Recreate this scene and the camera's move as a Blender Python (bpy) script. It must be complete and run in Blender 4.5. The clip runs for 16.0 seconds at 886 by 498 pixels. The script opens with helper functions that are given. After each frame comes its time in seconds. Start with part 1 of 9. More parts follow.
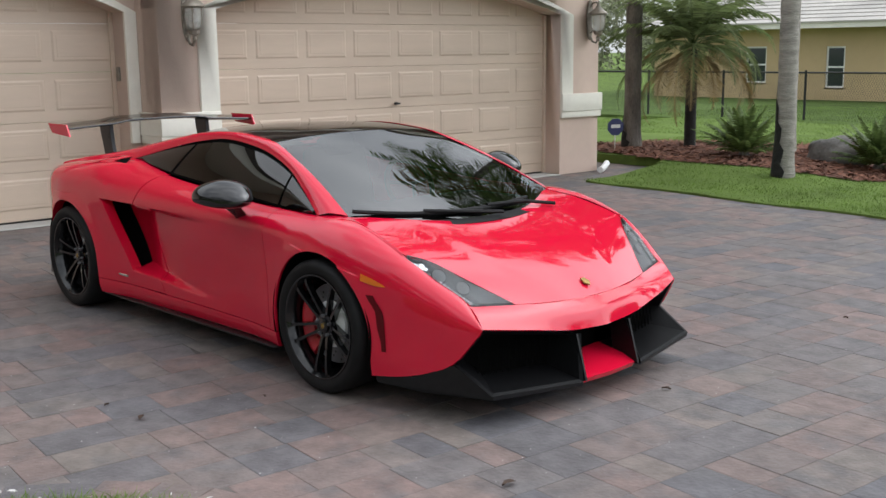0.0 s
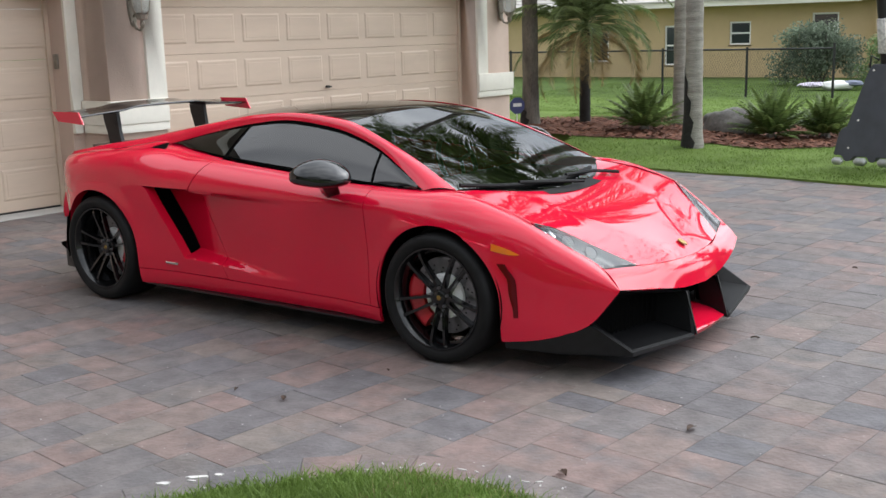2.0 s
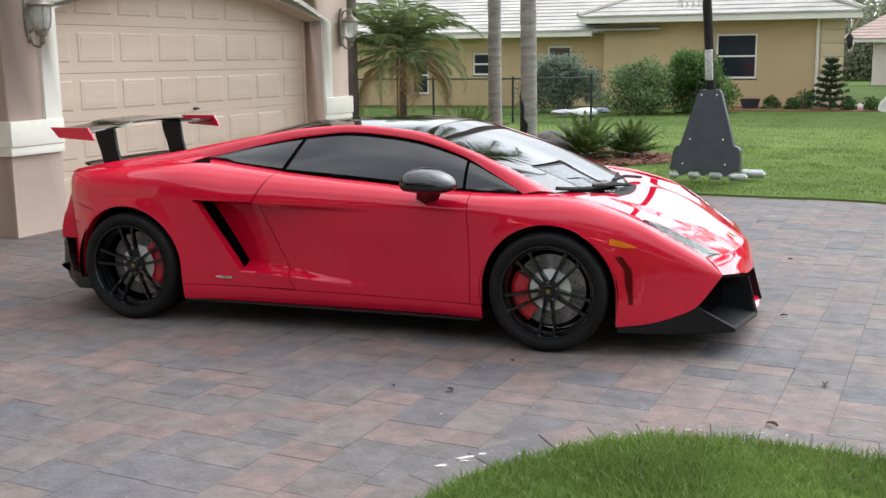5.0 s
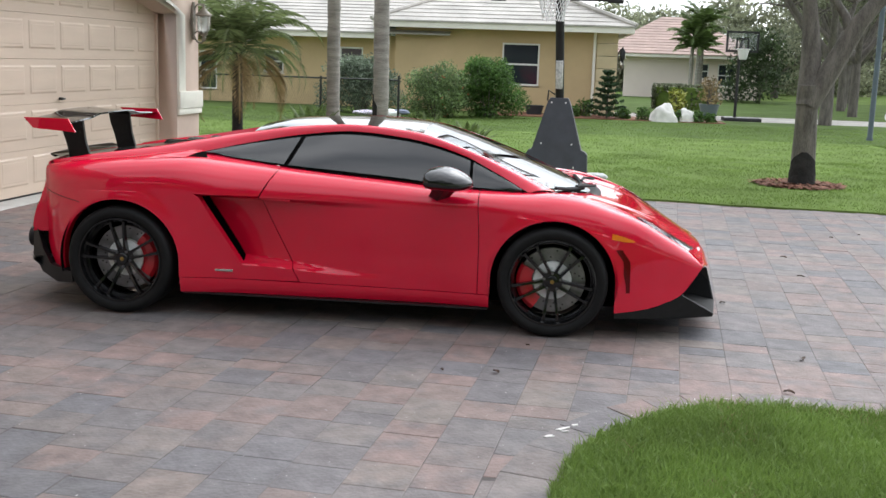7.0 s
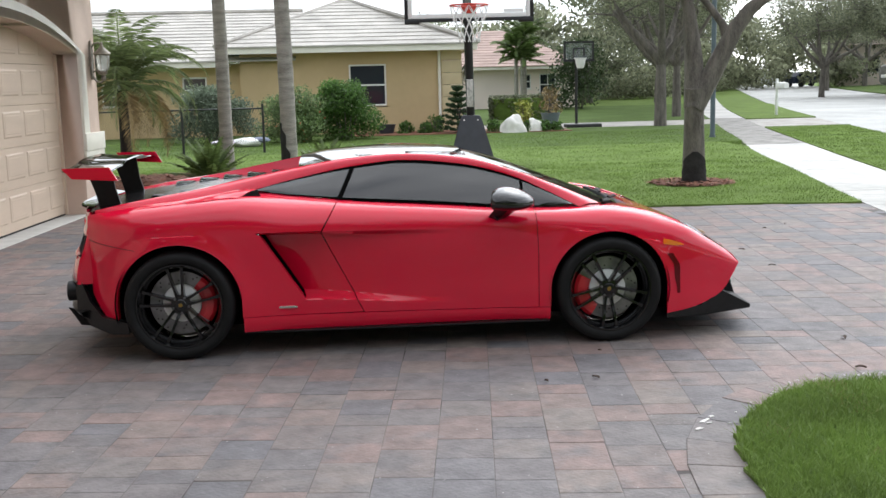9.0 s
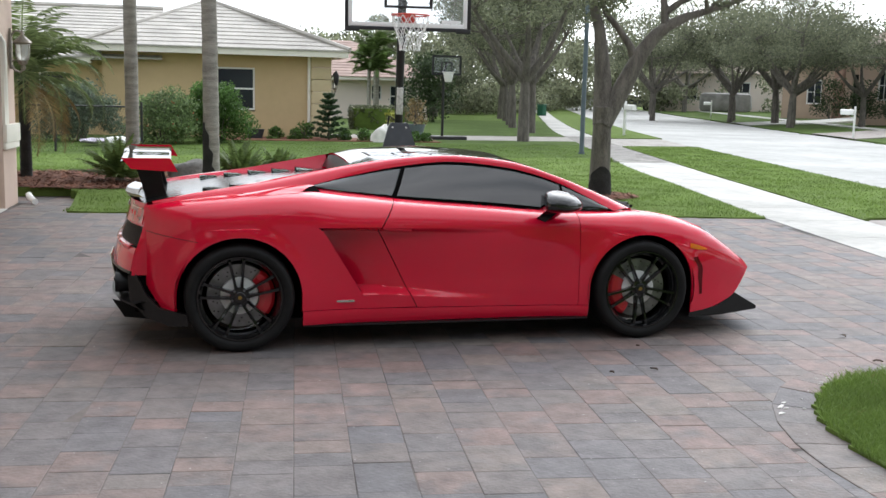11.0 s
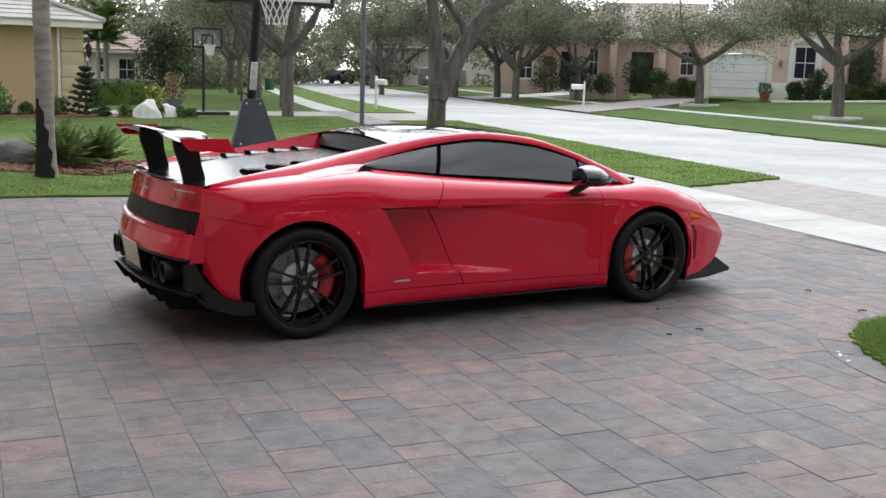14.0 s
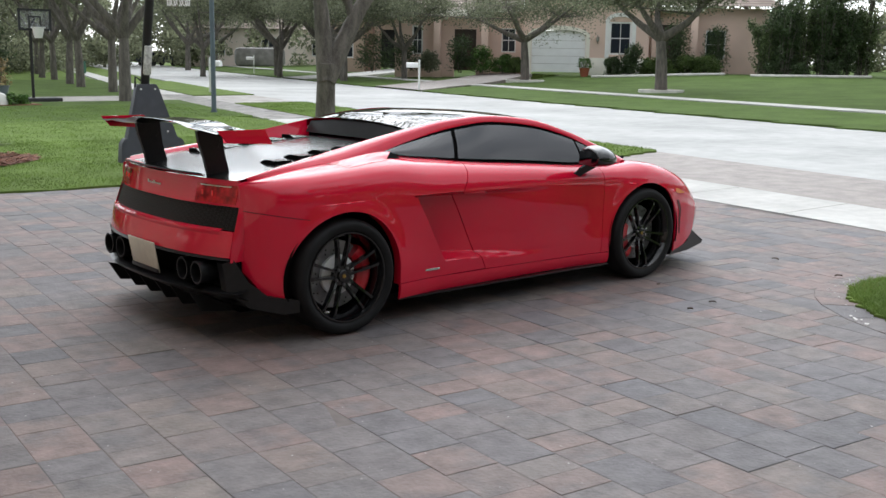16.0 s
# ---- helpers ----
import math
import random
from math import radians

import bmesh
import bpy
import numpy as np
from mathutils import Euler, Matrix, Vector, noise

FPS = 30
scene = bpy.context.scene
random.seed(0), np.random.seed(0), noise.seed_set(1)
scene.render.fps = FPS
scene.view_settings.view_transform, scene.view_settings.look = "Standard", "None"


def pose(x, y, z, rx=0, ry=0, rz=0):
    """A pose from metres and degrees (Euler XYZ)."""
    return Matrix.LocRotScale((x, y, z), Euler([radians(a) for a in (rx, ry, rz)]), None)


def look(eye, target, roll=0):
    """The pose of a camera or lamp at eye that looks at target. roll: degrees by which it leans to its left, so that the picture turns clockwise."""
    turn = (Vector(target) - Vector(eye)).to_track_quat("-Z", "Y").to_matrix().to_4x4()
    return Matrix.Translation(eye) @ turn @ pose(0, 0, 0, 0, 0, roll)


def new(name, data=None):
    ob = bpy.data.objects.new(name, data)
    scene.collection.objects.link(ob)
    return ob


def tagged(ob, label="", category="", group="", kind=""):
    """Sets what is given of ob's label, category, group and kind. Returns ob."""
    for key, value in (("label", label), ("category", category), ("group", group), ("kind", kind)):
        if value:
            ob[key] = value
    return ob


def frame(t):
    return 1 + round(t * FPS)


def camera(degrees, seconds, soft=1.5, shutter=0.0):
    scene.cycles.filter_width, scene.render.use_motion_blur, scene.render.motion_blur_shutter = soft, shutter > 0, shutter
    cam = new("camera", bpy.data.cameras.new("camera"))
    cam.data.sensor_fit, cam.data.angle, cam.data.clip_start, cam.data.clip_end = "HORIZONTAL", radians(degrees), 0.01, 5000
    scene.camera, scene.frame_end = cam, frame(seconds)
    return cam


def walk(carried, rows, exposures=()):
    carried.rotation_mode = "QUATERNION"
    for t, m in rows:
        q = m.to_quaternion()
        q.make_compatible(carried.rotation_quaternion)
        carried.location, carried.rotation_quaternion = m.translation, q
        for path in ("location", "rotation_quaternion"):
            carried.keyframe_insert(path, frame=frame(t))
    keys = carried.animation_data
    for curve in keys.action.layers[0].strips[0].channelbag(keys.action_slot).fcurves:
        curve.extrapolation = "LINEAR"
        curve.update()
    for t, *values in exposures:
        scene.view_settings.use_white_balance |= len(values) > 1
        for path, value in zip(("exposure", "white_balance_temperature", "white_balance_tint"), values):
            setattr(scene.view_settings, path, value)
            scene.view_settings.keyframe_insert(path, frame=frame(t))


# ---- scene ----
cam = camera(45.18, 16.0)
PATH = [
    (0, (5.158, -3.795, 1.570), (2.310, -1.083, 0.840), -0.70),
    (0.5, (4.921, -4.092, 1.580), (2.276, -1.183, 0.844), -1.36),
    (1, (4.674, -4.355, 1.563), (2.187, -1.321, 0.781), -1.39),
    (1.5, (4.430, -4.585, 1.555), (1.967, -1.533, 0.767), -0.79),
    (2, (4.230, -4.835, 1.557), (1.901, -1.681, 0.761), -1.58),
    (2.5, (3.991, -5.048, 1.537), (1.808, -1.788, 0.759), -1.25),
    (3, (3.733, -5.256, 1.555), (1.671, -1.911, 0.808), -1.00),
    (3.5, (3.478, -5.509, 1.544), (1.586, -2.062, 0.812), -1.55),
    (4, (3.202, -5.711, 1.523), (1.459, -2.198, 0.734), -1.66),
    (4.2, (3.085, -5.790, 1.520), (1.420, -2.236, 0.745), -1.63),
    (6.3, (1.721, -6.698, 1.527), (0.963, -2.823, 0.882), 1.31),
    (6.5, (1.588, -6.755, 1.535), (0.919, -2.863, 0.895), 1.43),
    (7, (1.245, -6.863, 1.549), (0.853, -2.944, 0.847), 1.91),
    (7.5, (0.874, -6.889, 1.571), (0.750, -2.957, 0.847), 1.37),
    (8, (0.506, -6.966, 1.571), (0.485, -3.027, 0.877), 0.88),
    (8.5, (0.169, -7.028, 1.570), (0.289, -3.087, 0.900), 0.28),
    (9, (-0.189, -7.075, 1.586), (0.110, -3.136, 0.957), -1.39),
    (9.2, (-0.324, -7.088, 1.585), (0.028, -3.151, 0.975), -0.64),
    (11.3, (-1.815, -7.121, 1.550), (-0.747, -3.310, 0.970), 1.14),
    (11.5, (-1.948, -7.078, 1.552), (-0.813, -3.285, 0.981), 0.99),
    (12, (-2.278, -6.963, 1.558), (-0.978, -3.222, 0.993), 1.01),
    (12.5, (-2.584, -6.877, 1.560), (-1.105, -3.203, 0.998), 1.32),
    (13, (-2.886, -6.752, 1.530), (-1.144, -3.203, 0.923), 0.82),
    (13.5, (-3.220, -6.574, 1.514), (-1.305, -3.119, 0.881), 0.50),
    (14, (-3.567, -6.397, 1.520), (-1.581, -2.987, 0.866), 1.73),
    (14.5, (-3.830, -6.207, 1.522), (-1.689, -2.901, 0.826), 0.94),
    (15, (-4.065, -5.975, 1.543), (-1.789, -2.763, 0.837), 0.30),
    (15.5, (-4.327, -5.766, 1.537), (-1.927, -2.636, 0.871), 1.60),
    (16, (-4.549, -5.580, 1.519), (-1.997, -2.584, 0.803), 0.90),
]
walk(cam, [(t, look(eye, target, roll)) for t, eye, target, roll in PATH], [(0, 0.05), (1.5, 0.2), (3, 0.4), (7, 0.4), (12, 0.22), (16, 0.1)])

# ---------- world and light ----------
world = bpy.data.worlds.new("overcast_sky")
scene.world = world
world.use_nodes = True
wt = world.node_tree
wt.nodes.clear()
w_out = wt.nodes.new("ShaderNodeOutputWorld")
w_bg = wt.nodes.new("ShaderNodeBackground")
w_sky = wt.nodes.new("ShaderNodeTexSky")
w_sky.sky_type, w_sky.sun_disc = "NISHITA", False
w_sky.sun_elevation, w_sky.sun_rotation = radians(36), radians(36)
w_scale = wt.nodes.new("ShaderNodeVectorMath")
w_scale.operation = "SCALE"
w_scale.inputs["Scale"].default_value = 0.10
w_co = wt.nodes.new("ShaderNodeTexCoord")
w_map = wt.nodes.new("ShaderNodeMapping")
w_map.inputs["Scale"].default_value = (1.0, 1.0, 2.6)
w_cl = wt.nodes.new("ShaderNodeTexNoise")
w_cl.inputs["Scale"].default_value, w_cl.inputs["Detail"].default_value = 2.2, 6.0
w_ramp = wt.nodes.new("ShaderNodeValToRGB")
w_ramp.color_ramp.elements[0].position, w_ramp.color_ramp.elements[0].color = 0.36, (0.70, 0.75, 0.82, 1)
w_ramp.color_ramp.elements[1].position, w_ramp.color_ramp.elements[1].color = 0.64, (1.42, 1.47, 1.54, 1)
w_mix = wt.nodes.new("ShaderNodeMixRGB")
w_mix.inputs["Fac"].default_value = 0.8
wt.links.new(w_sky.outputs["Color"], w_scale.inputs[0])
wt.links.new(w_co.outputs["Generated"], w_map.inputs["Vector"])
wt.links.new(w_map.outputs["Vector"], w_cl.inputs["Vector"])
wt.links.new(w_cl.outputs["Fac"], w_ramp.inputs["Fac"])
wt.links.new(w_scale.outputs["Vector"], w_mix.inputs["Color1"])
# overcast sky: brighter overhead than at the horizon
w_sep = wt.nodes.new("ShaderNodeSeparateXYZ")
w_zen = wt.nodes.new("ShaderNodeMapRange")
w_zen.inputs["From Min"].default_value, w_zen.inputs["From Max"].default_value = 0.05, 0.9
w_zen.inputs["To Min"].default_value, w_zen.inputs["To Max"].default_value = 0.85, 1.25
w_mul = wt.nodes.new("ShaderNodeVectorMath")
w_mul.operation = "SCALE"
wt.links.new(w_co.outputs["Generated"], w_sep.inputs["Vector"])
wt.links.new(w_sep.outputs["Z"], w_zen.inputs["Value"])
# the veiled sun brightens the cloud round it
SUN_DIR = Vector((6.4, 8.8, 8.0)).normalized()
w_dot = wt.nodes.new("ShaderNodeVectorMath")
w_dot.operation = "DOT_PRODUCT"
w_dot.inputs[1].default_value = SUN_DIR
w_max = wt.nodes.new("ShaderNodeMath")
w_max.operation, w_max.inputs[1].default_value = "MAXIMUM", 0.0
w_pow = wt.nodes.new("ShaderNodeMath")
w_pow.operation, w_pow.inputs[1].default_value = "POWER", 4.0
w_add = wt.nodes.new("ShaderNodeMath")
w_add.operation, w_add.inputs[1].default_value = "MULTIPLY_ADD", 3.6
wt.links.new(w_co.outputs["Generated"], w_dot.inputs[0])
wt.links.new(w_dot.outputs["Value"], w_max.inputs[0])
wt.links.new(w_max.outputs["Value"], w_pow.inputs[0])
wt.links.new(w_pow.outputs["Value"], w_add.inputs[0])
wt.links.new(w_zen.outputs["Result"], w_add.inputs[2])
wt.links.new(w_ramp.outputs["Color"], w_mul.inputs[0])
wt.links.new(w_add.outputs["Value"], w_mul.inputs["Scale"])
wt.links.new(w_mul.outputs["Vector"], w_mix.inputs["Color2"])
wt.links.new(w_mix.outputs["Color"], w_bg.inputs["Color"])
wt.links.new(w_bg.outputs["Background"], w_out.inputs["Surface"])
w_bg.inputs["Strength"].default_value = 1.0

sun = new("sun", bpy.data.lights.new("sun", "SUN"))
sun.data.energy, sun.data.angle, sun.data.color = 0.5, radians(40), (1.0, 0.98, 0.95)
sun.matrix_world = look(SUN_DIR * 30, (0, 0, 0))


# ---------- materials ----------
def mat(name, color, rough=0.6, metal=0.0, vary=0.0, scale=8.0, bump=0.0, bump_scale=60.0, fine=0.0, coat=0.0, color2=None, per_object=0.0, per_island=0.0, spec=None, stretch=(1, 1, 1)):
    m = bpy.data.materials.new(name)
    m.use_nodes = True
    nt = m.node_tree
    b = nt.nodes["Principled BSDF"]
    b.inputs["Roughness"].default_value, b.inputs["Metallic"].default_value = rough, metal
    b.inputs["Coat Weight"].default_value = coat
    b.inputs["Coat Roughness"].default_value = 0.03
    if spec is not None:
        b.inputs["Specular IOR Level"].default_value = spec
    col = (*color, 1)
    b.inputs["Base Color"].default_value = col
    co = nt.nodes.new("ShaderNodeTexCoord")
    mp = nt.nodes.new("ShaderNodeMapping")
    mp.inputs["Scale"].default_value = stretch
    nt.links.new(co.outputs["Object"], mp.inputs["Vector"])
    last = None
    if vary or color2:
        n1 = nt.nodes.new("ShaderNodeTexNoise")
        n1.inputs["Scale"].default_value, n1.inputs["Detail"].default_value = scale, 5.0
        nt.links.new(mp.outputs["Vector"], n1.inputs["Vector"])
        n2 = nt.nodes.new("ShaderNodeTexNoise")
        n2.inputs["Scale"].default_value, n2.inputs["Detail"].default_value = scale * 9, 3.0
        nt.links.new(mp.outputs["Vector"], n2.inputs["Vector"])
        add = nt.nodes.new("ShaderNodeMath")
        add.operation = "MULTIPLY_ADD"
        add.inputs[1].default_value, add.inputs[2].default_value = fine, 0.0
        nt.links.new(n2.outputs["Fac"], add.inputs[0])
        mix2 = nt.nodes.new("ShaderNodeMath")
        mix2.operation = "ADD"
        nt.links.new(n1.outputs["Fac"], mix2.inputs[0])
        nt.links.new(add.outputs[0], mix2.inputs[1])
        r = nt.nodes.new("ShaderNodeValToRGB")
        lo = tuple(c * (1 - vary) for c in color)
        hi = color2 if color2 else tuple(min(1, c * (1 + vary)) for c in color)
        r.color_ramp.elements[0].position, r.color_ramp.elements[0].color = 0.35 + fine * 0.35, (*lo, 1)
        r.color_ramp.elements[1].position, r.color_ramp.elements[1].color = 0.65 + fine * 0.65, (*hi, 1)
        nt.links.new(mix2.outputs[0], r.inputs["Fac"])
        last = r.outputs["Color"]
    if per_object or per_island:
        src = nt.nodes.new("ShaderNodeObjectInfo" if per_object else "ShaderNodeNewGeometry")
        amount = per_object or per_island
        hv = nt.nodes.new("ShaderNodeHueSaturation")
        rng = nt.nodes.new("ShaderNodeMapRange")
        rng.inputs["To Min"].default_value, rng.inputs["To Max"].default_value = 1 - amount, 1 + amount
        nt.links.new(src.outputs["Random" if per_object else "Random Per Island"], rng.inputs["Value"])
        nt.links.new(rng.outputs["Result"], hv.inputs["Value"])
        hv.inputs["Color"].default_value = col
        if last:
            nt.links.new(last, hv.inputs["Color"])
        last = hv.outputs["Color"]
    if last:
        nt.links.new(last, b.inputs["Base Color"])
    if bump:
        nb = nt.nodes.new("ShaderNodeTexNoise")
        nb.inputs["Scale"].default_value, nb.inputs["Detail"].default_value = bump_scale, 6.0
        nt.links.new(mp.outputs["Vector"], nb.inputs["Vector"])
        bp = nt.nodes.new("ShaderNodeBump")
        bp.inputs["Strength"].default_value, bp.inputs["Distance"].default_value = bump, 0.02
        nt.links.new(nb.outputs["Fac"], bp.inputs["Height"])
        nt.links.new(bp.outputs["Normal"], b.inputs["Normal"])
    return m


def leafy(name, color, vary=0.3, scale=0.8, per_island=0.45, through_=0.45):
    """Leaves that let some light through."""
    m = mat(name, color, 0.55, vary=vary, scale=scale, per_island=per_island, spec=0.3)
    nt = m.node_tree
    b = nt.nodes["Principled BSDF"]
    out = nt.nodes["Material Output"]
    tr = nt.nodes.new("ShaderNodeBsdfTranslucent")
    mx = nt.nodes.new("ShaderNodeMixShader")
    mx.inputs["Fac"].default_value = through_
    src = b.inputs["Base Color"].links[0].from_socket
    nt.links.new(src, tr.inputs["Color"])
    nt.links.new(b.outputs["BSDF"], mx.inputs[1])
    nt.links.new(tr.outputs["BSDF"], mx.inputs[2])
    nt.links.new(mx.outputs["Shader"], out.inputs["Surface"])
    return m


def ramp_mat(name, stops, rough=0.8, bump=0.3, bump_scale=40.0, island=True, dirt=0.25, dirt_scale=5.0, blend=None, specks=None):
    """Each piece takes its own colour out of stops."""
    m = mat(name, stops[0][1], rough, bump=bump, bump_scale=bump_scale)
    nt = m.node_tree
    b = nt.nodes["Principled BSDF"]
    src = nt.nodes.new("ShaderNodeNewGeometry" if island else "ShaderNodeObjectInfo")
    r = nt.nodes.new("ShaderNodeValToRGB")
    els = r.color_ramp.elements
    while len(els) < len(stops):
        els.new(0.5)
    for e, (p, c) in zip(els, stops):
        e.position, e.color = p, (*c, 1)
    nt.links.new(src.outputs["Random Per Island" if island else "Random"], r.inputs["Fac"])
    co = nt.nodes.new("ShaderNodeNewGeometry")
    mp = nt.nodes.new("ShaderNodeMapping")
    nt.links.new(co.outputs["Position"], mp.inputs["Vector"])
    n1 = nt.nodes.new("ShaderNodeTexNoise")
    n1.inputs["Scale"].default_value, n1.inputs["Detail"].default_value, n1.inputs["Roughness"].default_value = dirt_scale, 8.0, 0.65
    nt.links.new(mp.outputs["Vector"], n1.inputs["Vector"])
    n2 = nt.nodes.new("ShaderNodeTexNoise")
    n2.inputs["Scale"].default_value, n2.inputs["Detail"].default_value = 0.7, 3.0
    nt.links.new(mp.outputs["Vector"], n2.inputs["Vector"])
    mr = nt.nodes.new("ShaderNodeMapRange")
    mr.inputs["From Min"].default_value, mr.inputs["From Max"].default_value = 0.3, 0.7
    mr.inputs["To Min"].default_value, mr.inputs["To Max"].default_value = 1 - dirt, 1 + dirt
    nt.links.new(n1.outputs["Fac"], mr.inputs["Value"])
    mr2 = nt.nodes.new("ShaderNodeMapRange")
    mr2.inputs["From Min"].default_value, mr2.inputs["From Max"].default_value = 0.3, 0.7
    mr2.inputs["To Min"].default_value, mr2.inputs["To Max"].default_value = 0.88, 1.12
    nt.links.new(n2.outputs["Fac"], mr2.inputs["Value"])
    mu = nt.nodes.new("ShaderNodeMath")
    mu.operation = "MULTIPLY"
    nt.links.new(mr.outputs["Result"], mu.inputs[0])
    nt.links.new(mr2.outputs["Result"], mu.inputs[1])
    hv = nt.nodes.new("ShaderNodeHueSaturation")
    col = r.outputs["Color"]
    if blend:
        # a second pigment drifts into each piece
        n3 = nt.nodes.new("ShaderNodeTexNoise")
        n3.noise_dimensions = "4D"
        n3.inputs["Scale"].default_value, n3.inputs["Detail"].default_value = 4.5, 4.0
        w4 = nt.nodes.new("ShaderNodeMath")
        w4.operation, w4.inputs[1].default_value = "MULTIPLY", 60.0
        nt.links.new(src.outputs["Random Per Island" if island else "Random"], w4.inputs[0])
        nt.links.new(w4.outputs[0], n3.inputs["W"])
        nt.links.new(mp.outputs["Vector"], n3.inputs["Vector"])
        r3 = nt.nodes.new("ShaderNodeMapRange")
        r3.inputs["From Min"].default_value, r3.inputs["From Max"].default_value = 0.5, 0.66
        r3.inputs["To Max"].default_value = 0.75
        nt.links.new(n3.outputs["Fac"], r3.inputs["Value"])
        m3 = nt.nodes.new("ShaderNodeMixRGB")
        m3.inputs["Color2"].default_value = (*blend, 1)
        nt.links.new(r3.outputs["Result"], m3.inputs["Fac"])
        nt.links.new(col, m3.inputs["Color1"])
        col = m3.outputs["Color"]
    nt.links.new(col, hv.inputs["Color"])
    nt.links.new(mu.outputs[0], hv.inputs["Value"])
    col = hv.outputs["Color"]
    if specks:
        n4 = nt.nodes.new("ShaderNodeTexNoise")
        n4.inputs["Scale"].default_value, n4.inputs["Detail"].default_value = 55.0, 1.0
        nt.links.new(mp.outputs["Vector"], n4.inputs["Vector"])
        r4 = nt.nodes.new("ShaderNodeMapRange")
        r4.inputs["From Min"].default_value, r4.inputs["From Max"].default_value = 0.77, 0.80
        nt.links.new(n4.outputs["Fac"], r4.inputs["Value"])
        m4 = nt.nodes.new("ShaderNodeMixRGB")
        m4.inputs["Color2"].default_value = (*specks, 1)
        nt.links.new(r4.outputs["Result"], m4.inputs["Fac"])
        nt.links.new(col, m4.inputs["Color1"])
        col = m4.outputs["Color"]
    nt.links.new(col, b.inputs["Base Color"])
    return m


# ---------- mesh helpers ----------
def mesh_ob(name, bm, material, angle=35.0, smooth=True):
    bmesh.ops.recalc_face_normals(bm, faces=bm.faces) if len(bm.faces) < 20000 else None
    if smooth:
        lim = radians(angle)
        for f in bm.faces:
            f.smooth = True
        for e in bm.edges:
            if len(e.link_faces) == 2 and e.calc_face_angle(0) > lim:
                e.smooth = False
    me = bpy.data.meshes.new(name)
    bm.to_mesh(me)
    bm.free()
    for m in material if isinstance(material, (list, tuple)) else [material]:
        me.materials.append(m)
    return new(name, me)


def part(name, bm, material, parent, label="", angle=35.0, smooth=True):
    ob = mesh_ob(name, bm, material, angle, smooth)
    ob.parent = parent
    if label:
        ob["label"] = label
    return ob


def parts(name, bm, material, parent, label="", angle=35.0, smooth=True):
    """Links every separate piece of bm as a part of its own."""
    left = set(bm.faces)
    while left:
        f0 = left.pop()
        isle, todo = {f0}, [f0]
        while todo:
            f = todo.pop()
            for v in f.verts:
                for g in v.link_faces:
                    if g not in isle:
                        isle.add(g)
                        left.discard(g)
                        todo.append(g)
        nb, vm = bmesh.new(), {}
        for f in isle:
            for v in f.verts:
                if v not in vm:
                    vm[v] = nb.verts.new(v.co)
            nb.faces.new([vm[v] for v in f.verts])
        part(name, nb, material, parent, label, angle, smooth)
    bm.free()


def thing(name, bm, material, label, category, group="", kind="", angle=35.0, smooth=True):
    return tagged(mesh_ob(name, bm, material, angle, smooth), label, category, group, kind)


def empty(name, label, category, m=None, group="", kind=""):
    e = new(name)
    e.empty_display_size = 0.2
    if m is not None:
        e.matrix_world = m
    return tagged(e, label, category, group, kind)


def box(bm, x0, x1, y0, y1, z0, z1, bev=0.0, m=None):
    r = bmesh.ops.create_cube(bm, size=1.0)
    vs = r["verts"]
    for v in vs:
        v.co = Vector(((x0 + x1) / 2 + v.co.x * (x1 - x0), (y0 + y1) / 2 + v.co.y * (y1 - y0), (z0 + z1) / 2 + v.co.z * (z1 - z0)))
    if bev:
        es = list({e for v in vs for e in v.link_edges})
        rr = bmesh.ops.bevel(bm, geom=es, offset=bev, segments=2, affect="EDGES", profile=0.5)
        vs = rr["verts"]
        vs = list({v for f in rr["faces"] for v in f.verts} | {v for v in vs if v.is_valid})
    if m is not None:
        bmesh.ops.transform(bm, matrix=m, verts=[v for v in vs if v.is_valid])
    return bm


def boxm(bm, m, sx, sy, sz, bev=0.0):
    """A box of that size with its middle at the pose m."""
    return box(bm, -sx / 2, sx / 2, -sy / 2, sy / 2, -sz / 2, sz / 2, bev, m)


def tube(bm, pts, radii, seg=10, cap=True):
    """A round bar along pts."""
    rings = []
    pts = [Vector(p) for p in pts]
    if not hasattr(radii, "__len__"):
        radii = [radii] * len(pts)
    ref = None
    for i, p in enumerate(pts):
        d = (pts[min(i + 1, len(pts) - 1)] - pts[max(i - 1, 0)]).normalized()
        if ref is None or abs(ref.dot(d)) > 0.95:
            ref = Vector((0, 0, 1)) if abs(d.z) < 0.9 else Vector((1, 0, 0))
        a = d.cross(ref).normalized()
        b = a.cross(d).normalized()
        ref = b
        rings.append([bm.verts.new(p + (a * math.cos(k * 2 * math.pi / seg) + b * math.sin(k * 2 * math.pi / seg)) * radii[i]) for k in range(seg)])
    for r0, r1 in zip(rings, rings[1:]):
        for k in range(seg):
            bm.faces.new((r0[k], r0[(k + 1) % seg], r1[(k + 1) % seg], r1[k]))
    if cap:
        bm.faces.new(rings[0][::-1])
        bm.faces.new(rings[-1])
    return bm


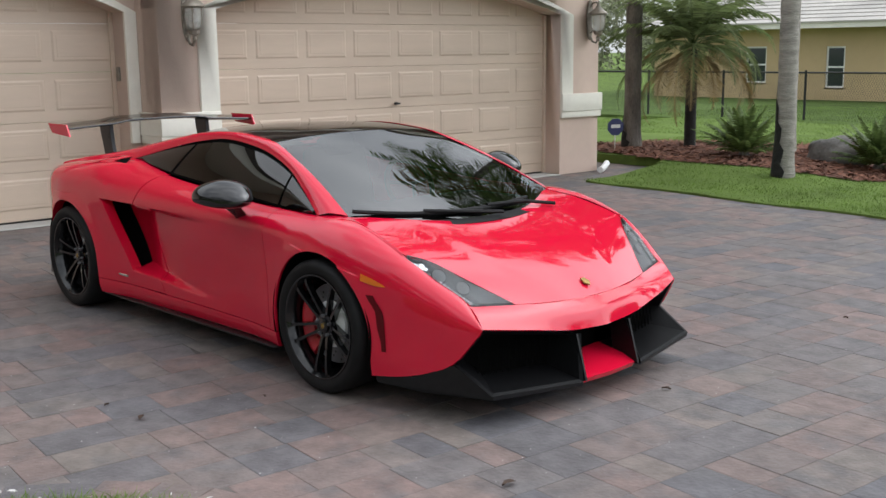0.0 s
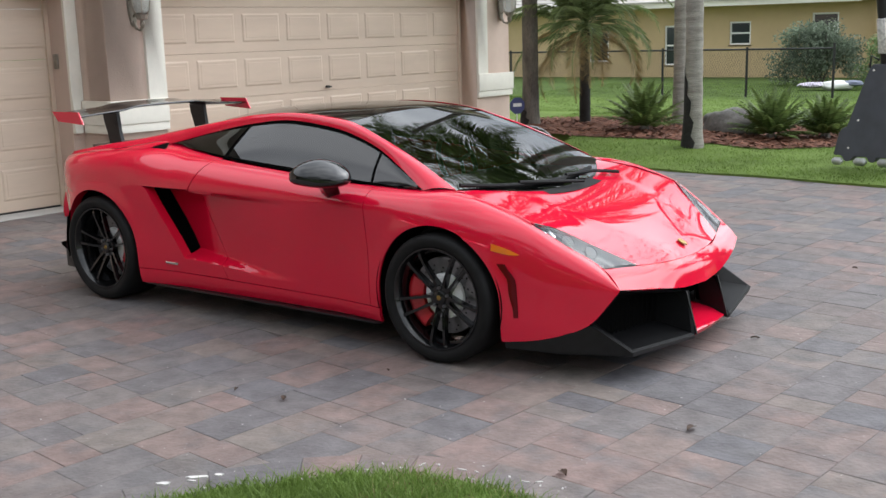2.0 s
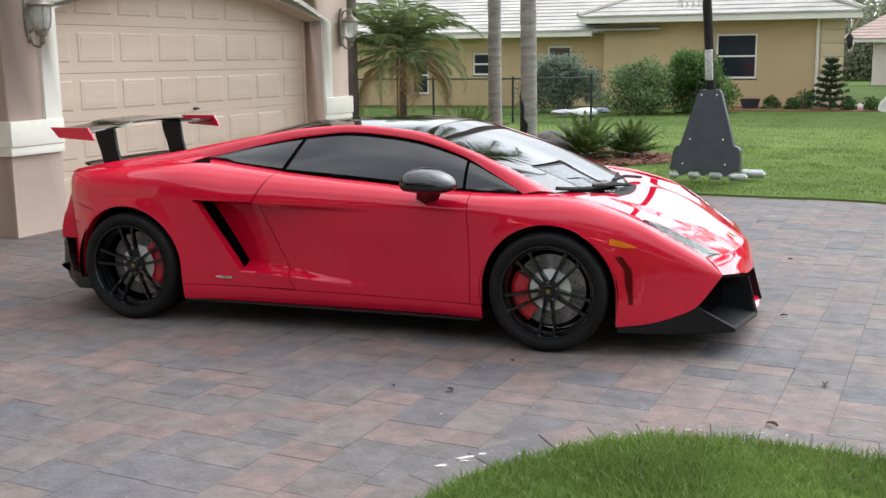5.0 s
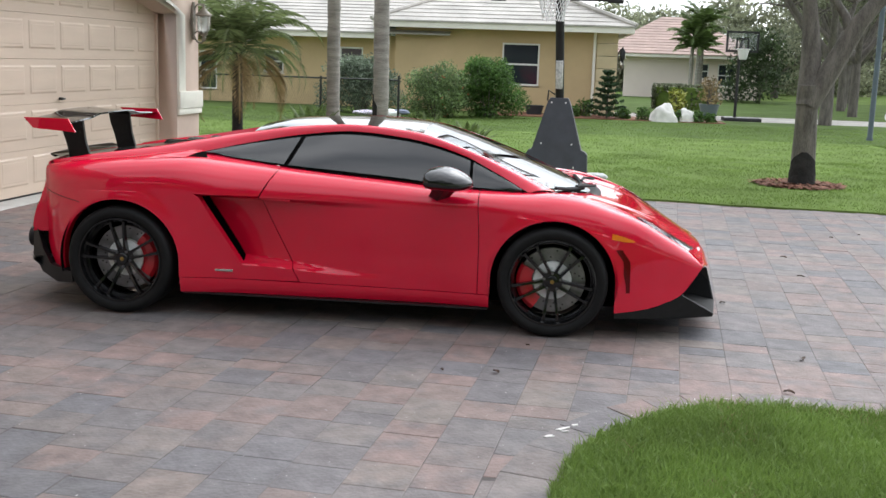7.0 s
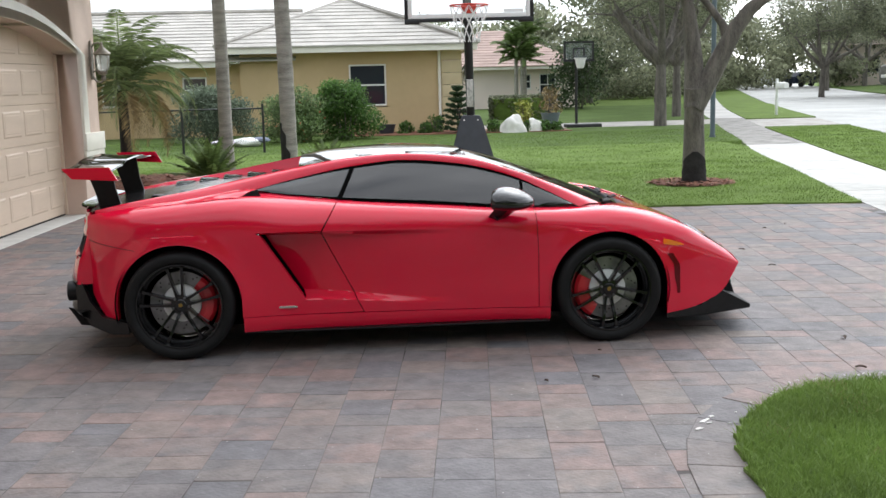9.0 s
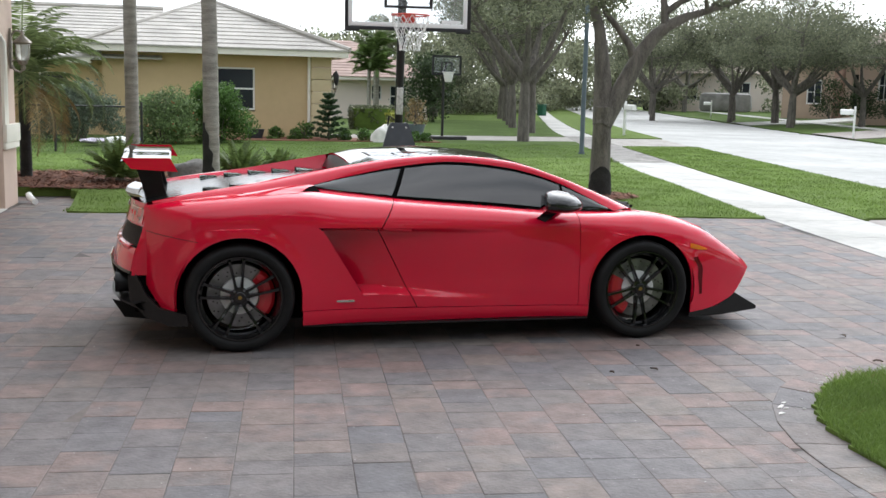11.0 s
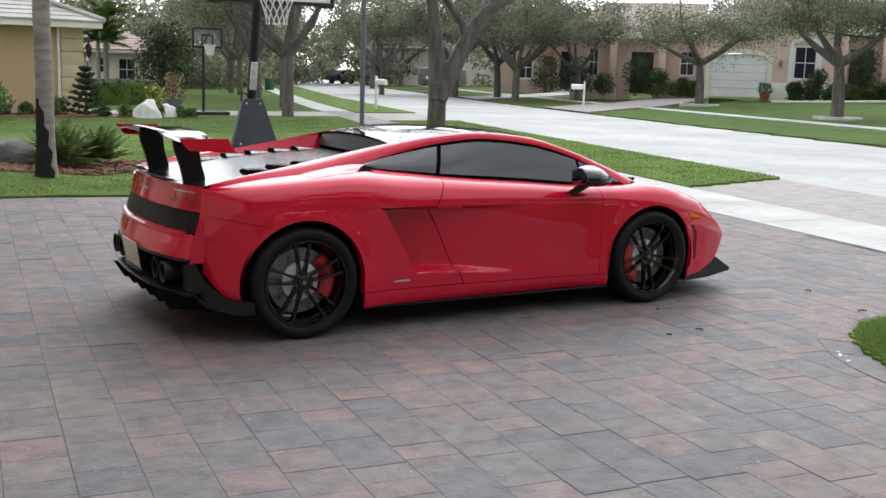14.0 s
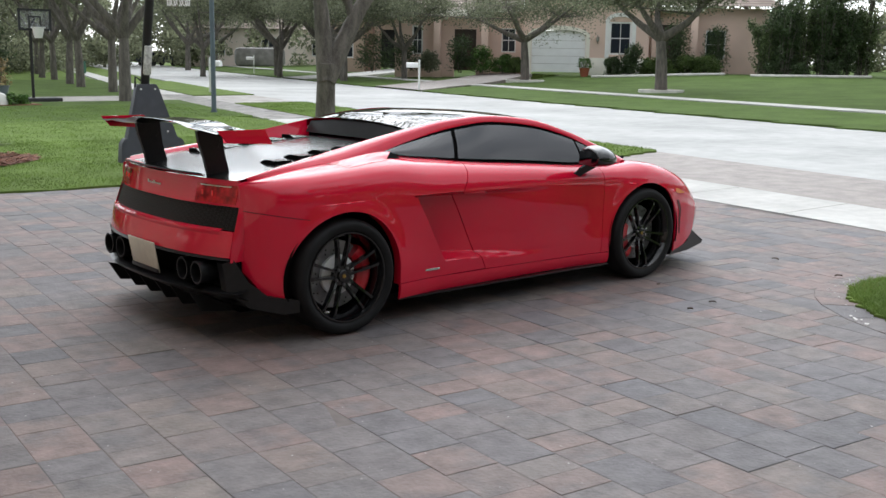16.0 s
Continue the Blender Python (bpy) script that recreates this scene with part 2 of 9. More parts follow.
def lathe(bm, profile, seg=24, m=None, close=False):
    """Turns (radius, height) pairs round the z axis."""
    rings = []
    for r, z in profile:
        rings.append([bm.verts.new((r * math.cos(k * 2 * math.pi / seg), r * math.sin(k * 2 * math.pi / seg), z)) for k in range(seg)])
    pairs = list(zip(rings, rings[1:])) + ([(rings[-1], rings[0])] if close else [])
    for r0, r1 in pairs:
        for k in range(seg):
            bm.faces.new((r0[k], r0[(k + 1) % seg], r1[(k + 1) % seg], r1[k]))
    if not close:
        for ring, rev in ((rings[0], True), (rings[-1], False)):
            if max((v.co - ring[0].co).length for v in ring) > 1e-4:
                bm.faces.new(ring[::-1] if rev else ring)
    vs = [v for r in rings for v in r]
    if m is not None:
        bmesh.ops.transform(bm, matrix=m, verts=vs)
    return bm


def prism(bm, poly, z0, z1, m=None):
    """Extrudes a flat outline of (x, y) pairs from z0 to z1."""
    a = [bm.verts.new((x, y, z0)) for x, y in poly]
    b = [bm.verts.new((x, y, z1)) for x, y in poly]
    n = len(poly)
    bm.faces.new(a[::-1])
    bm.faces.new(b)
    for k in range(n):
        bm.faces.new((a[k], a[(k + 1) % n], b[(k + 1) % n], b[k]))
    if m is not None:
        bmesh.ops.transform(bm, matrix=m, verts=a + b)
    return bm


def lerp(a, b, f):
    return a + (b - a) * f


def sstep(f):
    f = min(1.0, max(0.0, f))
    return f * f * (3 - 2 * f)


def curve1(table):
    """A smooth function through (x, value) pairs."""
    xs = [p[0] for p in table]
    ys = [p[1] for p in table]
    n = len(xs)
    d = [(ys[i + 1] - ys[i]) / (xs[i + 1] - xs[i]) for i in range(n - 1)]
    s = [d[0]] + [0.0 if d[i - 1] * d[i] <= 0 else 2 * d[i - 1] * d[i] / (d[i - 1] + d[i]) for i in range(1, n - 1)] + [d[-1]]

    def f(x):
        if x <= xs[0]:
            return ys[0] + s[0] * (x - xs[0])
        if x >= xs[-1]:
            return ys[-1] + s[-1] * (x - xs[-1])
        i = max(k for k in range(n - 1) if xs[k] <= x)
        h = xs[i + 1] - xs[i]
        t = (x - xs[i]) / h
        return (2 * t**3 - 3 * t**2 + 1) * ys[i] + (t**3 - 2 * t**2 + t) * h * s[i] + (-2 * t**3 + 3 * t**2) * ys[i + 1] + (t**3 - t**2) * h * s[i + 1]

    return f

# ---------- colours of the place ----------
M_SOIL = mat("lawn_soil", (0.115, 0.17, 0.042), 0.95, vary=0.22, scale=1.2, fine=0.5, bump=0.6, bump_scale=30, spec=0.08)
M_GRASS = leafy("grass_blade", (0.148, 0.225, 0.05), 0.25, 1.3, 0.14, 0.42)
M_CONC = mat("pale_concrete", (0.45, 0.44, 0.415), 0.85, vary=0.22, scale=0.7, fine=0.4, bump=0.25, bump_scale=90)
M_CONCPALE = mat("driveway_concrete", (0.32, 0.30, 0.275), 0.9, vary=0.3, scale=1.6, fine=0.6, bump=0.3, bump_scale=50)
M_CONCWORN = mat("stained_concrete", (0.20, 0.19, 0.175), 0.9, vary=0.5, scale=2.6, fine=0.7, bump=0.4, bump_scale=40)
M_APRON = mat("worn_brown_paving", (0.25, 0.22, 0.20), 0.7, vary=0.25, scale=3.5, fine=0.5, bump=0.4, bump_scale=30)
M_ROAD = mat("worn_asphalt", (0.40, 0.40, 0.385), 0.9, vary=0.2, scale=0.35, fine=0.5, bump=0.3, bump_scale=120)
M_BED = mat("joint_sand", (0.05, 0.045, 0.042), 0.95, vary=0.5, scale=1.3, fine=0.3, color2=(0.15, 0.13, 0.12))
PAVER_COLOURS = [(0.0, (0.102, 0.098, 0.106)), (0.2, (0.139, 0.119, 0.112)), (0.42, (0.168, 0.123, 0.111)), (0.6, (0.180, 0.127, 0.114)), (0.75, (0.162, 0.136, 0.12)), (0.9, (0.112, 0.107, 0.114)), (1.0, (0.182, 0.148, 0.128))]
M_PAVER = ramp_mat("tumbled_paver", PAVER_COLOURS, rough=0.72, bump=0.3, bump_scale=45, island=True, dirt=0.32, dirt_scale=8.0, blend=(0.112, 0.105, 0.106), specks=(0.45, 0.44, 0.42))
M_PAVER_ONE = ramp_mat("tumbled_paver_single", PAVER_COLOURS, rough=0.72, bump=0.3, bump_scale=45, island=False, dirt=0.32, dirt_scale=8.0, blend=(0.112, 0.105, 0.106), specks=(0.45, 0.44, 0.42))
M_STUCCO = mat("rose_beige_stucco", (0.57, 0.44, 0.365), 0.9, vary=0.06, scale=1.2, fine=0.3, bump=0.14, bump_scale=70)
M_TRIM = mat("cream_trim", (0.80, 0.77, 0.68), 0.85, vary=0.06, scale=2.0, fine=0.3, bump=0.12, bump_scale=80)
M_GDOOR = mat("tan_door_enamel", (0.60, 0.475, 0.37), 0.5, vary=0.05, scale=1.0, fine=0.2, bump=0.06, bump_scale=200, stretch=(1, 1, 6))
M_DARK = mat("dark_gap", (0.012, 0.012, 0.012), 0.9)
M_BLACKMETAL = mat("black_metal", (0.012, 0.012, 0.013), 0.5, vary=0.2, scale=4)
M_LAMP = mat("aged_pewter", (0.27, 0.24, 0.20), 0.5, metal=0.4, vary=0.3, scale=18, fine=0.4)
M_HOUSE = mat("ochre_stucco", (0.55, 0.41, 0.23), 0.9, vary=0.06, scale=0.6, fine=0.3, bump=0.3, bump_scale=60)
M_HOUSE2 = mat("pale_pink_stucco", (0.84, 0.73, 0.67), 0.9, vary=0.05, scale=0.6)
M_TILE = mat("pale_roof_tile", (0.43, 0.405, 0.37), 0.8, vary=0.2, scale=1.2, fine=0.4, per_island=0.12)
M_TILE2 = mat("brown_roof_tile", (0.35, 0.28, 0.24), 0.8, vary=0.2, scale=1.2, fine=0.4, per_island=0.12)
M_TILE3 = mat("pink_brown_roof_tile", (0.36, 0.255, 0.215), 0.8, vary=0.2, scale=1.2, fine=0.4, per_island=0.15)
M_PANE = mat("dark_pane", (0.02, 0.025, 0.035), 0.08, spec=0.6)
M_WHITE = mat("white_enamel", (0.8, 0.8, 0.78), 0.5, vary=0.04, scale=3)
M_MULCH = mat("red_mulch", (0.18, 0.075, 0.045), 0.95, vary=0.4, scale=9, fine=0.6, per_island=0.4, bump=0.6, bump_scale=50)
M_BARK = mat("oak_bark", (0.125, 0.112, 0.098), 0.95, vary=0.45, scale=5, fine=0.6, bump=1.0, bump_scale=14, stretch=(2, 2, 0.5))
M_BARKWET = mat("black_burnt_bark", (0.018, 0.017, 0.016), 0.9, vary=0.3, scale=6, bump=1.0, bump_scale=14)
M_PALMBARK = mat("grey_palm_bark", (0.30, 0.28, 0.25), 0.9, vary=0.3, scale=4, fine=0.5, bump=0.7, bump_scale=12, stretch=(1, 1, 5))
M_LEAF = leafy("oak_leaf", (0.165, 0.18, 0.115), 0.3, 0.7, 0.5, 0.5)
# oak leaf made paler: distance haze and sunlit tone put into the colour
M_HAZELEAF = leafy("hazed_far_leaf", (0.215, 0.23, 0.145), 0.35, 0.4, 0.5, 0.5)
M_LEAF2 = leafy("hedge_leaf", (0.085, 0.165, 0.04), 0.3, 1.2, 0.5, 0.4)
M_LEAF3 = leafy("grey_shrub_leaf", (0.17, 0.215, 0.15), 0.3, 1.2, 0.4, 0.4)
M_DARKLEAF = leafy("dark_dense_leaf", (0.055, 0.085, 0.035), 0.3, 1.2, 0.5, 0.3)
M_TURF = mat("far_turf", (0.078, 0.118, 0.034), 0.95, vary=0.22, scale=0.8, fine=0.6, bump=0.5, bump_scale=30, spec=0.06)
M_FROND = leafy("palm_frond", (0.10, 0.15, 0.045), 0.3, 1.0, 0.4, 0.4)
M_FRONDDRY = mat("dry_frond", (0.30, 0.22, 0.10), 0.7, vary=0.3, scale=2, per_island=0.3)
M_ROCK = mat("grey_rock", (0.16, 0.15, 0.14), 0.9, vary=0.4, scale=3, fine=0.5, bump=0.8, bump_scale=10)
M_WROCK = mat("white_boulder", (0.78, 0.76, 0.72), 0.85, vary=0.12, scale=3, bump=0.5, bump_scale=10)
M_HOOPBASE = mat("slate_plastic", (0.045, 0.05, 0.06), 0.55, vary=0.15, scale=6, bump=0.1, bump_scale=150)

# ---------- ground, lawns, paving, road ----------
DIR = math.atan(0.107)
CU, SU = math.cos(DIR), math.sin(DIR)


def north_edge(x):
    return 5.93 - 0.12 * x + 0.03 * math.sin(3.1 * x)


walk_w = curve1([(-40, -3.0), (-12, 2.2), (-0.5, 4.79), (2.0, 5.23), (5.3, 5.84), (10, 6.9), (13.75, 7.72), (18, 8.92), (22, 9.95), (28, 11.65), (33, 13.0), (50, 18.4), (75, 26.5), (140, 48)])
walk_e = curve1([(-40, -1.7), (-12, 3.6), (0.45, 6.25), (4.0, 6.88), (8.7, 7.95), (12, 8.72), (17.8, 10.15), (22.2, 11.25), (31.7, 13.85), (37.5, 15.5), (51, 19.7), (75, 27.5), (140, 49)])


def road_w(y):
    return walk_e(y) + 2.5


def road_e(y):
    return road_w(y) + 8.5


bm = bmesh.new()
xs = [-400, -120, -60, -30, -15, 0, 15, 30, 60, 90, 130, 400]
ys = [-400, -120, -60, -30, -12, 0, 15, 30, 50, 80, 130, 200, 400]
grid = [[bm.verts.new((x, y, -0.05)) for x in xs] for y in ys]
for j in range(len(ys) - 1):
    for i in range(len(xs) - 1):
        bm.faces.new((grid[j][i], grid[j][i + 1], grid[j + 1][i + 1], grid[j + 1][i]))
ground = thing("ground", bm, M_SOIL, "mown green lawn soil reaching to the horizon", "ground", kind="structure")


def strip(bm, left, right, y0, y1, step, z, thick=0.12):
    """A long slab between two edges given as functions of y."""
    rows = []
    n = max(1, int(round((y1 - y0) / step)))
    for k in range(n + 1):
        y = lerp(y0, y1, k / n)
        xl, xr = left(y), right(y)
        rows.append([bm.verts.new(p) for p in ((xl, y, z - thick), (xl, y, z), (xr, y, z), (xr, y, z - thick))])
    for a, b in zip(rows, rows[1:]):
        for k in range(3):
            bm.faces.new((a[k], a[k + 1], b[k + 1], b[k]))
    bm.faces.new(rows[0])
    bm.faces.new(rows[-1][::-1])
    return bm


road = thing("road", strip(bmesh.new(), road_w, road_e, -60, 150, 3, -0.02), M_ROAD, "pale worn asphalt residential street", "road", kind="structure")
kerb = thing("pavement", strip(bmesh.new(), lambda y: road_e(y) + 5.3, lambda y: road_e(y) + 6.6, -60, 150, 3, 0.115), M_CONC, "pale concrete sidewalk across the street", "pavement", kind="structure")

# sidewalk slabs, each one piece with a joint between
pavement = empty("pavement", "pale concrete sidewalk beside the driveway and lawns", "pavement", kind="structure")
y = -9.0
k = 0
while y < 110:
    ln = 1.55 if y < 45 else 6.2
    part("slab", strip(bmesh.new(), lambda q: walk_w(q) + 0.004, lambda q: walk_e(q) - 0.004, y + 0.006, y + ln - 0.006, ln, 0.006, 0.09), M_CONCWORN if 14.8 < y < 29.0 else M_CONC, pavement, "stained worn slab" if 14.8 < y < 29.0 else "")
    y += ln

# apron between sidewalk and road at the driveway's mouth
apron = thing("driveway_apron", strip(bmesh.new(), lambda q: walk_e(q) + 0.01, lambda q: road_w(q) - 0.01, -2.6, 5.85, 1.0, -0.012), M_APRON, "brown-grey paved driveway apron by the street", "driveway", kind="structure")
nb_drive = thing("neighbour_driveway", strip(bmesh.new(), lambda q: 2.9, lambda q: walk_w(q) - 0.01, 25.5, 29.0, 1.0, 0.012), M_CONCPALE, "pale concrete driveway of the next house", "driveway", kind="structure")
nb_apron = thing("driveway_apron", strip(bmesh.new(), lambda q: walk_e(q) + 0.01, lambda q: road_w(q) - 0.01, 22.9, 28.7, 1.0, -0.012), M_CONCPALE, "pale concrete apron of the next driveway", "driveway", kind="structure")


def drive_across(y0, y1, reach, material, label):
    """A driveway that climbs with the lawn from the road to a house."""
    bm = bmesh.new()
    n = 16
    vs = []
    for k in range(n + 1):
        d = 0.02 + reach * k / n
        row = []
        for y, dz in ((y0, -0.15), (y0, 0.03), (y1, 0.03), (y1, -0.15)):
            x = road_e(y) + d
            row.append(bm.verts.new((x, y + 0.62 * d, lawn_height(x, y) + dz)))
        vs.append(row)
    for p, q in zip(vs, vs[1:]):
        for k in range(3):
            bm.faces.new((p[k], p[k + 1], q[k + 1], q[k]))
    return thing("driveway_apron", bm, material, label, "driveway", kind="structure")



def island_edge(x):
    """North edge of the grass island south of the driveway."""
    if x < 2.35:
        f = max(0.0, 1 - ((2.35 - x) / 1.07) ** 2)
        return -3.45 + 1.46 * math.sqrt(f)
    return -1.99 - 0.08 * (x - 2.35)


def on_island(x, y):
    if y > island_edge(x + 0.025 * noise.noise(Vector((x * 9, y * 9, 0)))) + 0.02 * noise.noise(Vector((x * 7, y * 7, 4))) or x > walk_w(y) - 0.02:
        return False
    return x > 1.28


def on_north_lawn(x, y):
    if y < north_edge(x) or x > walk_w(y) - 0.005:
        return False
    if x < -2.95 + 0.1 * math.sin(y * 2):
        return y > 8.2
    return True


def on_strip(x, y):
    return walk_e(y) + 0.01 < x < road_w(y) - 0.01 and not (-2.6 < y < 5.05 + 0.26 * (x - walk_e(y))) and not (22.9 < y < 28.7)


def lawn_height(x, y):
    return 0.02 + 0.10 * sstep((-0.3 - x) / 1.6) * sstep((y - 6.6) / 1.6) * sstep((14 - y) / 3) + 0.07 * sstep((x - road_e(y)) / 6) + 0.56 * sstep((x - road_e(y) - 6) / 19)


def lawn_sheet(name, inside, x0, x1, y0, y1, step, label, turf=None, snap=None):
    """A raised turf sheet cut to the lawn's outline, with a rounded lip; snap draws its rim onto a border."""
    bm = bmesh.new()
    nx, ny = int((x1 - x0) / step), int((y1 - y0) / step)
    vs = {}

    def vert(i, j):
        if (i, j) not in vs:
            x, y = x0 + i * step, y0 + j * step
            if snap:
                x, y = snap(x, y)
            vs[i, j] = bm.verts.new((x, y, lawn_height(x, y) + 0.008 * noise.noise(Vector((x * 2, y * 2, 0)))))
        return vs[i, j]

    for i in range(nx):
        for j in range(ny):
            cx, cy = x0 + (i + 0.5) * step, y0 + (j + 0.5) * step
            if snap:
                sx, sy = snap(cx, cy)
                if max(abs(sx - cx), abs(sy - cy)) < step * 0.5:
                    cx, cy = sx, sy
            if inside(cx, cy):
                bm.faces.new((vert(i, j), vert(i + 1, j), vert(i + 1, j + 1), vert(i, j + 1)))
    bmesh.ops.dissolve_degenerate(bm, edges=bm.edges[:], dist=0.0005)
    r = bmesh.ops.extrude_edge_only(bm, edges=[e for e in bm.edges if e.is_boundary])
    for v in r["geom"]:
        if isinstance(v, bmesh.types.BMVert):
            v.co.z = -0.05
    return thing(name, bm, turf or M_SOIL, label, "lawn", kind="structure")


def snap_north(x, y):
    x = min(x, walk_w(y) - 0.012)
    return (x, max(y, north_edge(x) + 0.004)) if x > -2.9 else (x, y)


def snap_verge(x, y):
    return min(max(x, walk_e(y) + 0.015), road_w(y) - 0.015), y


def over_drive(x, y):
    d = x - road_e(y)
    return d < 17 and (30.2 < y - 0.62 * d < 35.0 or 47.2 < y - 0.62 * d < 51.5)


drive_across(30.0, 35.2, 17.5, M_APRON, "brown paved driveway climbing to the peach house")
drive_across(47.0, 51.7, 17.5, M_CONC, "pale concrete driveway across the street")
lawn_sheet("lawn_island", on_island, 1.2, 5.2, -11.0, -1.8, 0.05, "mown green turf island beside the driveway")
lawn_sheet("lawn_north", on_north_lawn, -9.0, 8.2, 5.0, 17.0, 0.1, "mown green front lawn beyond the driveway", None, snap_north)
lawn_sheet("lawn_far", lambda x, y: on_north_lawn(x, y) and not (25.5 < y < 29.0 and x > 2.9), -20.0, 18.0, 17.0, 48.0, 0.5, "mown green lawn of the next house", M_TURF, lambda x, y: (min(x, walk_w(y) - 0.012), y))
lawn_sheet("lawn_verge", on_strip, 6.0, 24.0, 5.0, 45.0, 0.12, "mown green grass strip beside the street", None, snap_verge)
lawn_sheet("lawn_across", lambda x, y: road_e(y) + 0.1 < x and not (road_e(y) + 5.3 < x < road_e(y) + 6.6) and not over_drive(x, y), 14.0, 92.0, -30.0, 92.0, 0.5, "mown green lawns across the street", M_TURF)


def grass(name, inside, x0, x1, y0, y1, count, h, w, label, lean=0.5):
    """Single blades, four corners each."""
    rng = np.random.default_rng(sum(map(ord, name)))
    verts, faces = [], []
    n = 0
    tries = 0
    while n < count and tries < count * 6:
        tries += 1
        x, y = rng.uniform(x0, x1), rng.uniform(y0, y1)
        if not inside(x, y):
            continue
        clump = 0.55 + 0.9 * (noise.noise(Vector((x * 1.7, y * 1.7, 3.0))) * 0.5 + 0.5)
        z = lawn_height(x, y) - 0.01
        a, hh = rng.uniform(0, 6.283), h * clump * rng.uniform(0.5, 1.2)
        lx, ly = rng.normal(0, lean * hh), rng.normal(0, lean * hh)
        dx, dy = math.cos(a) * w / 2, math.sin(a) * w / 2
        b = len(verts)
        verts += [(x - dx, y - dy, z), (x + dx, y + dy, z), (x + lx * 0.4 + dx * 0.7, y + ly * 0.4 + dy * 0.7, z + hh * 0.6), (x + lx * 0.4 - dx * 0.7, y + ly * 0.4 - dy * 0.7, z + hh * 0.6), (x + lx, y + ly, z + hh)]
        faces += [(b, b + 1, b + 2, b + 3), (b + 3, b + 2, b + 4)]
        n += 1
    me = bpy.data.meshes.new(name)
    me.from_pydata(verts, [], faces)
    me.materials.append(M_GRASS)
    return tagged(new(name, me), label, "grass", kind="stuff")


def near_mulch(x, y):
    return mulch_in(x, y) or (x - 4.58) ** 2 + (y - 7.97) ** 2 < 0.55 ** 2


def mulch_in(x, y):
    """The planting bed by the garage."""
    cx, cy = (x + 2.2) / 3.0, (y - 9.55) / 1.55
    return cx * cx + cy * cy + 0.12 * noise.noise(Vector((x * 1.5, y * 1.5, 0))) < 1.0


grass("grass_island", on_island, 1.2, 4.9, -4.6, -1.8, 85000, 0.058, 0.0055, "fresh green mown grass blades on the island", 0.55)
M_THATCH = mat("dry_thatch", (0.24, 0.185, 0.09), 0.8, per_island=0.4)
M_GREEN, M_GRASS = M_GRASS, M_THATCH
grass("dry_grass", lambda x, y: on_island(x, y) and noise.noise(Vector((x * 3.1, y * 3.1, 9.0))) > 0.33, 1.2, 4.9, -4.6, -1.8, 3500, 0.05, 0.004, "dry brown thatch between the grass blades", 0.7)
M_GRASS = M_GREEN
grass("grass_north", lambda x, y: on_north_lawn(x, y) and not near_mulch(x, y), -5.0, 7.2, 5.0, 12.0, 70000, 0.034, 0.008, "fresh green mown grass blades on the front lawn")
grass("grass_distant", lambda x, y: on_north_lawn(x, y) and not near_mulch(x, y), -10.0, 11.0, 12.0, 23.0, 90000, 0.034, 0.010, "green mown grass blades further back")
grass("grass_island_south", on_island, 1.2, 4.9, -11.0, -4.6, 50000, 0.058, 0.011, "fresh green mown grass blades on the island's far part", 0.55)
grass("grass_verge_south", on_strip, 0.0, 9.0, -12.0, -2.6, 30000, 0.058, 0.012, "green mown grass blades on the verge by the street")
grass("grass_verge", on_strip, 6.0, 16.0, 5.0, 24.0, 36000, 0.036, 0.011, "green mown grass blades on the verge")

# mulch bed and mulch ring
bm = bmesh.new()
rng = np.random.default_rng(5)
n = 0
while n < 9000:
    x, y = rng.uniform(-5.6, 1.2), rng.uniform(7.7, 11.4)
    if n >= 8000:
        a, r = rng.uniform(0, 6.283), 0.6 * math.sqrt(rng.uniform(0, 1))
        x, y = 4.58 + r * math.cos(a), 7.97 + r * math.sin(a)
    elif not mulch_in(x, y):
        continue
    z = lawn_height(x, y) + rng.uniform(0.005, 0.035)
    a, ln = rng.uniform(0, 6.283), rng.uniform(0.03, 0.08)
    d = Vector((math.cos(a), math.sin(a), rng.uniform(-0.3, 0.3))) * ln
    s = Vector((-math.sin(a), math.cos(a), rng.uniform(-0.3, 0.3))) * 0.012
    p = Vector((x, y, z))
    bm.faces.new([bm.verts.new(q) for q in (p - d - s, p + d - s, p + d + s, p - d + s)])
    n += 1
thing("mulch", bm, M_MULCH, "red-brown bark mulch in the planting bed", "mulch", kind="stuff", smooth=False)
bm = bmesh.new()
cells = {}
for i in range(70):
    for j in range(40):
        x, y = -5.7 + i * 0.1, 7.6 + j * 0.1
        if mulch_in(x + 0.05, y + 0.05):
            q = []
            for a, b in ((0, 0), (1, 0), (1, 1), (0, 1)):
                key = (i + a, j + b)
                if key not in cells:
                    cells[key] = bm.verts.new((x + a * 0.1, y + b * 0.1, lawn_height(x + a * 0.1, y + b * 0.1) + 0.014))
                q.append(cells[key])
            bm.faces.new(q)
thing("mulch_bed", bm, M_MULCH, "red-brown mulch planting bed beside the garage", "mulch bed", kind="structure")

# ---------- the garage ----------
GW = math.atan(0.075)
GM = Matrix.Translation((-3.83, 4.2, 0)) @ Matrix.Rotation(-GW, 4, "Z")
# in the garage's own frame x points out of the wall and y along it


def gbox(bm, x0, x1, y0, y1, z0, z1, bev=0.0):
    return box(bm, x0, x1, y0, y1, z0, z1, bev, GM)


OP0, OP1 = -2.30, 2.47
SPRING, CREST, WALLTOP = 2.0, 2.33, 3.4
YL, YR = -2.90, 3.17


def arch_z(y, lift=0.0):
    c = (OP0 + OP1) / 2
    h = (OP1 - OP0) / 2 + lift
    return SPRING + (CREST + lift - SPRING) * (1 - ((y - c) / h) ** 2)


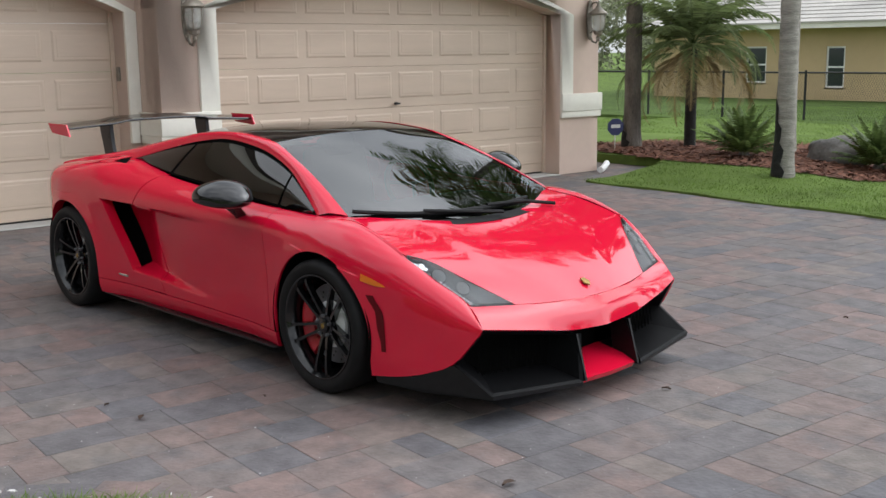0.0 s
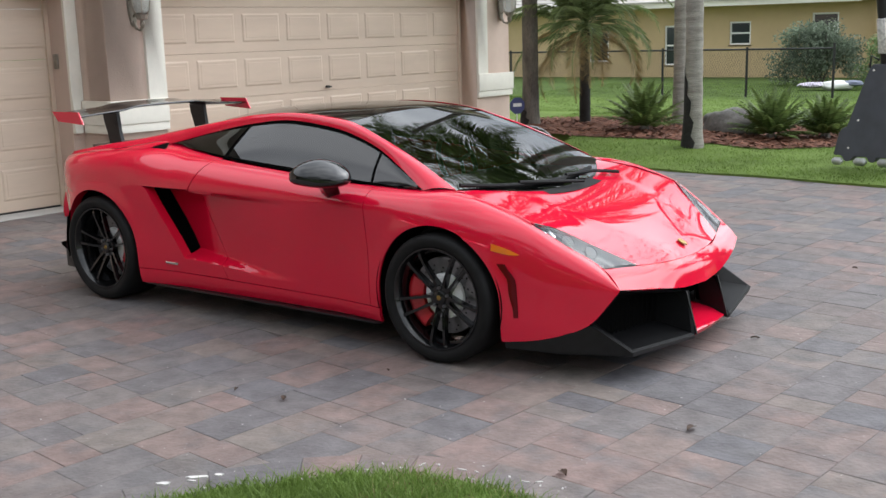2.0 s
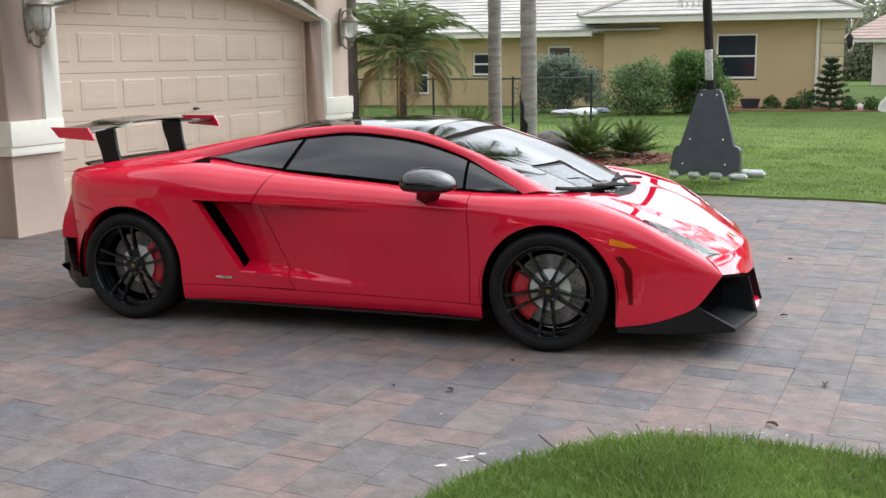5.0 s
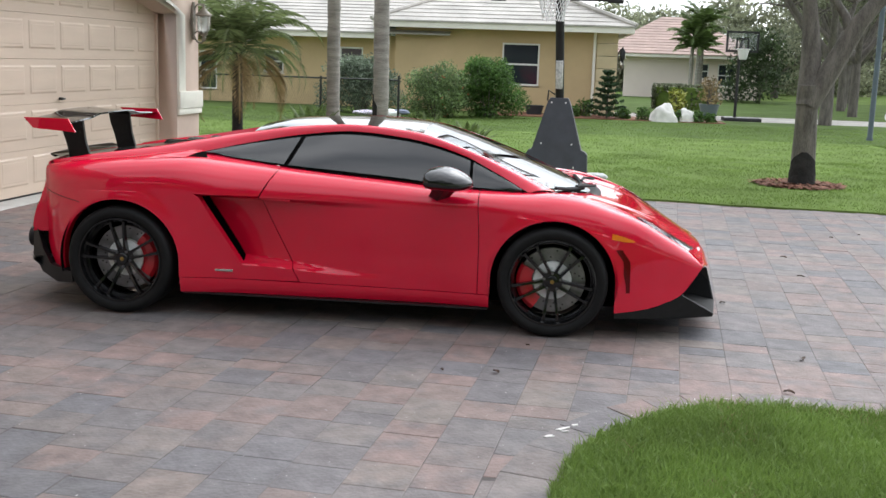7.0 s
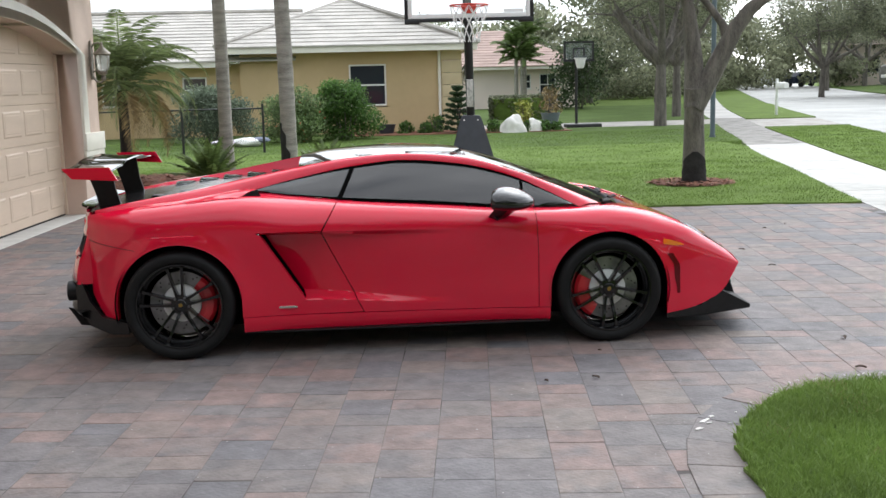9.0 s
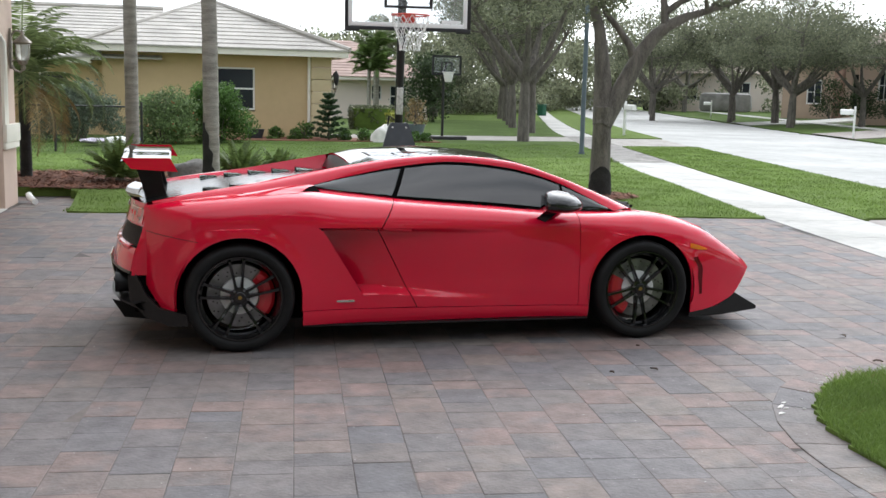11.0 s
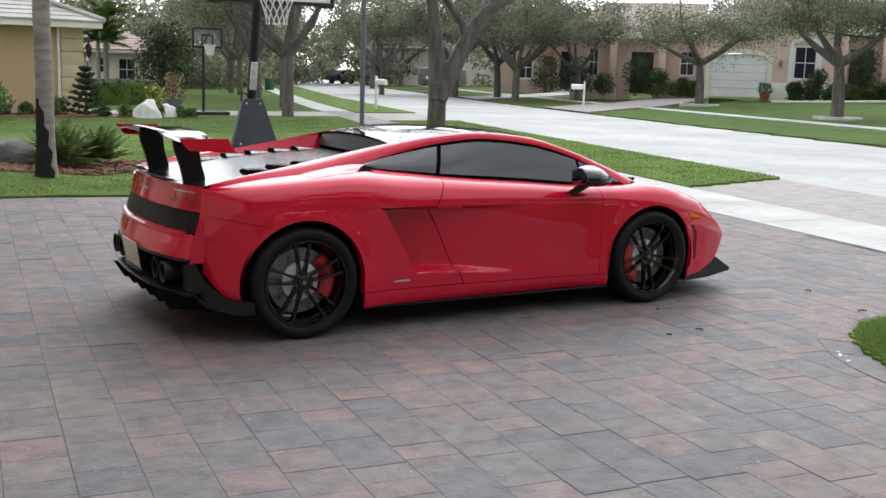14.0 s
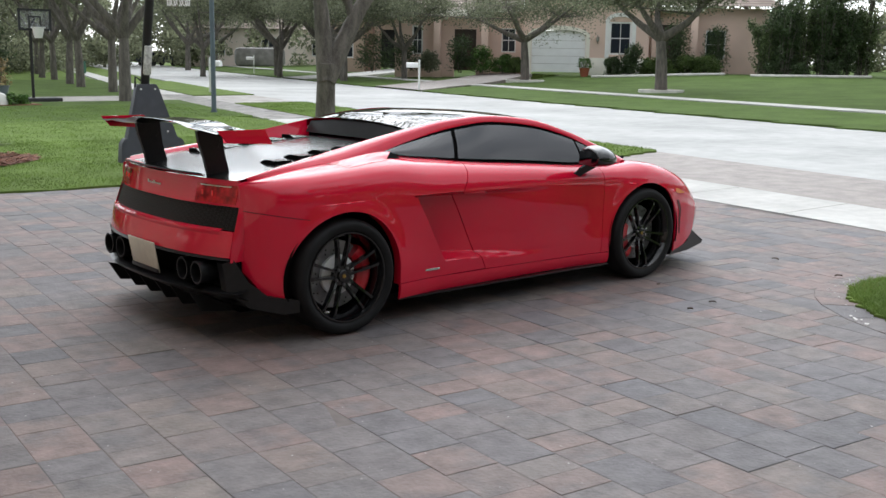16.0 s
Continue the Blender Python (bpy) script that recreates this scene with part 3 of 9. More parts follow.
def profile_prism(bm, pts, x0, x1):
    a = [bm.verts.new(GM @ Vector((x0, y, z))) for y, z in pts]
    b = [bm.verts.new(GM @ Vector((x1, y, z))) for y, z in pts]
    n = len(pts)
    bm.faces.new(a)
    bm.faces.new(b[::-1])
    for k in range(n):
        bm.faces.new((a[k], a[(k + 1) % n], b[(k + 1) % n], b[k]))
    return bm


bm = bmesh.new()
N = 24
# wall split into piers and a lintel so that every face stays simple
profile_prism(bm, [(YL, -0.05), (OP0, -0.05), (OP0, SPRING), (YL, SPRING)], -0.34, 0.0)
profile_prism(bm, [(OP1, -0.05), (YR, -0.05), (YR, SPRING), (OP1, SPRING)], -0.34, 0.0)
for k in range(N):
    ya, yb = lerp(OP0, OP1, k / N), lerp(OP0, OP1, (k + 1) / N)
    profile_prism(bm, [(ya, arch_z(ya)), (yb, arch_z(yb)), (yb, WALLTOP), (ya, WALLTOP)], -0.34, 0.0)
profile_prism(bm, [(YL, SPRING), (OP0, SPRING), (OP0, WALLTOP), (YL, WALLTOP)], -0.34, 0.0)
profile_prism(bm, [(OP1, SPRING), (YR, SPRING), (YR, WALLTOP), (OP1, WALLTOP)], -0.34, 0.0)
bmesh.ops.remove_doubles(bm, verts=bm.verts, dist=0.0005)
wall_front = thing("wall_front", bm, M_STUCCO, "rose-beige stucco garage wall with an arched opening", "wall", kind="structure", angle=20)
bm = bmesh.new()
gbox(bm, -0.66, -0.02, YL, YL + 0.3, -0.05, WALLTOP)
thing("wall_return", bm, M_STUCCO, "rose-beige stucco return wall between the garage bays", "wall", kind="structure")
bm = bmesh.new()
gbox(bm, -9.0, -0.342, YR - 0.3, YR, -0.05, WALLTOP)
thing("wall_side", bm, M_STUCCO, "rose-beige stucco side wall of the garage", "wall", kind="structure")
bm = bmesh.new()
gbox(bm, -9.0, -0.7, -12, -11.7, -0.05, WALLTOP)
thing("wall_south", bm, M_STUCCO, "rose-beige stucco end wall of the house", "wall", kind="structure")
bm = bmesh.new()
gbox(bm, -9.0, 0.5, -12.3, YR + 0.5, WALLTOP, WALLTOP + 0.18, 0.01)
thing("eave", bm, M_TRIM, "cream eave above the garage", "eave", kind="structure")

# roof out of view, added to block the western sky and darken the paving
ROOF_A = [(0.62, -12.4), (0.62, YR + 0.62), (-4.3, YR - 4.2), (-4.3, -8.2)]
bm = bmesh.new()
for k in range(16):
    rows_ = []
    for f, up in ((k / 16, 0.04), ((k + 1) / 16, 0.012)):
        z = lerp(WALLTOP + 0.19, WALLTOP + 2.1, f) + up
        rows_.append([bm.verts.new(GM @ Vector((lerp(a[0], c[0], f), lerp(a[1], c[1], f), z))) for a, c in ((ROOF_A[0], ROOF_A[3]), (ROOF_A[1], ROOF_A[2]))])
    bm.faces.new((rows_[0][0], rows_[0][1], rows_[1][1], rows_[1][0]))
for k in range(16):
    rows_ = []
    for f, up in ((k / 16, 0.04), ((k + 1) / 16, 0.012)):
        z = lerp(WALLTOP + 0.19, WALLTOP + 2.1, f) + up
        rows_.append([bm.verts.new(GM @ Vector((lerp(a[0], c[0], f), lerp(a[1], c[1], f), z))) for a, c in ((ROOF_A[1], ROOF_A[2]), ((-9.2, YR + 0.62), (-4.3, YR - 4.2)))])
    bm.faces.new((rows_[0][0], rows_[0][1], rows_[1][1], rows_[1][0]))
thing("roof", bm, M_TILE, "unseen pale ribbed tile roof over the garage, added to shade the paving", "roof", kind="structure", smooth=False)

# left bay, set back
LB = -0.49
LOP0, LOP1 = -5.75, -3.02
bm = bmesh.new()
gbox(bm, LB - 0.34, LB, -11.7, LOP0, -0.05, WALLTOP)
gbox(bm, LB - 0.34, LB, LOP1, YL, -0.05, WALLTOP)


def bay_z(y, lift=0.0):
    c, h = (LOP0 + LOP1) / 2, (LOP1 - LOP0) / 2 + lift
    return 1.98 + (0.30 + lift) * (1 - ((y - c) / h) ** 2)


for k in range(16):
    ya, yb = lerp(LOP0, LOP1, k / 16), lerp(LOP0, LOP1, (k + 1) / 16)
    profile_prism(bm, [(ya, bay_z(ya)), (yb, bay_z(yb)), (yb, WALLTOP), (ya, WALLTOP)], LB - 0.34, LB)
thing("wall_bay", bm, M_STUCCO, "rose-beige stucco wall round the single garage door", "wall", kind="structure")


def trim_piece(name, build, label="cream stucco band round the garage opening"):
    b = bmesh.new()
    build(b)
    return thing(name, b, M_TRIM, label, "trim", kind="structure", angle=25)


def arch_trim(b):
    for k in range(N):
        ya, yb = lerp(OP0 - 0.0, OP1 + 0.0, k / N), lerp(OP0, OP1, (k + 1) / N)
        oa, ob = lerp(OP0 - 0.2, OP1 + 0.2, k / N), lerp(OP0 - 0.2, OP1 + 0.2, (k + 1) / N)
        profile_prism(b, [(ya, arch_z(ya)), (yb, arch_z(yb)), (ob, arch_z(ob, 0.2)), (oa, arch_z(oa, 0.2))], 0.001, 0.035)
    gbox(b, 0.001, 0.035, OP1, OP1 + 0.2, 1.02, SPRING)
    gbox(b, 0.001, 0.035, OP0 - 0.2, OP0, 1.02, SPRING)
    bmesh.ops.remove_doubles(b, verts=b.verts, dist=0.0005)


trim_piece("trim", arch_trim)


def band(b):
    for y0, y1 in ((OP1, YR + 0.035), (YL - 0.035, OP0)):
        gbox(b, 0.002, 0.05, y0, y1, 0.80, 1.02, 0.004)
        gbox(b, 0.002, 0.038, y0, y1 - (0.01 if y1 > 0 else 0), 0.72, 0.797, 0.004)
    gbox(b, -0.436, 0.0, YL - 0.035, YL - 0.001, 0.80, 1.02)
    gbox(b, -0.436, 0.0, YL - 0.028, YL - 0.001, 0.72, 0.797)
    gbox(b, -0.34, 0.0, YR + 0.001, YR + 0.035, 0.80, 1.02)


trim_piece("trim", band, "cream stepped band across the garage piers")


def bay_trim(b):
    gbox(b, LB + 0.001, LB + 0.04, LOP1, YL - 0.003, 1.02, 1.98)
    gbox(b, LB + 0.001, LB + 0.04, LOP0 - 0.117, LOP0, 0.0, 1.98)
    for k in range(16):
        ya, yb = lerp(LOP0, LOP1, k / 16), lerp(LOP0, LOP1, (k + 1) / 16)
        oa, ob = lerp(LOP0 - 0.117, LOP1 + 0.117, k / 16), lerp(LOP0 - 0.117, LOP1 + 0.117, (k + 1) / 16)
        profile_prism(b, [(ya, bay_z(ya)), (yb, bay_z(yb)), (ob, bay_z(ob, 0.117)), (oa, bay_z(oa, 0.117))], LB + 0.001, LB + 0.04)
    gbox(b, LB + 0.001, LB + 0.05, LOP1, YL - 0.04, 0.72, 1.02)


trim_piece("trim", bay_trim, "cream stucco band round the single garage door")


def garage_door(name, x, y0, y1, cols, z_top, label):
    door = empty(name, label, "garage door", kind="structure")
    pitch = (y1 - y0) / cols
    h = 0.464
    z = 0.02
    while z < z_top - 0.05:
        b = bmesh.new()
        gbox(b, x - 0.05, x, y0, y1, z + 0.0015, z + h - 0.0015, 0.003)
        for c in range(cols):
            pa, pb = y0 + c * pitch + 0.05, y0 + (c + 1) * pitch - 0.05
            za, zb = z + 0.105, z + h - 0.065
            # sunk moulding with a raised field
            for d, (g0, g1) in ((0.0, (0.0, 0.016)), (0.03, (0.0, 0.011))):
                vs0 = [(pa + d, za + d), (pb - d, za + d), (pb - d, zb - d), (pa + d, zb - d)]
                e = 0.018
                vs1 = [(pa + d + e, za + d + e), (pb - d - e, za + d + e), (pb - d - e, zb - d - e), (pa + d + e, zb - d - e)]
                p0 = [b.verts.new(GM @ Vector((x + 0.0005, yy, zz))) for yy, zz in vs0]
                p1 = [b.verts.new(GM @ Vector((x + (g1 if d else 0.009), yy, zz))) for yy, zz in vs1]
                for k in range(4):
                    b.faces.new((p0[k], p0[(k + 1) % 4], p1[(k + 1) % 4], p1[k]))
                b.faces.new(p1)
        part("section", b, M_GDOOR, door, angle=15)
        z += h
    b = bmesh.new()
    gbox(b, x - 0.05, x + 0.01, y0, y1, -0.03, 0.018)
    part("seal", b, M_DARK, door, "black rubber floor seal")
    b = bmesh.new()
    yc = (y0 + y1) / 2
    tube(b, [GM @ Vector((x, yc, 0.99)), GM @ Vector((x + 0.045, yc, 0.99))], 0.016, 10)
    boxm(b, GM @ pose(x + 0.05, yc, 0.99), 0.014, 0.075, 0.02, 0.004)
    part("handle", b, M_BLACKMETAL, door, "small dark lock handle")
    return door


garage_door("door_1", -0.29, OP0 - 0.06, OP1 + 0.06, 8, 2.34, "tan panelled double garage door, closed")
garage_door("door_2", LB - 0.29, LOP0 - 0.06, LOP1 + 0.06, 4, 2.34, "tan panelled single garage door, closed")
for y0, y1, x in ((OP0, OP1, 0.0), (LOP0, LOP1, LB)):
    b = bmesh.new()
    gbox(b, x - 0.335, x + 0.03, y0 + 0.005, y1 - 0.005, -0.04, 0.006, 0.004)
    thing("door_sill", b, M_CONC, "pale concrete strip under the garage door", "sill", kind="structure")
    for yy in (y0 + 0.02, y1 - 0.02):
        b = bmesh.new()
        gbox(b, x - 0.285, x - 0.25, yy - 0.02, yy + 0.02, 0.01, SPRING)
        thing("door_stop", b, M_GDOOR, "tan door stop along the jamb", "trim", kind="structure")


def wall_lantern(y, at=None, label="aged pewter wall lantern with seeded glass on the garage pier", group="garage lanterns"):
    e = empty("wall_lantern", label, "wall lamp", at or GM @ pose(0.0, y, 1.72), group)
    b = bmesh.new()
    prism(b, [(0.05 * math.cos(a) * (1.15 if abs(math.sin(a)) > 0.9 else 1), 0.25 * math.sin(a)) for a in [k * math.pi / 10 for k in range(20)]], 0.0, 0.025, Matrix(((0, 0, 1, 0.0), (1, 0, 0, 0), (0, 1, 0, 0.22), (0, 0, 0, 1))))
    part("back_plate", b, M_LAMP, e)
    b = bmesh.new()
    tube(b, [(0.02, 0, 0.02), (0.06, 0, -0.05), (0.12, 0, -0.065), (0.165, 0, -0.02), (0.15, 0, 0.03)], 0.014, 8)
    tube(b, [(0.02, 0, 0.06), (0.07, 0, 0.09), (0.11, 0, 0.04), (0.15, 0, 0.055)], 0.011, 8)
    tube(b, [(0.02, 0, 0.37), (0.06, 0, 0.43), (0.12, 0, 0.44), (0.155, 0, 0.40)], 0.012, 8)
    parts("arm", b, M_LAMP, e)
    b = bmesh.new()
    lathe(b, [(0.012, 0.02), (0.05, 0.035), (0.055, 0.06), (0.062, 0.075)], 8, Matrix.Translation((0.155, 0, 0)))
    lathe(b, [(0.10, 0.28), (0.118, 0.295), (0.112, 0.31), (0.08, 0.335), (0.035, 0.375), (0.018, 0.40), (0.02, 0.425), (0.004, 0.455)], 8, Matrix.Translation((0.155, 0, 0)))
    for k in range(6):
        a = (k + 0.5) * math.pi / 3
        tube(b, [(0.155 + q * math.cos(a), q * math.sin(a), zz) for q, zz in ((0.05, 0.065), (0.078, 0.11), (0.088, 0.17), (0.093, 0.29))], 0.0045, 5)
    tube(b, [(0.155 + 0.026 * math.cos(q), 0.0, -0.012 + 0.03 * math.sin(q)) for q in np.linspace(0, 6.283, 15)], 0.008, 6, cap=False)
    part("lantern_frame", b, M_LAMP, e)
    b = bmesh.new()
    lathe(b, [(0.03, 0.07), (0.062, 0.09), (0.078, 0.13), (0.083, 0.18), (0.087, 0.285)], 20, Matrix.Translation((0.155, 0, 0)))
    part("lantern_glass", b, M_SEEDGLASS, e, "seeded clear glass body")
    return e


M_SEEDGLASS = mat("seeded_glass", (0.75, 0.75, 0.70), 0.25, bump=0.6, bump_scale=40)
M_SEEDGLASS.node_tree.nodes["Principled BSDF"].inputs["Transmission Weight"].default_value = 0.6
wall_lantern(YL + 0.30)
b = bmesh.new()
gbox(b, LB - 0.20, LB - 0.13, LOP1 - 0.022, LOP1 - 0.001, 1.32, 1.46, 0.006)
thing("door_keypad", b, M_LAMP, "small grey keypad on the garage jamb", "keypad")
wall_lantern(YR - 0.18)

# downspout end and alarm sign by the garage corner
b = bmesh.new()
tube(b, [(-3.47, 7.42, 0.10), (-3.44, 7.34, 0.07), (-3.40, 7.24, 0.045), (-3.36, 7.14, 0.04)], 0.04, 10)
thing("downspout", b, M_WHITE, "white downspout elbow at the garage corner", "downspout")
sg = empty("yard_sign", "small blue eight-sided yard sign on a metal stake", "yard sign", pose(-4.35, 8.75, 0.1, 0, 0, 60))
b = bmesh.new()
tube(b, [(0, 0.012, -0.1), (0, 0.012, 0.3)], 0.008, 6)
part("stake", b, M_WHITE, sg)
b = bmesh.new()
prism(b, [(0.13 * math.cos(k * math.pi / 4 + math.pi / 8), 0.13 * math.sin(k * math.pi / 4 + math.pi / 8)) for k in range(8)], 0, 0.006, pose(0, 0, 0.36, 90))
part("sign_plate", b, mat("sign_blue", (0.05, 0.06, 0.16), 0.4), sg, "dark blue sign face")
b = bmesh.new()
box(b, -0.07, 0.07, -0.012, -0.0075, 0.345, 0.395)
part("sign_mark", b, M_WHITE, sg, "pale lettering band")

# ---------- the sports car ----------
# nose towards +x, origin on the ground under the middle of the wheelbase
M_RED = mat("red_lacquer", (0.62, 0.006, 0.034), 0.35, coat=1.0, spec=0.0)
M_RED.node_tree.nodes["Principled BSDF"].inputs["Coat Roughness"].default_value = 0.012
M_RED.node_tree.nodes["Principled BSDF"].inputs["Coat IOR"].default_value = 1.58
M_GLOSS = mat("gloss_black", (0.004, 0.004, 0.0045), 0.3, coat=1.0, spec=0.0)
M_GLOSS.node_tree.nodes["Principled BSDF"].inputs["Coat IOR"].default_value = 1.65
M_DECK = mat("hazed_black_cover", (0.006, 0.006, 0.0065), 0.4, coat=1.0, spec=0.0)
M_DECK.node_tree.nodes["Principled BSDF"].inputs["Coat IOR"].default_value = 2.3
M_DECK.node_tree.nodes["Principled BSDF"].inputs["Coat Roughness"].default_value = 0.2
M_SATIN = mat("satin_black_carbon", (0.008, 0.008, 0.009), 0.36, vary=0.2, scale=30, spec=0.3)
M_MATTE = mat("matte_black", (0.006, 0.006, 0.0065), 0.7, spec=0.25)
M_MESH = mat("black_honeycomb", (0.008, 0.008, 0.008), 0.5, metal=0.3)
M_RUBBER = mat("tyre_rubber", (0.008, 0.008, 0.0085), 0.62, vary=0.2, scale=12, bump=0.1, bump_scale=90, spec=0.22)
M_RIM = mat("gloss_black_alloy", (0.004, 0.004, 0.0045), 0.2, coat=0.7, spec=0.2)
M_DISC = mat("drilled_steel", (0.24, 0.24, 0.25), 0.34, metal=0.9, vary=0.15, scale=20)
M_BELL = mat("bright_bell", (0.93, 0.93, 0.94), 0.3, metal=0.0)
M_CALIPER = mat("red_caliper", (0.46, 0.006, 0.016), 0.35, coat=0.5)
M_CHROME = mat("bright_chrome", (0.75, 0.75, 0.76), 0.12, metal=1.0)
M_MIRROR = mat("dark_mirror", (0.10, 0.10, 0.105), 0.04, metal=1.0)
M_AMBER = mat("amber_lens", (1.0, 0.37, 0.03), 0.15, coat=0.8)
M_TAIL = mat("red_lens", (0.42, 0.006, 0.012), 0.12, coat=0.6, vary=0.5, scale=24, spec=0.2)
M_GOLD = mat("gold_badge", (0.30, 0.19, 0.05), 0.4, metal=0.6)
M_LINER = mat("wheel_well", (0.003, 0.003, 0.003), 0.95, spec=0.05)


def tinted(name, tint, ior=1.5):
    """A thin pane: tinted see-through with a clear surface gloss."""
    m = bpy.data.materials.new(name)
    m.use_nodes = True
    nt = m.node_tree
    nt.nodes.clear()
    out = nt.nodes.new("ShaderNodeOutputMaterial")
    see = nt.nodes.new("ShaderNodeBsdfTransparent")
    see.inputs["Color"].default_value = (*tint, 1)
    gl = nt.nodes.new("ShaderNodeBsdfGlossy")
    gl.inputs["Roughness"].default_value = 0.004
    fr = nt.nodes.new("ShaderNodeFresnel")
    fr.inputs["IOR"].default_value = ior
    mx = nt.nodes.new("ShaderNodeMixShader")
    nt.links.new(fr.outputs["Fac"], mx.inputs["Fac"])
    nt.links.new(see.outputs["BSDF"], mx.inputs[1])
    nt.links.new(gl.outputs["BSDF"], mx.inputs[2])
    nt.links.new(mx.outputs["Shader"], out.inputs["Surface"])
    return m


M_SIDEGLASS = tinted("dark_tinted_glass", (0.10, 0.105, 0.11), 1.95)
M_SCREEN = tinted("windscreen_glass", (0.24, 0.27, 0.27), 2.4)
M_LENS = tinted("clear_lens", (0.94, 0.95, 0.96), 1.45)

car = empty("sports_car", "glossy red low sports car with black wheels and a rear wing", "car")

FX, RX = 1.278, -1.262
FZ, RZ = 0.318, 0.322
FR, RR = 0.356, 0.362

half_w = curve1([(-1.84, 0.66), (-1.80, 0.725), (-1.74, 0.80), (-1.65, 0.865), (-1.5, 0.918), (-1.26, 0.94), (-0.9, 0.936), (-0.44, 0.922), (0.3, 0.905), (0.85, 0.902), (1.1, 0.912), (1.28, 0.922), (1.5, 0.915), (1.66, 0.893), (1.82, 0.852), (1.95, 0.80), (2.05, 0.755), (2.14, 0.70)])
top_z = curve1([(-1.84, 0.835), (-1.75, 0.855), (-1.5, 0.895), (-1.2, 0.925), (-1.0, 0.94), (-0.88, 0.945), (-0.6, 0.92), (-0.25, 0.886), (0.3, 0.846), (0.73, 0.815), (1.1, 0.808), (1.25, 0.812), (1.4, 0.798), (1.5, 0.776), (1.6, 0.745), (1.736, 0.692), (1.9, 0.60), (2.051, 0.504), (2.14, 0.421)])
top_y = curve1([(-1.84, 0.64), (-1.75, 0.715), (-1.5, 0.70), (-1.2, 0.68), (-0.88, 0.65), (-0.6, 0.70), (-0.25, 0.742), (0.3, 0.757), (0.73, 0.765), (1.1, 0.772), (1.25, 0.765), (1.5, 0.775), (1.736, 0.782), (1.9, 0.742), (2.051, 0.69), (2.14, 0.698)])
mid_z = curve1([(-1.84, 0.70), (-1.5, 0.725), (-0.9, 0.738), (0.85, 0.715), (1.25, 0.66), (1.6, 0.60), (1.9, 0.50), (2.05, 0.44), (2.14, 0.40)])


def blade_z(x):
    return lerp(0.325, 0.272, sstep((x + 0.55) / 0.85))


def intake_x(z):
    """Rear lip of the side intake: leans forward towards the bottom."""
    return lerp(-0.785, -0.53, (0.726 - z) / (0.726 - 0.32))


def side_y(x, z, dent=True):
    """Half width of the body's flank at that place."""
    w, zm, zt, yt = half_w(x), mid_z(x), top_z(x), top_y(x)
    if z >= zm:
        f = min(1.0, (z - zm) / max(zt - zm, 0.01))
        box_ = 0.9 * sstep((-0.55 - x) / 0.5)
        y = yt + (w - yt) * max(0.0, 1 - f ** (2.1 + box_)) ** (1 / (2.0 + box_))
    else:
        f = (zm - z) / zm
        y = w - 0.012 * sstep(f * 2.2) - 0.035 * max(0.0, f - 0.55)
        clear = min(math.hypot(x - FX, z - FZ) - FR, math.hypot(x - RX, z - RZ) - RR)
        y -= 0.026 * sstep(f * 1.5) * sstep(clear / 0.35) * (1 if -1.26 < x < 1.28 else 0)
        # round wheel-arch flares
        for cx, cz, r in ((FX, FZ, FR), (RX, RZ, RR)):
            d = math.hypot(x - cx, z - cz) - r
            if d < 0.10:
                y += 0.010 * (1 - sstep(d / 0.10))
    if dent and x < 0.50 and z < zm:
        d = 0.110 * sstep((0.50 - x) / 1.2) ** 1.35 + 0.055 * sstep((-0.30 - x) / 0.4)
        up = sstep((mid_z(x) - 0.006 - z) / 0.03)
        dn = sstep((z - blade_z(x)) / 0.04)
        y -= d * up * dn
    return y


def arch_low(x):
    """Lower edge of the flank with the wheel openings cut out."""
    for cx, cz, r in ((FX, FZ, FR), (RX, RZ, RR)):
        if abs(x - cx) < r:
            return cz + math.sqrt(max(0.0, r * r - (x - cx) ** 2))
    if x > 1.6:
        return curve1([(1.6, 0.152), (1.75, 0.168), (1.9, 0.202), (2.02, 0.257), (2.08, 0.33), (2.14, 0.418)])(x)
    if x < -1.55:
        return curve1([(-1.85, 0.47), (-1.78, 0.36), (-1.7, 0.255), (-1.62, 0.235), (-1.5, 0.23)])(x)
    return 0.235


def arch_stations(x0, x1):
    xs = set(np.linspace(x0, x1, max(2, int((x1 - x0) / 0.03))).tolist())
    for cx, r in ((FX, FR), (RX, RR)):
        for k in range(41):
            xs.add(cx - r * math.cos(math.pi * k / 40))
        xs.update((cx - r - 0.001, cx + r + 0.001))
    return sorted(x for x in xs if x0 <= x <= x1)


def flank(name, rows, parent, label="", flip=True, material=None, lip=0.0):
    """A panel from rows of (x, z) points, both sides of the car; lip: how far its edges turn in."""
    out = []
    for s in (-1, 1):
        bm = bmesh.new()
        vs = [[bm.verts.new((p[0], s * (p[2] if len(p) > 2 else side_y(p[0], p[1])), p[1])) for p in r] for r in rows]
        for a, b in zip(vs, vs[1:]):
            for k in range(len(a) - 1):
                q = (a[k], a[k + 1], b[k + 1], b[k])
                bm.faces.new(q)
        bmesh.ops.remove_doubles(bm, verts=bm.verts, dist=0.0004)
        if lip:
            r = bmesh.ops.extrude_edge_only(bm, edges=[e for e in bm.edges if e.is_boundary])
            for v in r["geom"]:
                if isinstance(v, bmesh.types.BMVert):
                    v.co.y -= s * lip
        out.append(part(name, bm, material or M_RED, parent, label, angle=28))
    return out


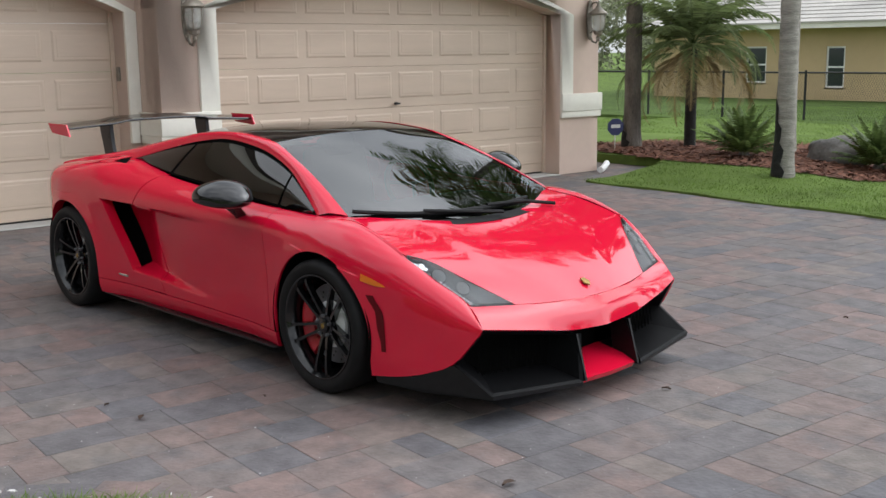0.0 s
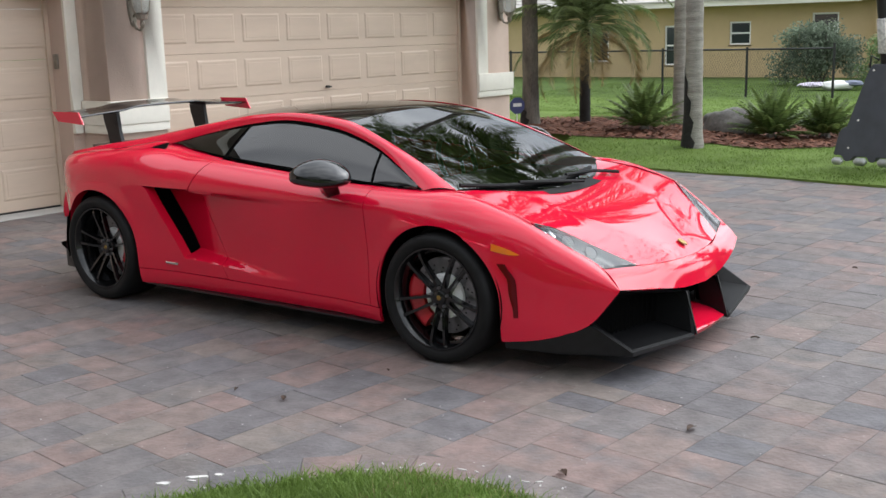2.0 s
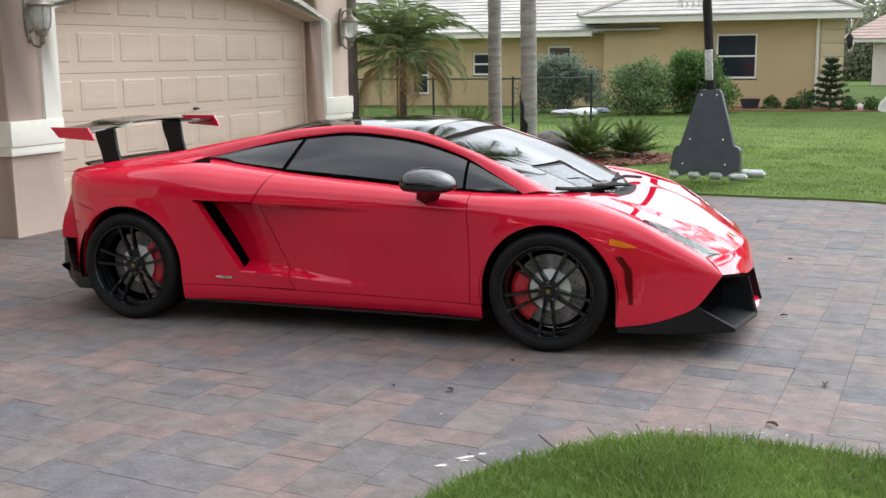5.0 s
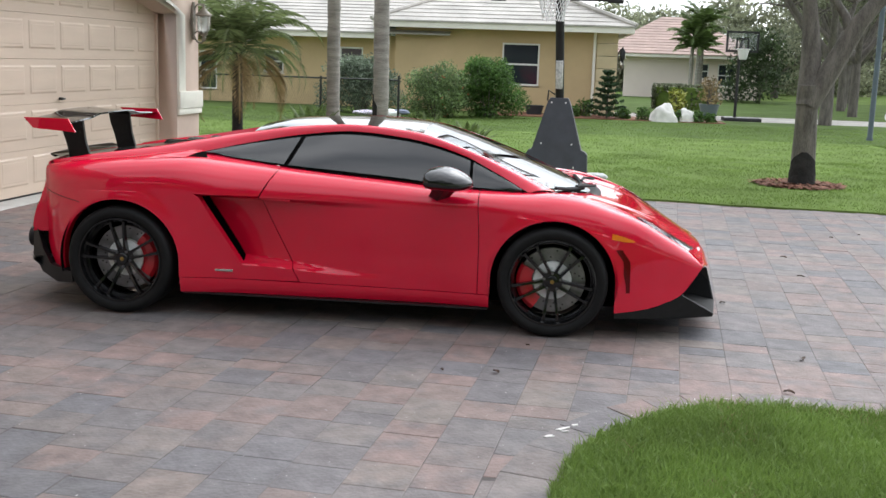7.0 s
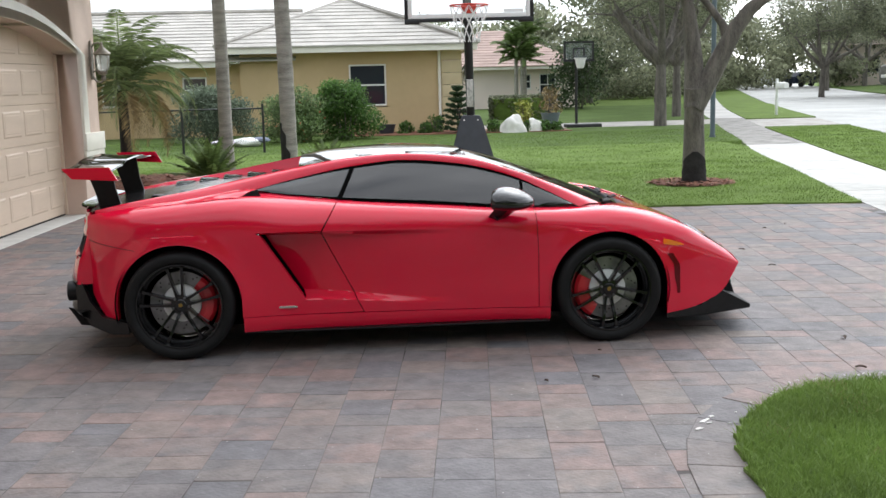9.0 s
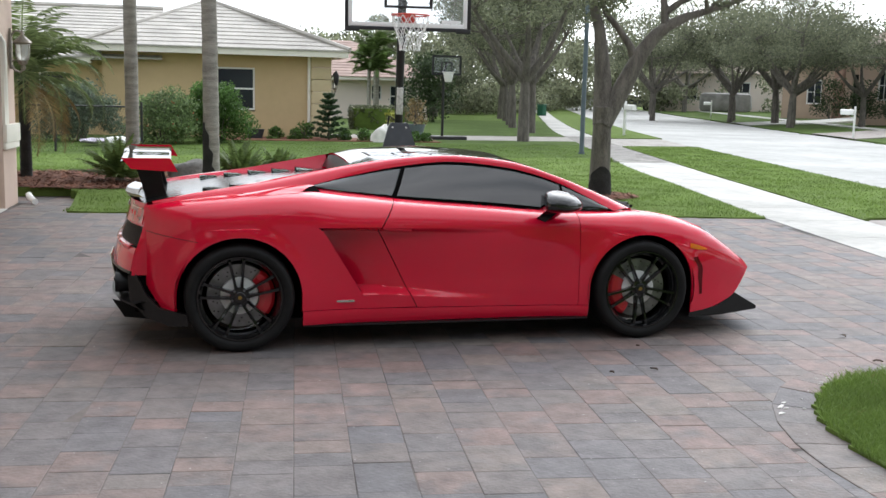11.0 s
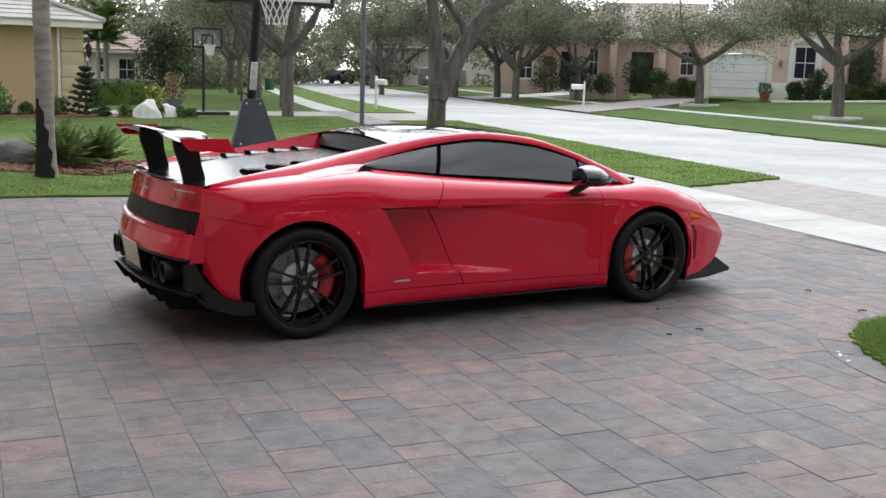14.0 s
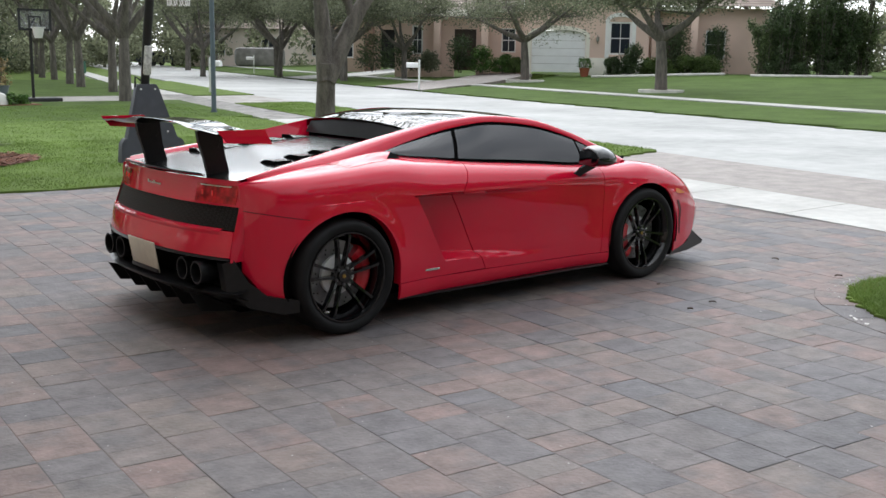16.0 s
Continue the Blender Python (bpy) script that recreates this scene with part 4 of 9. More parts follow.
def zrow(x, z0, z1, n=22):
    """Heights from z0 to z1, closer together where the panel turns over."""
    zm = mid_z(x)
    if z1 <= zm + 0.01:
        return [(x, lerp(z0, z1, k / n)) for k in range(n + 1)]
    a = max(2, int(n * 0.6))
    base = max(z0, min(zm, z1))
    zt = top_z(x)
    fm = min(1.0, (z1 - base) / max(zt - base, 0.01))
    up = [(x, base + (zt - base) * math.sin(math.asin(fm) * k / (n - a))) for k in range(1, n - a + 1)]
    return [(x, lerp(z0, base, k / a)) for k in range(a + 1)] + up


def door_front(z):
    return 0.849 - 0.012 * sstep((z - 0.5) / 0.3)


def sill_top(x):
    return lerp(0.237, 0.222, sstep((x + 0.9) / 1.8))


# front wing with the wheel opening
rows = []
for x in arch_stations(0.845, 2.139):
    lo = arch_low(x)
    if x < FX - FR:
        lo = sill_top(x) + 0.004
    row = zrow(x, min(lo, top_z(x) - 0.002), top_z(x))
    if x < FX - FR:
        f = (x - 0.845) / (FX - FR - 0.845)
        row = [(lerp(door_front(z) + 0.004, FX - FR, f), z) for _, z in row]
    rows.append(row)
flank("front_wing", rows, car, lip=0.012)


def door_rear(z):
    return lerp(-0.20, -0.437, (z - 0.247) / (0.714 - 0.247)) if z < 0.714 else lerp(-0.437, -0.345, (z - 0.714) / 0.16)


rows = []
for k in range(45):
    f = k / 44
    row = []
    for j in range(91):
        g = j / 90
        zz = lerp(0.238, 0.90, g)
        x = lerp(door_rear(zz) + 0.004, door_front(zz), f)
        lo = sill_top(x) + 0.004
        ztop = top_z(x)
        z = lerp(lo, 0.71, g / 0.62) if g < 0.62 else lerp(0.71, ztop, math.sin((g - 0.62) / 0.38 * math.pi / 2))
        x = lerp(door_rear(z) + 0.004, door_front(z), f)
        row.append((x, min(z, top_z(x))))
    rows.append(row)
doors = flank("door", rows, car, lip=0.012)

# rear wing: above the handle line, behind the intake, and the sunk panel ahead of it
rows = []
for k in range(61):
    f = k / 60
    row = []
    for j in range(19):
        g = math.sin(j / 18 * math.pi / 2)
        x = lerp(-1.80, -0.40, f)
        z = lerp(0.735, top_z(x), g)
        x = lerp(-1.80, door_rear(z) - 0.004, f)
        row.append((x, lerp(0.735, top_z(x), g)))
    rows.append(row)
flank("rear_wing", rows, car, lip=0.012)
rows = []
for x in arch_stations(-1.80, -0.532):
    lo = arch_low(x)
    if x > RX + RR:
        lo = sill_top(x) + 0.004
    hi = 0.735 if x < -0.788 else lerp(0.32, 0.726, (x + 0.53) / (-0.785 + 0.53))
    rows.append([(x, z, side_y(x, z, False)) for _, z in zrow(x, min(lo, hi - 0.003), hi, 18)])
flank("rear_wing", rows, car, lip=0.06)
rows = []
for k in range(16):
    f = k / 15
    row = []
    for j in range(61):
        z = lerp(sill_top(-0.5) + 0.004, 0.733, j / 60)
        a = intake_x(max(z, 0.33)) + 0.007 if z > 0.33 else -0.56
        row.append((lerp(a, door_rear(z) - 0.002, f), z))
    rows.append(row)
flank("intake_panel", rows, car, lip=0.012)
# black throat behind the sunk panel
for s in (-1, 1):
    b = bmesh.new()
    pts = []
    for z in np.linspace(0.335, 0.72, 12):
        xi = intake_x(z)
        y1 = side_y(xi, z, False) - 0.012
        pts.append([b.verts.new((xi - 0.02, s * y1, z)), b.verts.new((xi - 0.10, s * (y1 - 0.06), z)), b.verts.new((xi - 0.06, s * (y1 - 0.19), z)), b.verts.new((xi + 0.03, s * (y1 - 0.19), z))])
    for p, q in zip(pts, pts[1:]):
        for k in range(3):
            b.faces.new((p[k], p[k + 1], q[k + 1], q[k]))
    part("intake_duct", b, M_LINER, car, "black side intake opening")

# sills
rows = []
for x in np.linspace(RX + RR + 0.004, FX - FR - 0.003, 40):
    hi = sill_top(x)
    rows.append([(x, lerp(0.150, hi, k / 6), side_y(x, hi + 0.004, False) + 0.002 - 0.016 * (1 - k / 6) ** 2) for k in range(7)])
flank("side_sill", rows, car, lip=0.02)
for s in (-1, 1):
    b = bmesh.new()
    box(b, RX + RR + 0.01, FX - FR - 0.01, s * 0.872 - 0.03, s * 0.872 + 0.014, 0.139, 0.1485, 0.003)
    part("sill_blade", b, M_SATIN, car, "black carbon sill blade")
    b = bmesh.new()
    box(b, -0.64 - 0.055, -0.64 + 0.055, s * (side_y(-0.64, 0.288, False) + 0.001) - 0.006, s * (side_y(-0.64, 0.288, False) + 0.001) + 0.004, 0.281, 0.295, 0.003, Matrix.Rotation(0, 4, "Z"))
    part("side_badge", b, M_CHROME, car, "small silver badge strip")

M_SLOT_SHADE = mat("slot_shade_red", (0.10, 0.002, 0.005), 0.4, coat=0.5, spec=0.0)
# flush turn lamp and the slot behind the front wheel's arch
for s in (-1, 1):
    rows = [[(lerp(1.60, 1.735, k / 8), lerp(0.602, 0.572, k / 8) + 0.8 * dz * (1 - (k / 8) ** 3)) for dz in (-0.021, -0.007, 0.007, 0.018)] for k in range(9)]
    b = bmesh.new()
    vs = [[b.verts.new((x, s * (side_y(x, z) + 0.006), z)) for x, z in r] for r in rows]
    for p, q in zip(vs, vs[1:]):
        for k in range(3):
            b.faces.new((p[k], p[k + 1], q[k + 1], q[k]))
    bmesh.ops.solidify(b, geom=b.faces[:], thickness=0.005)
    part("turn_lamp", b, M_AMBER, car, "amber side turn lamp")
    # shaded recess of the slot painted as a dark red patch on the flank
    b = bmesh.new()
    rows = [[(lerp(1.690 - 0.016 * sstep((z - 0.30) / 0.1), 1.712, f) + (0.5 - z) * 0.03 - 0.05 * sstep((z - 0.44) / 0.1), z) for f in (0, 0.5, 1)] for z in np.linspace(0.275, 0.525, 12)]
    vs = [[b.verts.new((x, s * (side_y(x, z) + 0.0035 - 0.002 * (k == 1)), z)) for k, (x, z) in enumerate(r)] for r in rows]
    for p, q in zip(vs, vs[1:]):
        for k in range(2):
            b.faces.new((p[k], p[k + 1], q[k + 1], q[k]))
    part("arch_slot", b, M_SLOT_SHADE, car, "slot ahead of the wheel arch, its shade painted dark red")

# ---- greenhouse curves: (x, half width, height) along f = 0 .. 1
win_top = [(1.12, 0.772, 0.809), (0.92, 0.705, 0.912), (0.718, 0.648, 1.001), (0.4, 0.602, 1.080), (0.05, 0.582, 1.108), (-0.232, 0.583, 1.080), (-0.55, 0.602, 1.022), (-0.88, 0.648, 0.947)]
rail_top = [(1.27, 0.706, 0.815), (1.0, 0.648, 0.935), (0.75, 0.600, 1.028), (0.42, 0.545, 1.120), (0.05, 0.525, 1.146), (-0.232, 0.525, 1.130), (-0.55, 0.535, 1.083), (-0.90, 0.557, 1.020)]
fs = [0.0, 0.16, 0.31, 0.47, 0.62, 0.73, 0.86, 1.0]


def path3(pts, keys=fs):
    c = [curve1([(k, p[i]) for k, p in zip(keys, pts)]) for i in range(3)]
    return lambda f: Vector((c[0](f), c[1](f), c[2](f)))


p_win, p_rail = path3(win_top), path3(rail_top)
tail_low = path3([(-0.88, 0.650, 0.945), (-1.2, 0.68, 0.925), (-1.5, 0.70, 0.895), (-1.75, 0.715, 0.855)], [0, 0.37, 0.71, 1])
crest = path3([(-0.90, 0.557, 1.020), (-1.14, 0.575, 0.975), (-1.31, 0.595, 0.946), (-1.58, 0.645, 0.900), (-1.76, 0.69, 0.862)], [0, 0.28, 0.48, 0.79, 1])


def sheet(name, rows, material, parent, label="", both=False, thick=0.0, angle=28, relax=0):
    obs = []
    for s in ((-1, 1) if both else (1,)):
        b = bmesh.new()
        vs = [[b.verts.new((p[0], s * p[1], p[2])) for p in r] for r in rows]
        for p, q in zip(vs, vs[1:]):
            for k in range(len(p) - 1):
                b.faces.new((p[k], p[k + 1], q[k + 1], q[k]))
        bmesh.ops.remove_doubles(b, verts=b.verts, dist=0.0004)
        inner = [v for v in b.verts if not v.is_boundary]
        for _ in range(relax):
            bmesh.ops.smooth_vert(b, verts=inner, factor=0.5, use_axis_x=True, use_axis_y=True, use_axis_z=True)
        if thick:
            bmesh.ops.recalc_face_normals(b, faces=b.faces)
            bmesh.ops.solidify(b, geom=b.faces[:], thickness=thick)
        obs.append(part(name, b, material, parent, label, angle=angle))
    return obs


def mirror_row(r):
    return [(x, -y, z) for x, y, z in r[:0:-1]] + list(r)


# roof rails and rear buttresses, rounded across
rows = []
for k in range(41):
    a, b_ = p_win(k / 40), p_rail(k / 40)
    row = []
    for j in range(7):
        g = j / 6
        p = a.lerp(b_, g)
        bulge = 0.014 * math.sin(math.pi * g)
        row.append((p.x, p.y + bulge, p.z + bulge))
    rows.append(row)
for k in range(1, 25):
    a, b_ = tail_low(k / 24), crest(k / 24)
    row = []
    for j in range(7):
        g = j / 6
        p = a.lerp(b_, g)
        bulge = 0.014 * math.sin(math.pi * g)
        row.append((p.x, p.y + bulge * 0.6, p.z + bulge))
    rows.append(row)
sheet("roof_rail", rows, M_RED, car, both=True)

# roof panel and windscreen
roof_c = curve1([(0.46, 1.137), (0.33, 1.149), (-0.035, 1.160), (-0.4, 1.144), (-0.57, 1.112)][::-1])
rows = []
for k in range(25):
    f = k / 24
    e = p_rail(lerp(0.445, 0.865, f))
    xc = lerp(0.46, -0.57, f)
    r = []
    for j in range(13):
        g = j / 12
        r.append((lerp(xc, e.x, g * g), e.y * g, lerp(roof_c(xc), e.z - 0.003, g ** 2.4)))
    rows.append(mirror_row(r))
sheet("roof", rows, M_GLOSS, car, "gloss black roof panel", thick=0.012)
ws_c = curve1([(0.46, 1.137), (0.7, 1.067), (1.066, 0.932), (1.288, 0.846), (1.52, 0.752)])
rows = []
for k in range(25):
    f = k / 24
    e = p_rail(lerp(0.445, 0.0, f))
    xc = lerp(0.455, 1.50, f)
    r = []
    for j in range(13):
        g = j / 12
        r.append((lerp(xc, e.x, g**2.2), e.y * g, lerp(ws_c(xc) - 0.002, e.z - 0.004, g ** 2.2)))
    rows.append(mirror_row(r))
sheet("windscreen", rows, M_SCREEN, car, "tinted windscreen reflecting the sky")
# black seal under the screen
rows = []
for k in range(3):
    e = p_rail(0.0)
    r = []
    for j in range(13):
        g = j / 12
        r.append((lerp(1.495, e.x - 0.005, g**2.2) + 0.035 * k, e.y * g, lerp(ws_c(1.495), e.z - 0.008, g ** 2.2) - 0.008 * k))
    rows.append(mirror_row(r))
sheet("cowl", rows, M_MATTE, car, "black plastic cowl under the windscreen", thick=0.004)

# side windows: rear quarter, door glass, front quarter, with black frames between
def window_rows(f0, f1, inset):
    rows = []
    for k in range(17):
        t = p_win(lerp(f0, f1, k / 16))
        bz = top_z(t.x)
        lo = Vector((t.x, top_y(t.x) - 0.006, bz + 0.004))
        r = []
        for j in range(7):
            g = j / 6
            p = lo.lerp(t, g)
            r.append((p.x, p.y - inset + 0.010 * math.sin(math.pi * g), p.z))
        rows.append(r)
    return rows


# surround also backs the panes; its black stands in for cabin shade
sheet("frame", window_rows(0.0, 1.0, 0.012), M_LINER, car, "black window surround with a backing sheet for cabin shade", both=True)


def glass_pane(name, f0, f1, label, slant0=0.0, slant1=0.0):
    rows = []
    for k in range(17):
        r = []
        for j in range(9):
            g = lerp(0.06, 0.92, j / 8)
            f = lerp(f0 + slant0 * (1 - g), f1 + slant1 * (1 - g), k / 16)
            t = p_win(min(1.0, max(0.0, f)))
            lo = Vector((t.x, top_y(t.x) - 0.006, top_z(t.x) + 0.004))
            p = lo.lerp(t, g)
            r.append((p.x, p.y - 0.004 + 0.010 * math.sin(math.pi * g), p.z))
        rows.append(r)
    return sheet(name, rows, M_SIDEGLASS, car, label, both=True)


glass_pane("front_quarter_glass", 0.035, 0.262, "dark tinted quarter window", 0.0, 0.0)
glass_pane("door_glass", 0.275, 0.725, "dark tinted door window", 0.0, 0.035)
glass_pane("rear_quarter_glass", 0.737, 0.985, "dark tinted rear quarter window", 0.035, 0.0)

# scoop behind the rear window: a raised red shoulder with a dark mouth at its front
def shoulder_z(x, y):
    lo, hi = mid_z(x), top_z(x)
    if y <= top_y(x):
        return hi
    for _ in range(24):
        m = (lo + hi) / 2
        if side_y(x, m, False) > y:
            lo = m
        else:
            hi = m
    return lo


SC_A, SC_B, SC_C = Vector((-0.805, 0.705, 0.966)), Vector((-0.765, 0.792, 0.914)), Vector((-0.915, 0.805, 0.919))
for s in (-1, 1):
    b = bmesh.new()
    vs = []
    for f in np.linspace(0, 1, 13):
        row = []
        for g in np.linspace(0, 1, 9):
            p0 = SC_A.lerp(SC_C, g) + Vector((0, 0, 0.010 * math.sin(math.pi * g)))
            p1 = Vector((-1.26, 0.69, 0)).lerp(Vector((-1.20, 0.845, 0)), g)
            x, y = lerp(p0.x, p1.x, f), lerp(p0.y, p1.y, f)
            base = shoulder_z(x, y) + 0.002
            lift = max(0.0, p0.z - shoulder_z(p0.x, p0.y)) * (1 - sstep(f))
            edge = 1.0 if f == 0 else 1 - sstep((g - 0.8) / 0.2) * 0.6
            row.append(b.verts.new((x, s * y, base + lift * edge)))
        vs.append(row)
    for p, q in zip(vs, vs[1:]):
        for k in range(8):
            b.faces.new((p[k], p[k + 1], q[k + 1], q[k]))
    part("scoop_cover", b, M_RED, car)
    b = bmesh.new()
    ring = [SC_A, SC_B, SC_C] + [SC_A.lerp(SC_C, g) + Vector((0, 0, 0.010 * math.sin(math.pi * g) - 0.002)) for g in (0.75, 0.5, 0.25)]
    b.faces.new([b.verts.new((q.x, s * q.y, q.z)) for q in ring])
    part("scoop_mouth", b, M_LINER, car, "black scoop opening")

# bonnet
H = path3([(2.188, 0.0, 0.466), (2.172, 0.25, 0.474), (2.112, 0.466, 0.487)], [0, 0.53, 1.0])
hood_edge = path3([(1.262, 0.692, 0.812), (1.5, 0.742, 0.772), (1.73, 0.765, 0.702), (1.80, 0.705, 0.676), (1.95, 0.585, 0.584), (2.112, 0.466, 0.487)], [0, 0.26, 0.52, 0.62, 0.80, 1.0])
hood_c = path3([(1.525, 0, 0.752), (1.7, 0, 0.705), (1.9, 0, 0.628), (2.05, 0, 0.552), (2.12, 0, 0.512), (2.188, 0, 0.466)], [0, 0.26, 0.56, 0.79, 0.9, 1.0])
bonnet_z = curve1([(1.25, 0.826), (1.525, 0.752), (1.7, 0.702), (1.9, 0.628), (2.05, 0.552), (2.12, 0.511), (2.188, 0.466)])
bonnet_k = curve1([(1.25, -0.03), (1.5, 0.016), (1.75, 0.010), (1.95, -0.068), (2.112, -0.16), (2.19, -0.19)])
rows = []
for k in range(33):
    f = k / 32
    c, e = hood_c(f), hood_edge(f)
    r = []
    for j in range(33):
        g = j / 32
        x = lerp(c.x, e.x, g**2.0)
        z = bonnet_z(x) + bonnet_k(x) * (e.y * g) ** 2.2
        # raised middle field with a crisp edge that runs towards the nose
        z += 0.005 * sstep((lerp(0.66, 0.50, f) - g) / 0.07) * math.sin(math.pi * min(1, f * 1.1)) ** 0.7 if f < 0.9 else 0.0
        r.append((x, e.y * g, z))
    rows.append(mirror_row(r))
sheet("bonnet", rows, M_RED, car, thick=0.012, relax=6)

# fender strip between wing and bonnet, ahead of the screen
rows = []
for k in range(17):
    f = k / 16
    e = hood_edge(f * 0.52)
    x = lerp(1.12, 1.733, f)
    rows.append([(lerp(x, e.x, g), lerp(top_y(x), e.y, g) , lerp(top_z(x), e.z, g) + 0.006 * math.sin(math.pi * g)) for g in (0, 0.25, 0.5, 0.75, 0.985)])
sheet("wing_top", rows, M_RED, car, both=True)

# headlamps: sunk housing, lamps, clear cover
M_LAMPGREY = mat("lamp_grey", (0.05, 0.052, 0.056), 0.35, vary=0.4, scale=14)
M_LAMPSILVER = mat("lamp_silver", (0.62, 0.63, 0.65), 0.22, metal=0.9, vary=0.2, scale=20)
M_LED = mat("pale_led", (0.85, 0.86, 0.88), 0.25)
hl_out = path3([(1.740, 0.778, 0.690), (1.9, 0.738, 0.601), (2.051, 0.687, 0.505)], [0, 0.5, 1])
hl_in = path3([(1.745, 0.762, 0.698), (1.80, 0.703, 0.676), (1.95, 0.583, 0.584), (2.108, 0.468, 0.489)], [0, 0.25, 0.62, 1])
for s in (-1, 1):
    lampob = None
    for name, drop, m_, lab in (("headlamp", 0.045, M_LAMPGREY, "swept clear headlamp with a grey inside"), ("lens_cover", 0.0, M_LENS, "clear headlamp cover")):
        b = bmesh.new()
        vs = []
        for k in range(17):
            a, c = hl_out(k / 16), hl_in(k / 16)
            vs.append([b.verts.new((lerp(a.x, c.x, g), s * lerp(a.y, c.y, g), lerp(a.z, c.z, g) + 0.008 * math.sin(math.pi * g) - drop * min(1, 4 * g * (1 - g) * 1.5))) for g in np.linspace(0, 1, 9)])
        for p, q in zip(vs, vs[1:]):
            for k in range(8):
                b.faces.new((p[k], p[k + 1], q[k + 1], q[k]))
        o = part(name, b, m_, lampob or car, lab)
        lampob = lampob or o
    for f, g, r, m_ in ((0.22, 0.5, 0.018, M_LAMPSILVER), (0.42, 0.52, 0.036, M_LAMPGREY), (0.64, 0.62, 0.034, M_LAMPGREY)):
        a, c = hl_out(f), hl_in(f)
        p = a.lerp(c, g)
        b = bmesh.new()
        lathe(b, [(r, 0.012), (r * 0.94, 0.016), (r * 0.8, 0.0), (r * 0.3, -0.008), (0.003, -0.009)], 18, Matrix.Translation((p.x, s * p.y, p.z - 0.022)) @ Matrix.Rotation(radians(52), 4, "Y") @ Matrix.Rotation(radians(-14 * s), 4, "X"))
        part("lamp_bowl", b, m_, lampob, "chrome lamp bowl")
    b = bmesh.new()
    vs = []
    for f in np.linspace(0.04, 0.30, 7):
        a, c = hl_out(f), hl_in(f)
        vs.append([b.verts.new((lerp(a.x, c.x, g), s * lerp(a.y, c.y, g), lerp(a.z, c.z, g) - 0.012 - 0.01 * math.sin(math.pi * g))) for g in (0.12, 0.4, 0.7)])
    for p, q in zip(vs, vs[1:]):
        for k in range(2):
            b.faces.new((p[k], p[k + 1], q[k + 1], q[k]))
    part("lamp_bezel", b, M_LAMPSILVER, lampob, "silver bezel inside the lamp")
    b = bmesh.new()
    for k in range(9):
        p = hl_out(0.52 + 0.05 * k).lerp(hl_in(0.52 + 0.05 * k), 0.16)
        box(b, p.x - 0.006, p.x + 0.006, s * p.y - 0.006, s * p.y + 0.006, p.z - 0.012, p.z - 0.004, 0.001)
    part("led_row", b, M_LED, lampob, "row of small bright lamps")["kind"] = "stuff"

# nose panel
B_ = path3([(2.252, 0.0, 0.335), (2.238, 0.2, 0.345), (2.206, 0.45, 0.385), (2.140, 0.697, 0.421)], [0, 0.29, 0.65, 1])
H2 = path3([(2.190, 0.0, 0.463), (2.174, 0.25, 0.471), (2.114, 0.466, 0.484), (2.051, 0.686, 0.503)], [0, 0.36, 0.68, 1])
rows = []
for k in range(25):
    a, c = H2(k / 24), B_(k / 24)
    r = []
    for g in np.linspace(0, 1, 11):
        p = a.lerp(c, g)
        bul = math.sin(math.pi * min(1, g * 1.05) ** 0.8) if g < 0.95 else 0
        r.append((p.x + 0.012 * bul * (1 - 0.5 * (k / 24) ** 2), p.y, p.z + 0.006 * bul))
    rows.append(r)
rows = [[(p[0], -p[1], p[2]) for p in r] for r in rows[:0:-1]] + rows
sheet("front_bumper", rows, M_RED, car, thick=0.01, relax=14)
b = bmesh.new()
lathe(b, [(0.024, 0.0), (0.023, 0.005), (0.001, 0.008)], 5, Matrix.Translation((2.125, 0, 0.516)) @ Matrix.Rotation(radians(28), 4, "Y") @ Matrix.Diagonal((1.25, 0.95, 1, 1)))
part("hood_badge", b, M_GOLD, car, "small gold and black shield badge")

M_INTAKE = mat("intake_black", (0.004, 0.004, 0.0045), 0.5, vary=0.2, scale=30, spec=0.08)
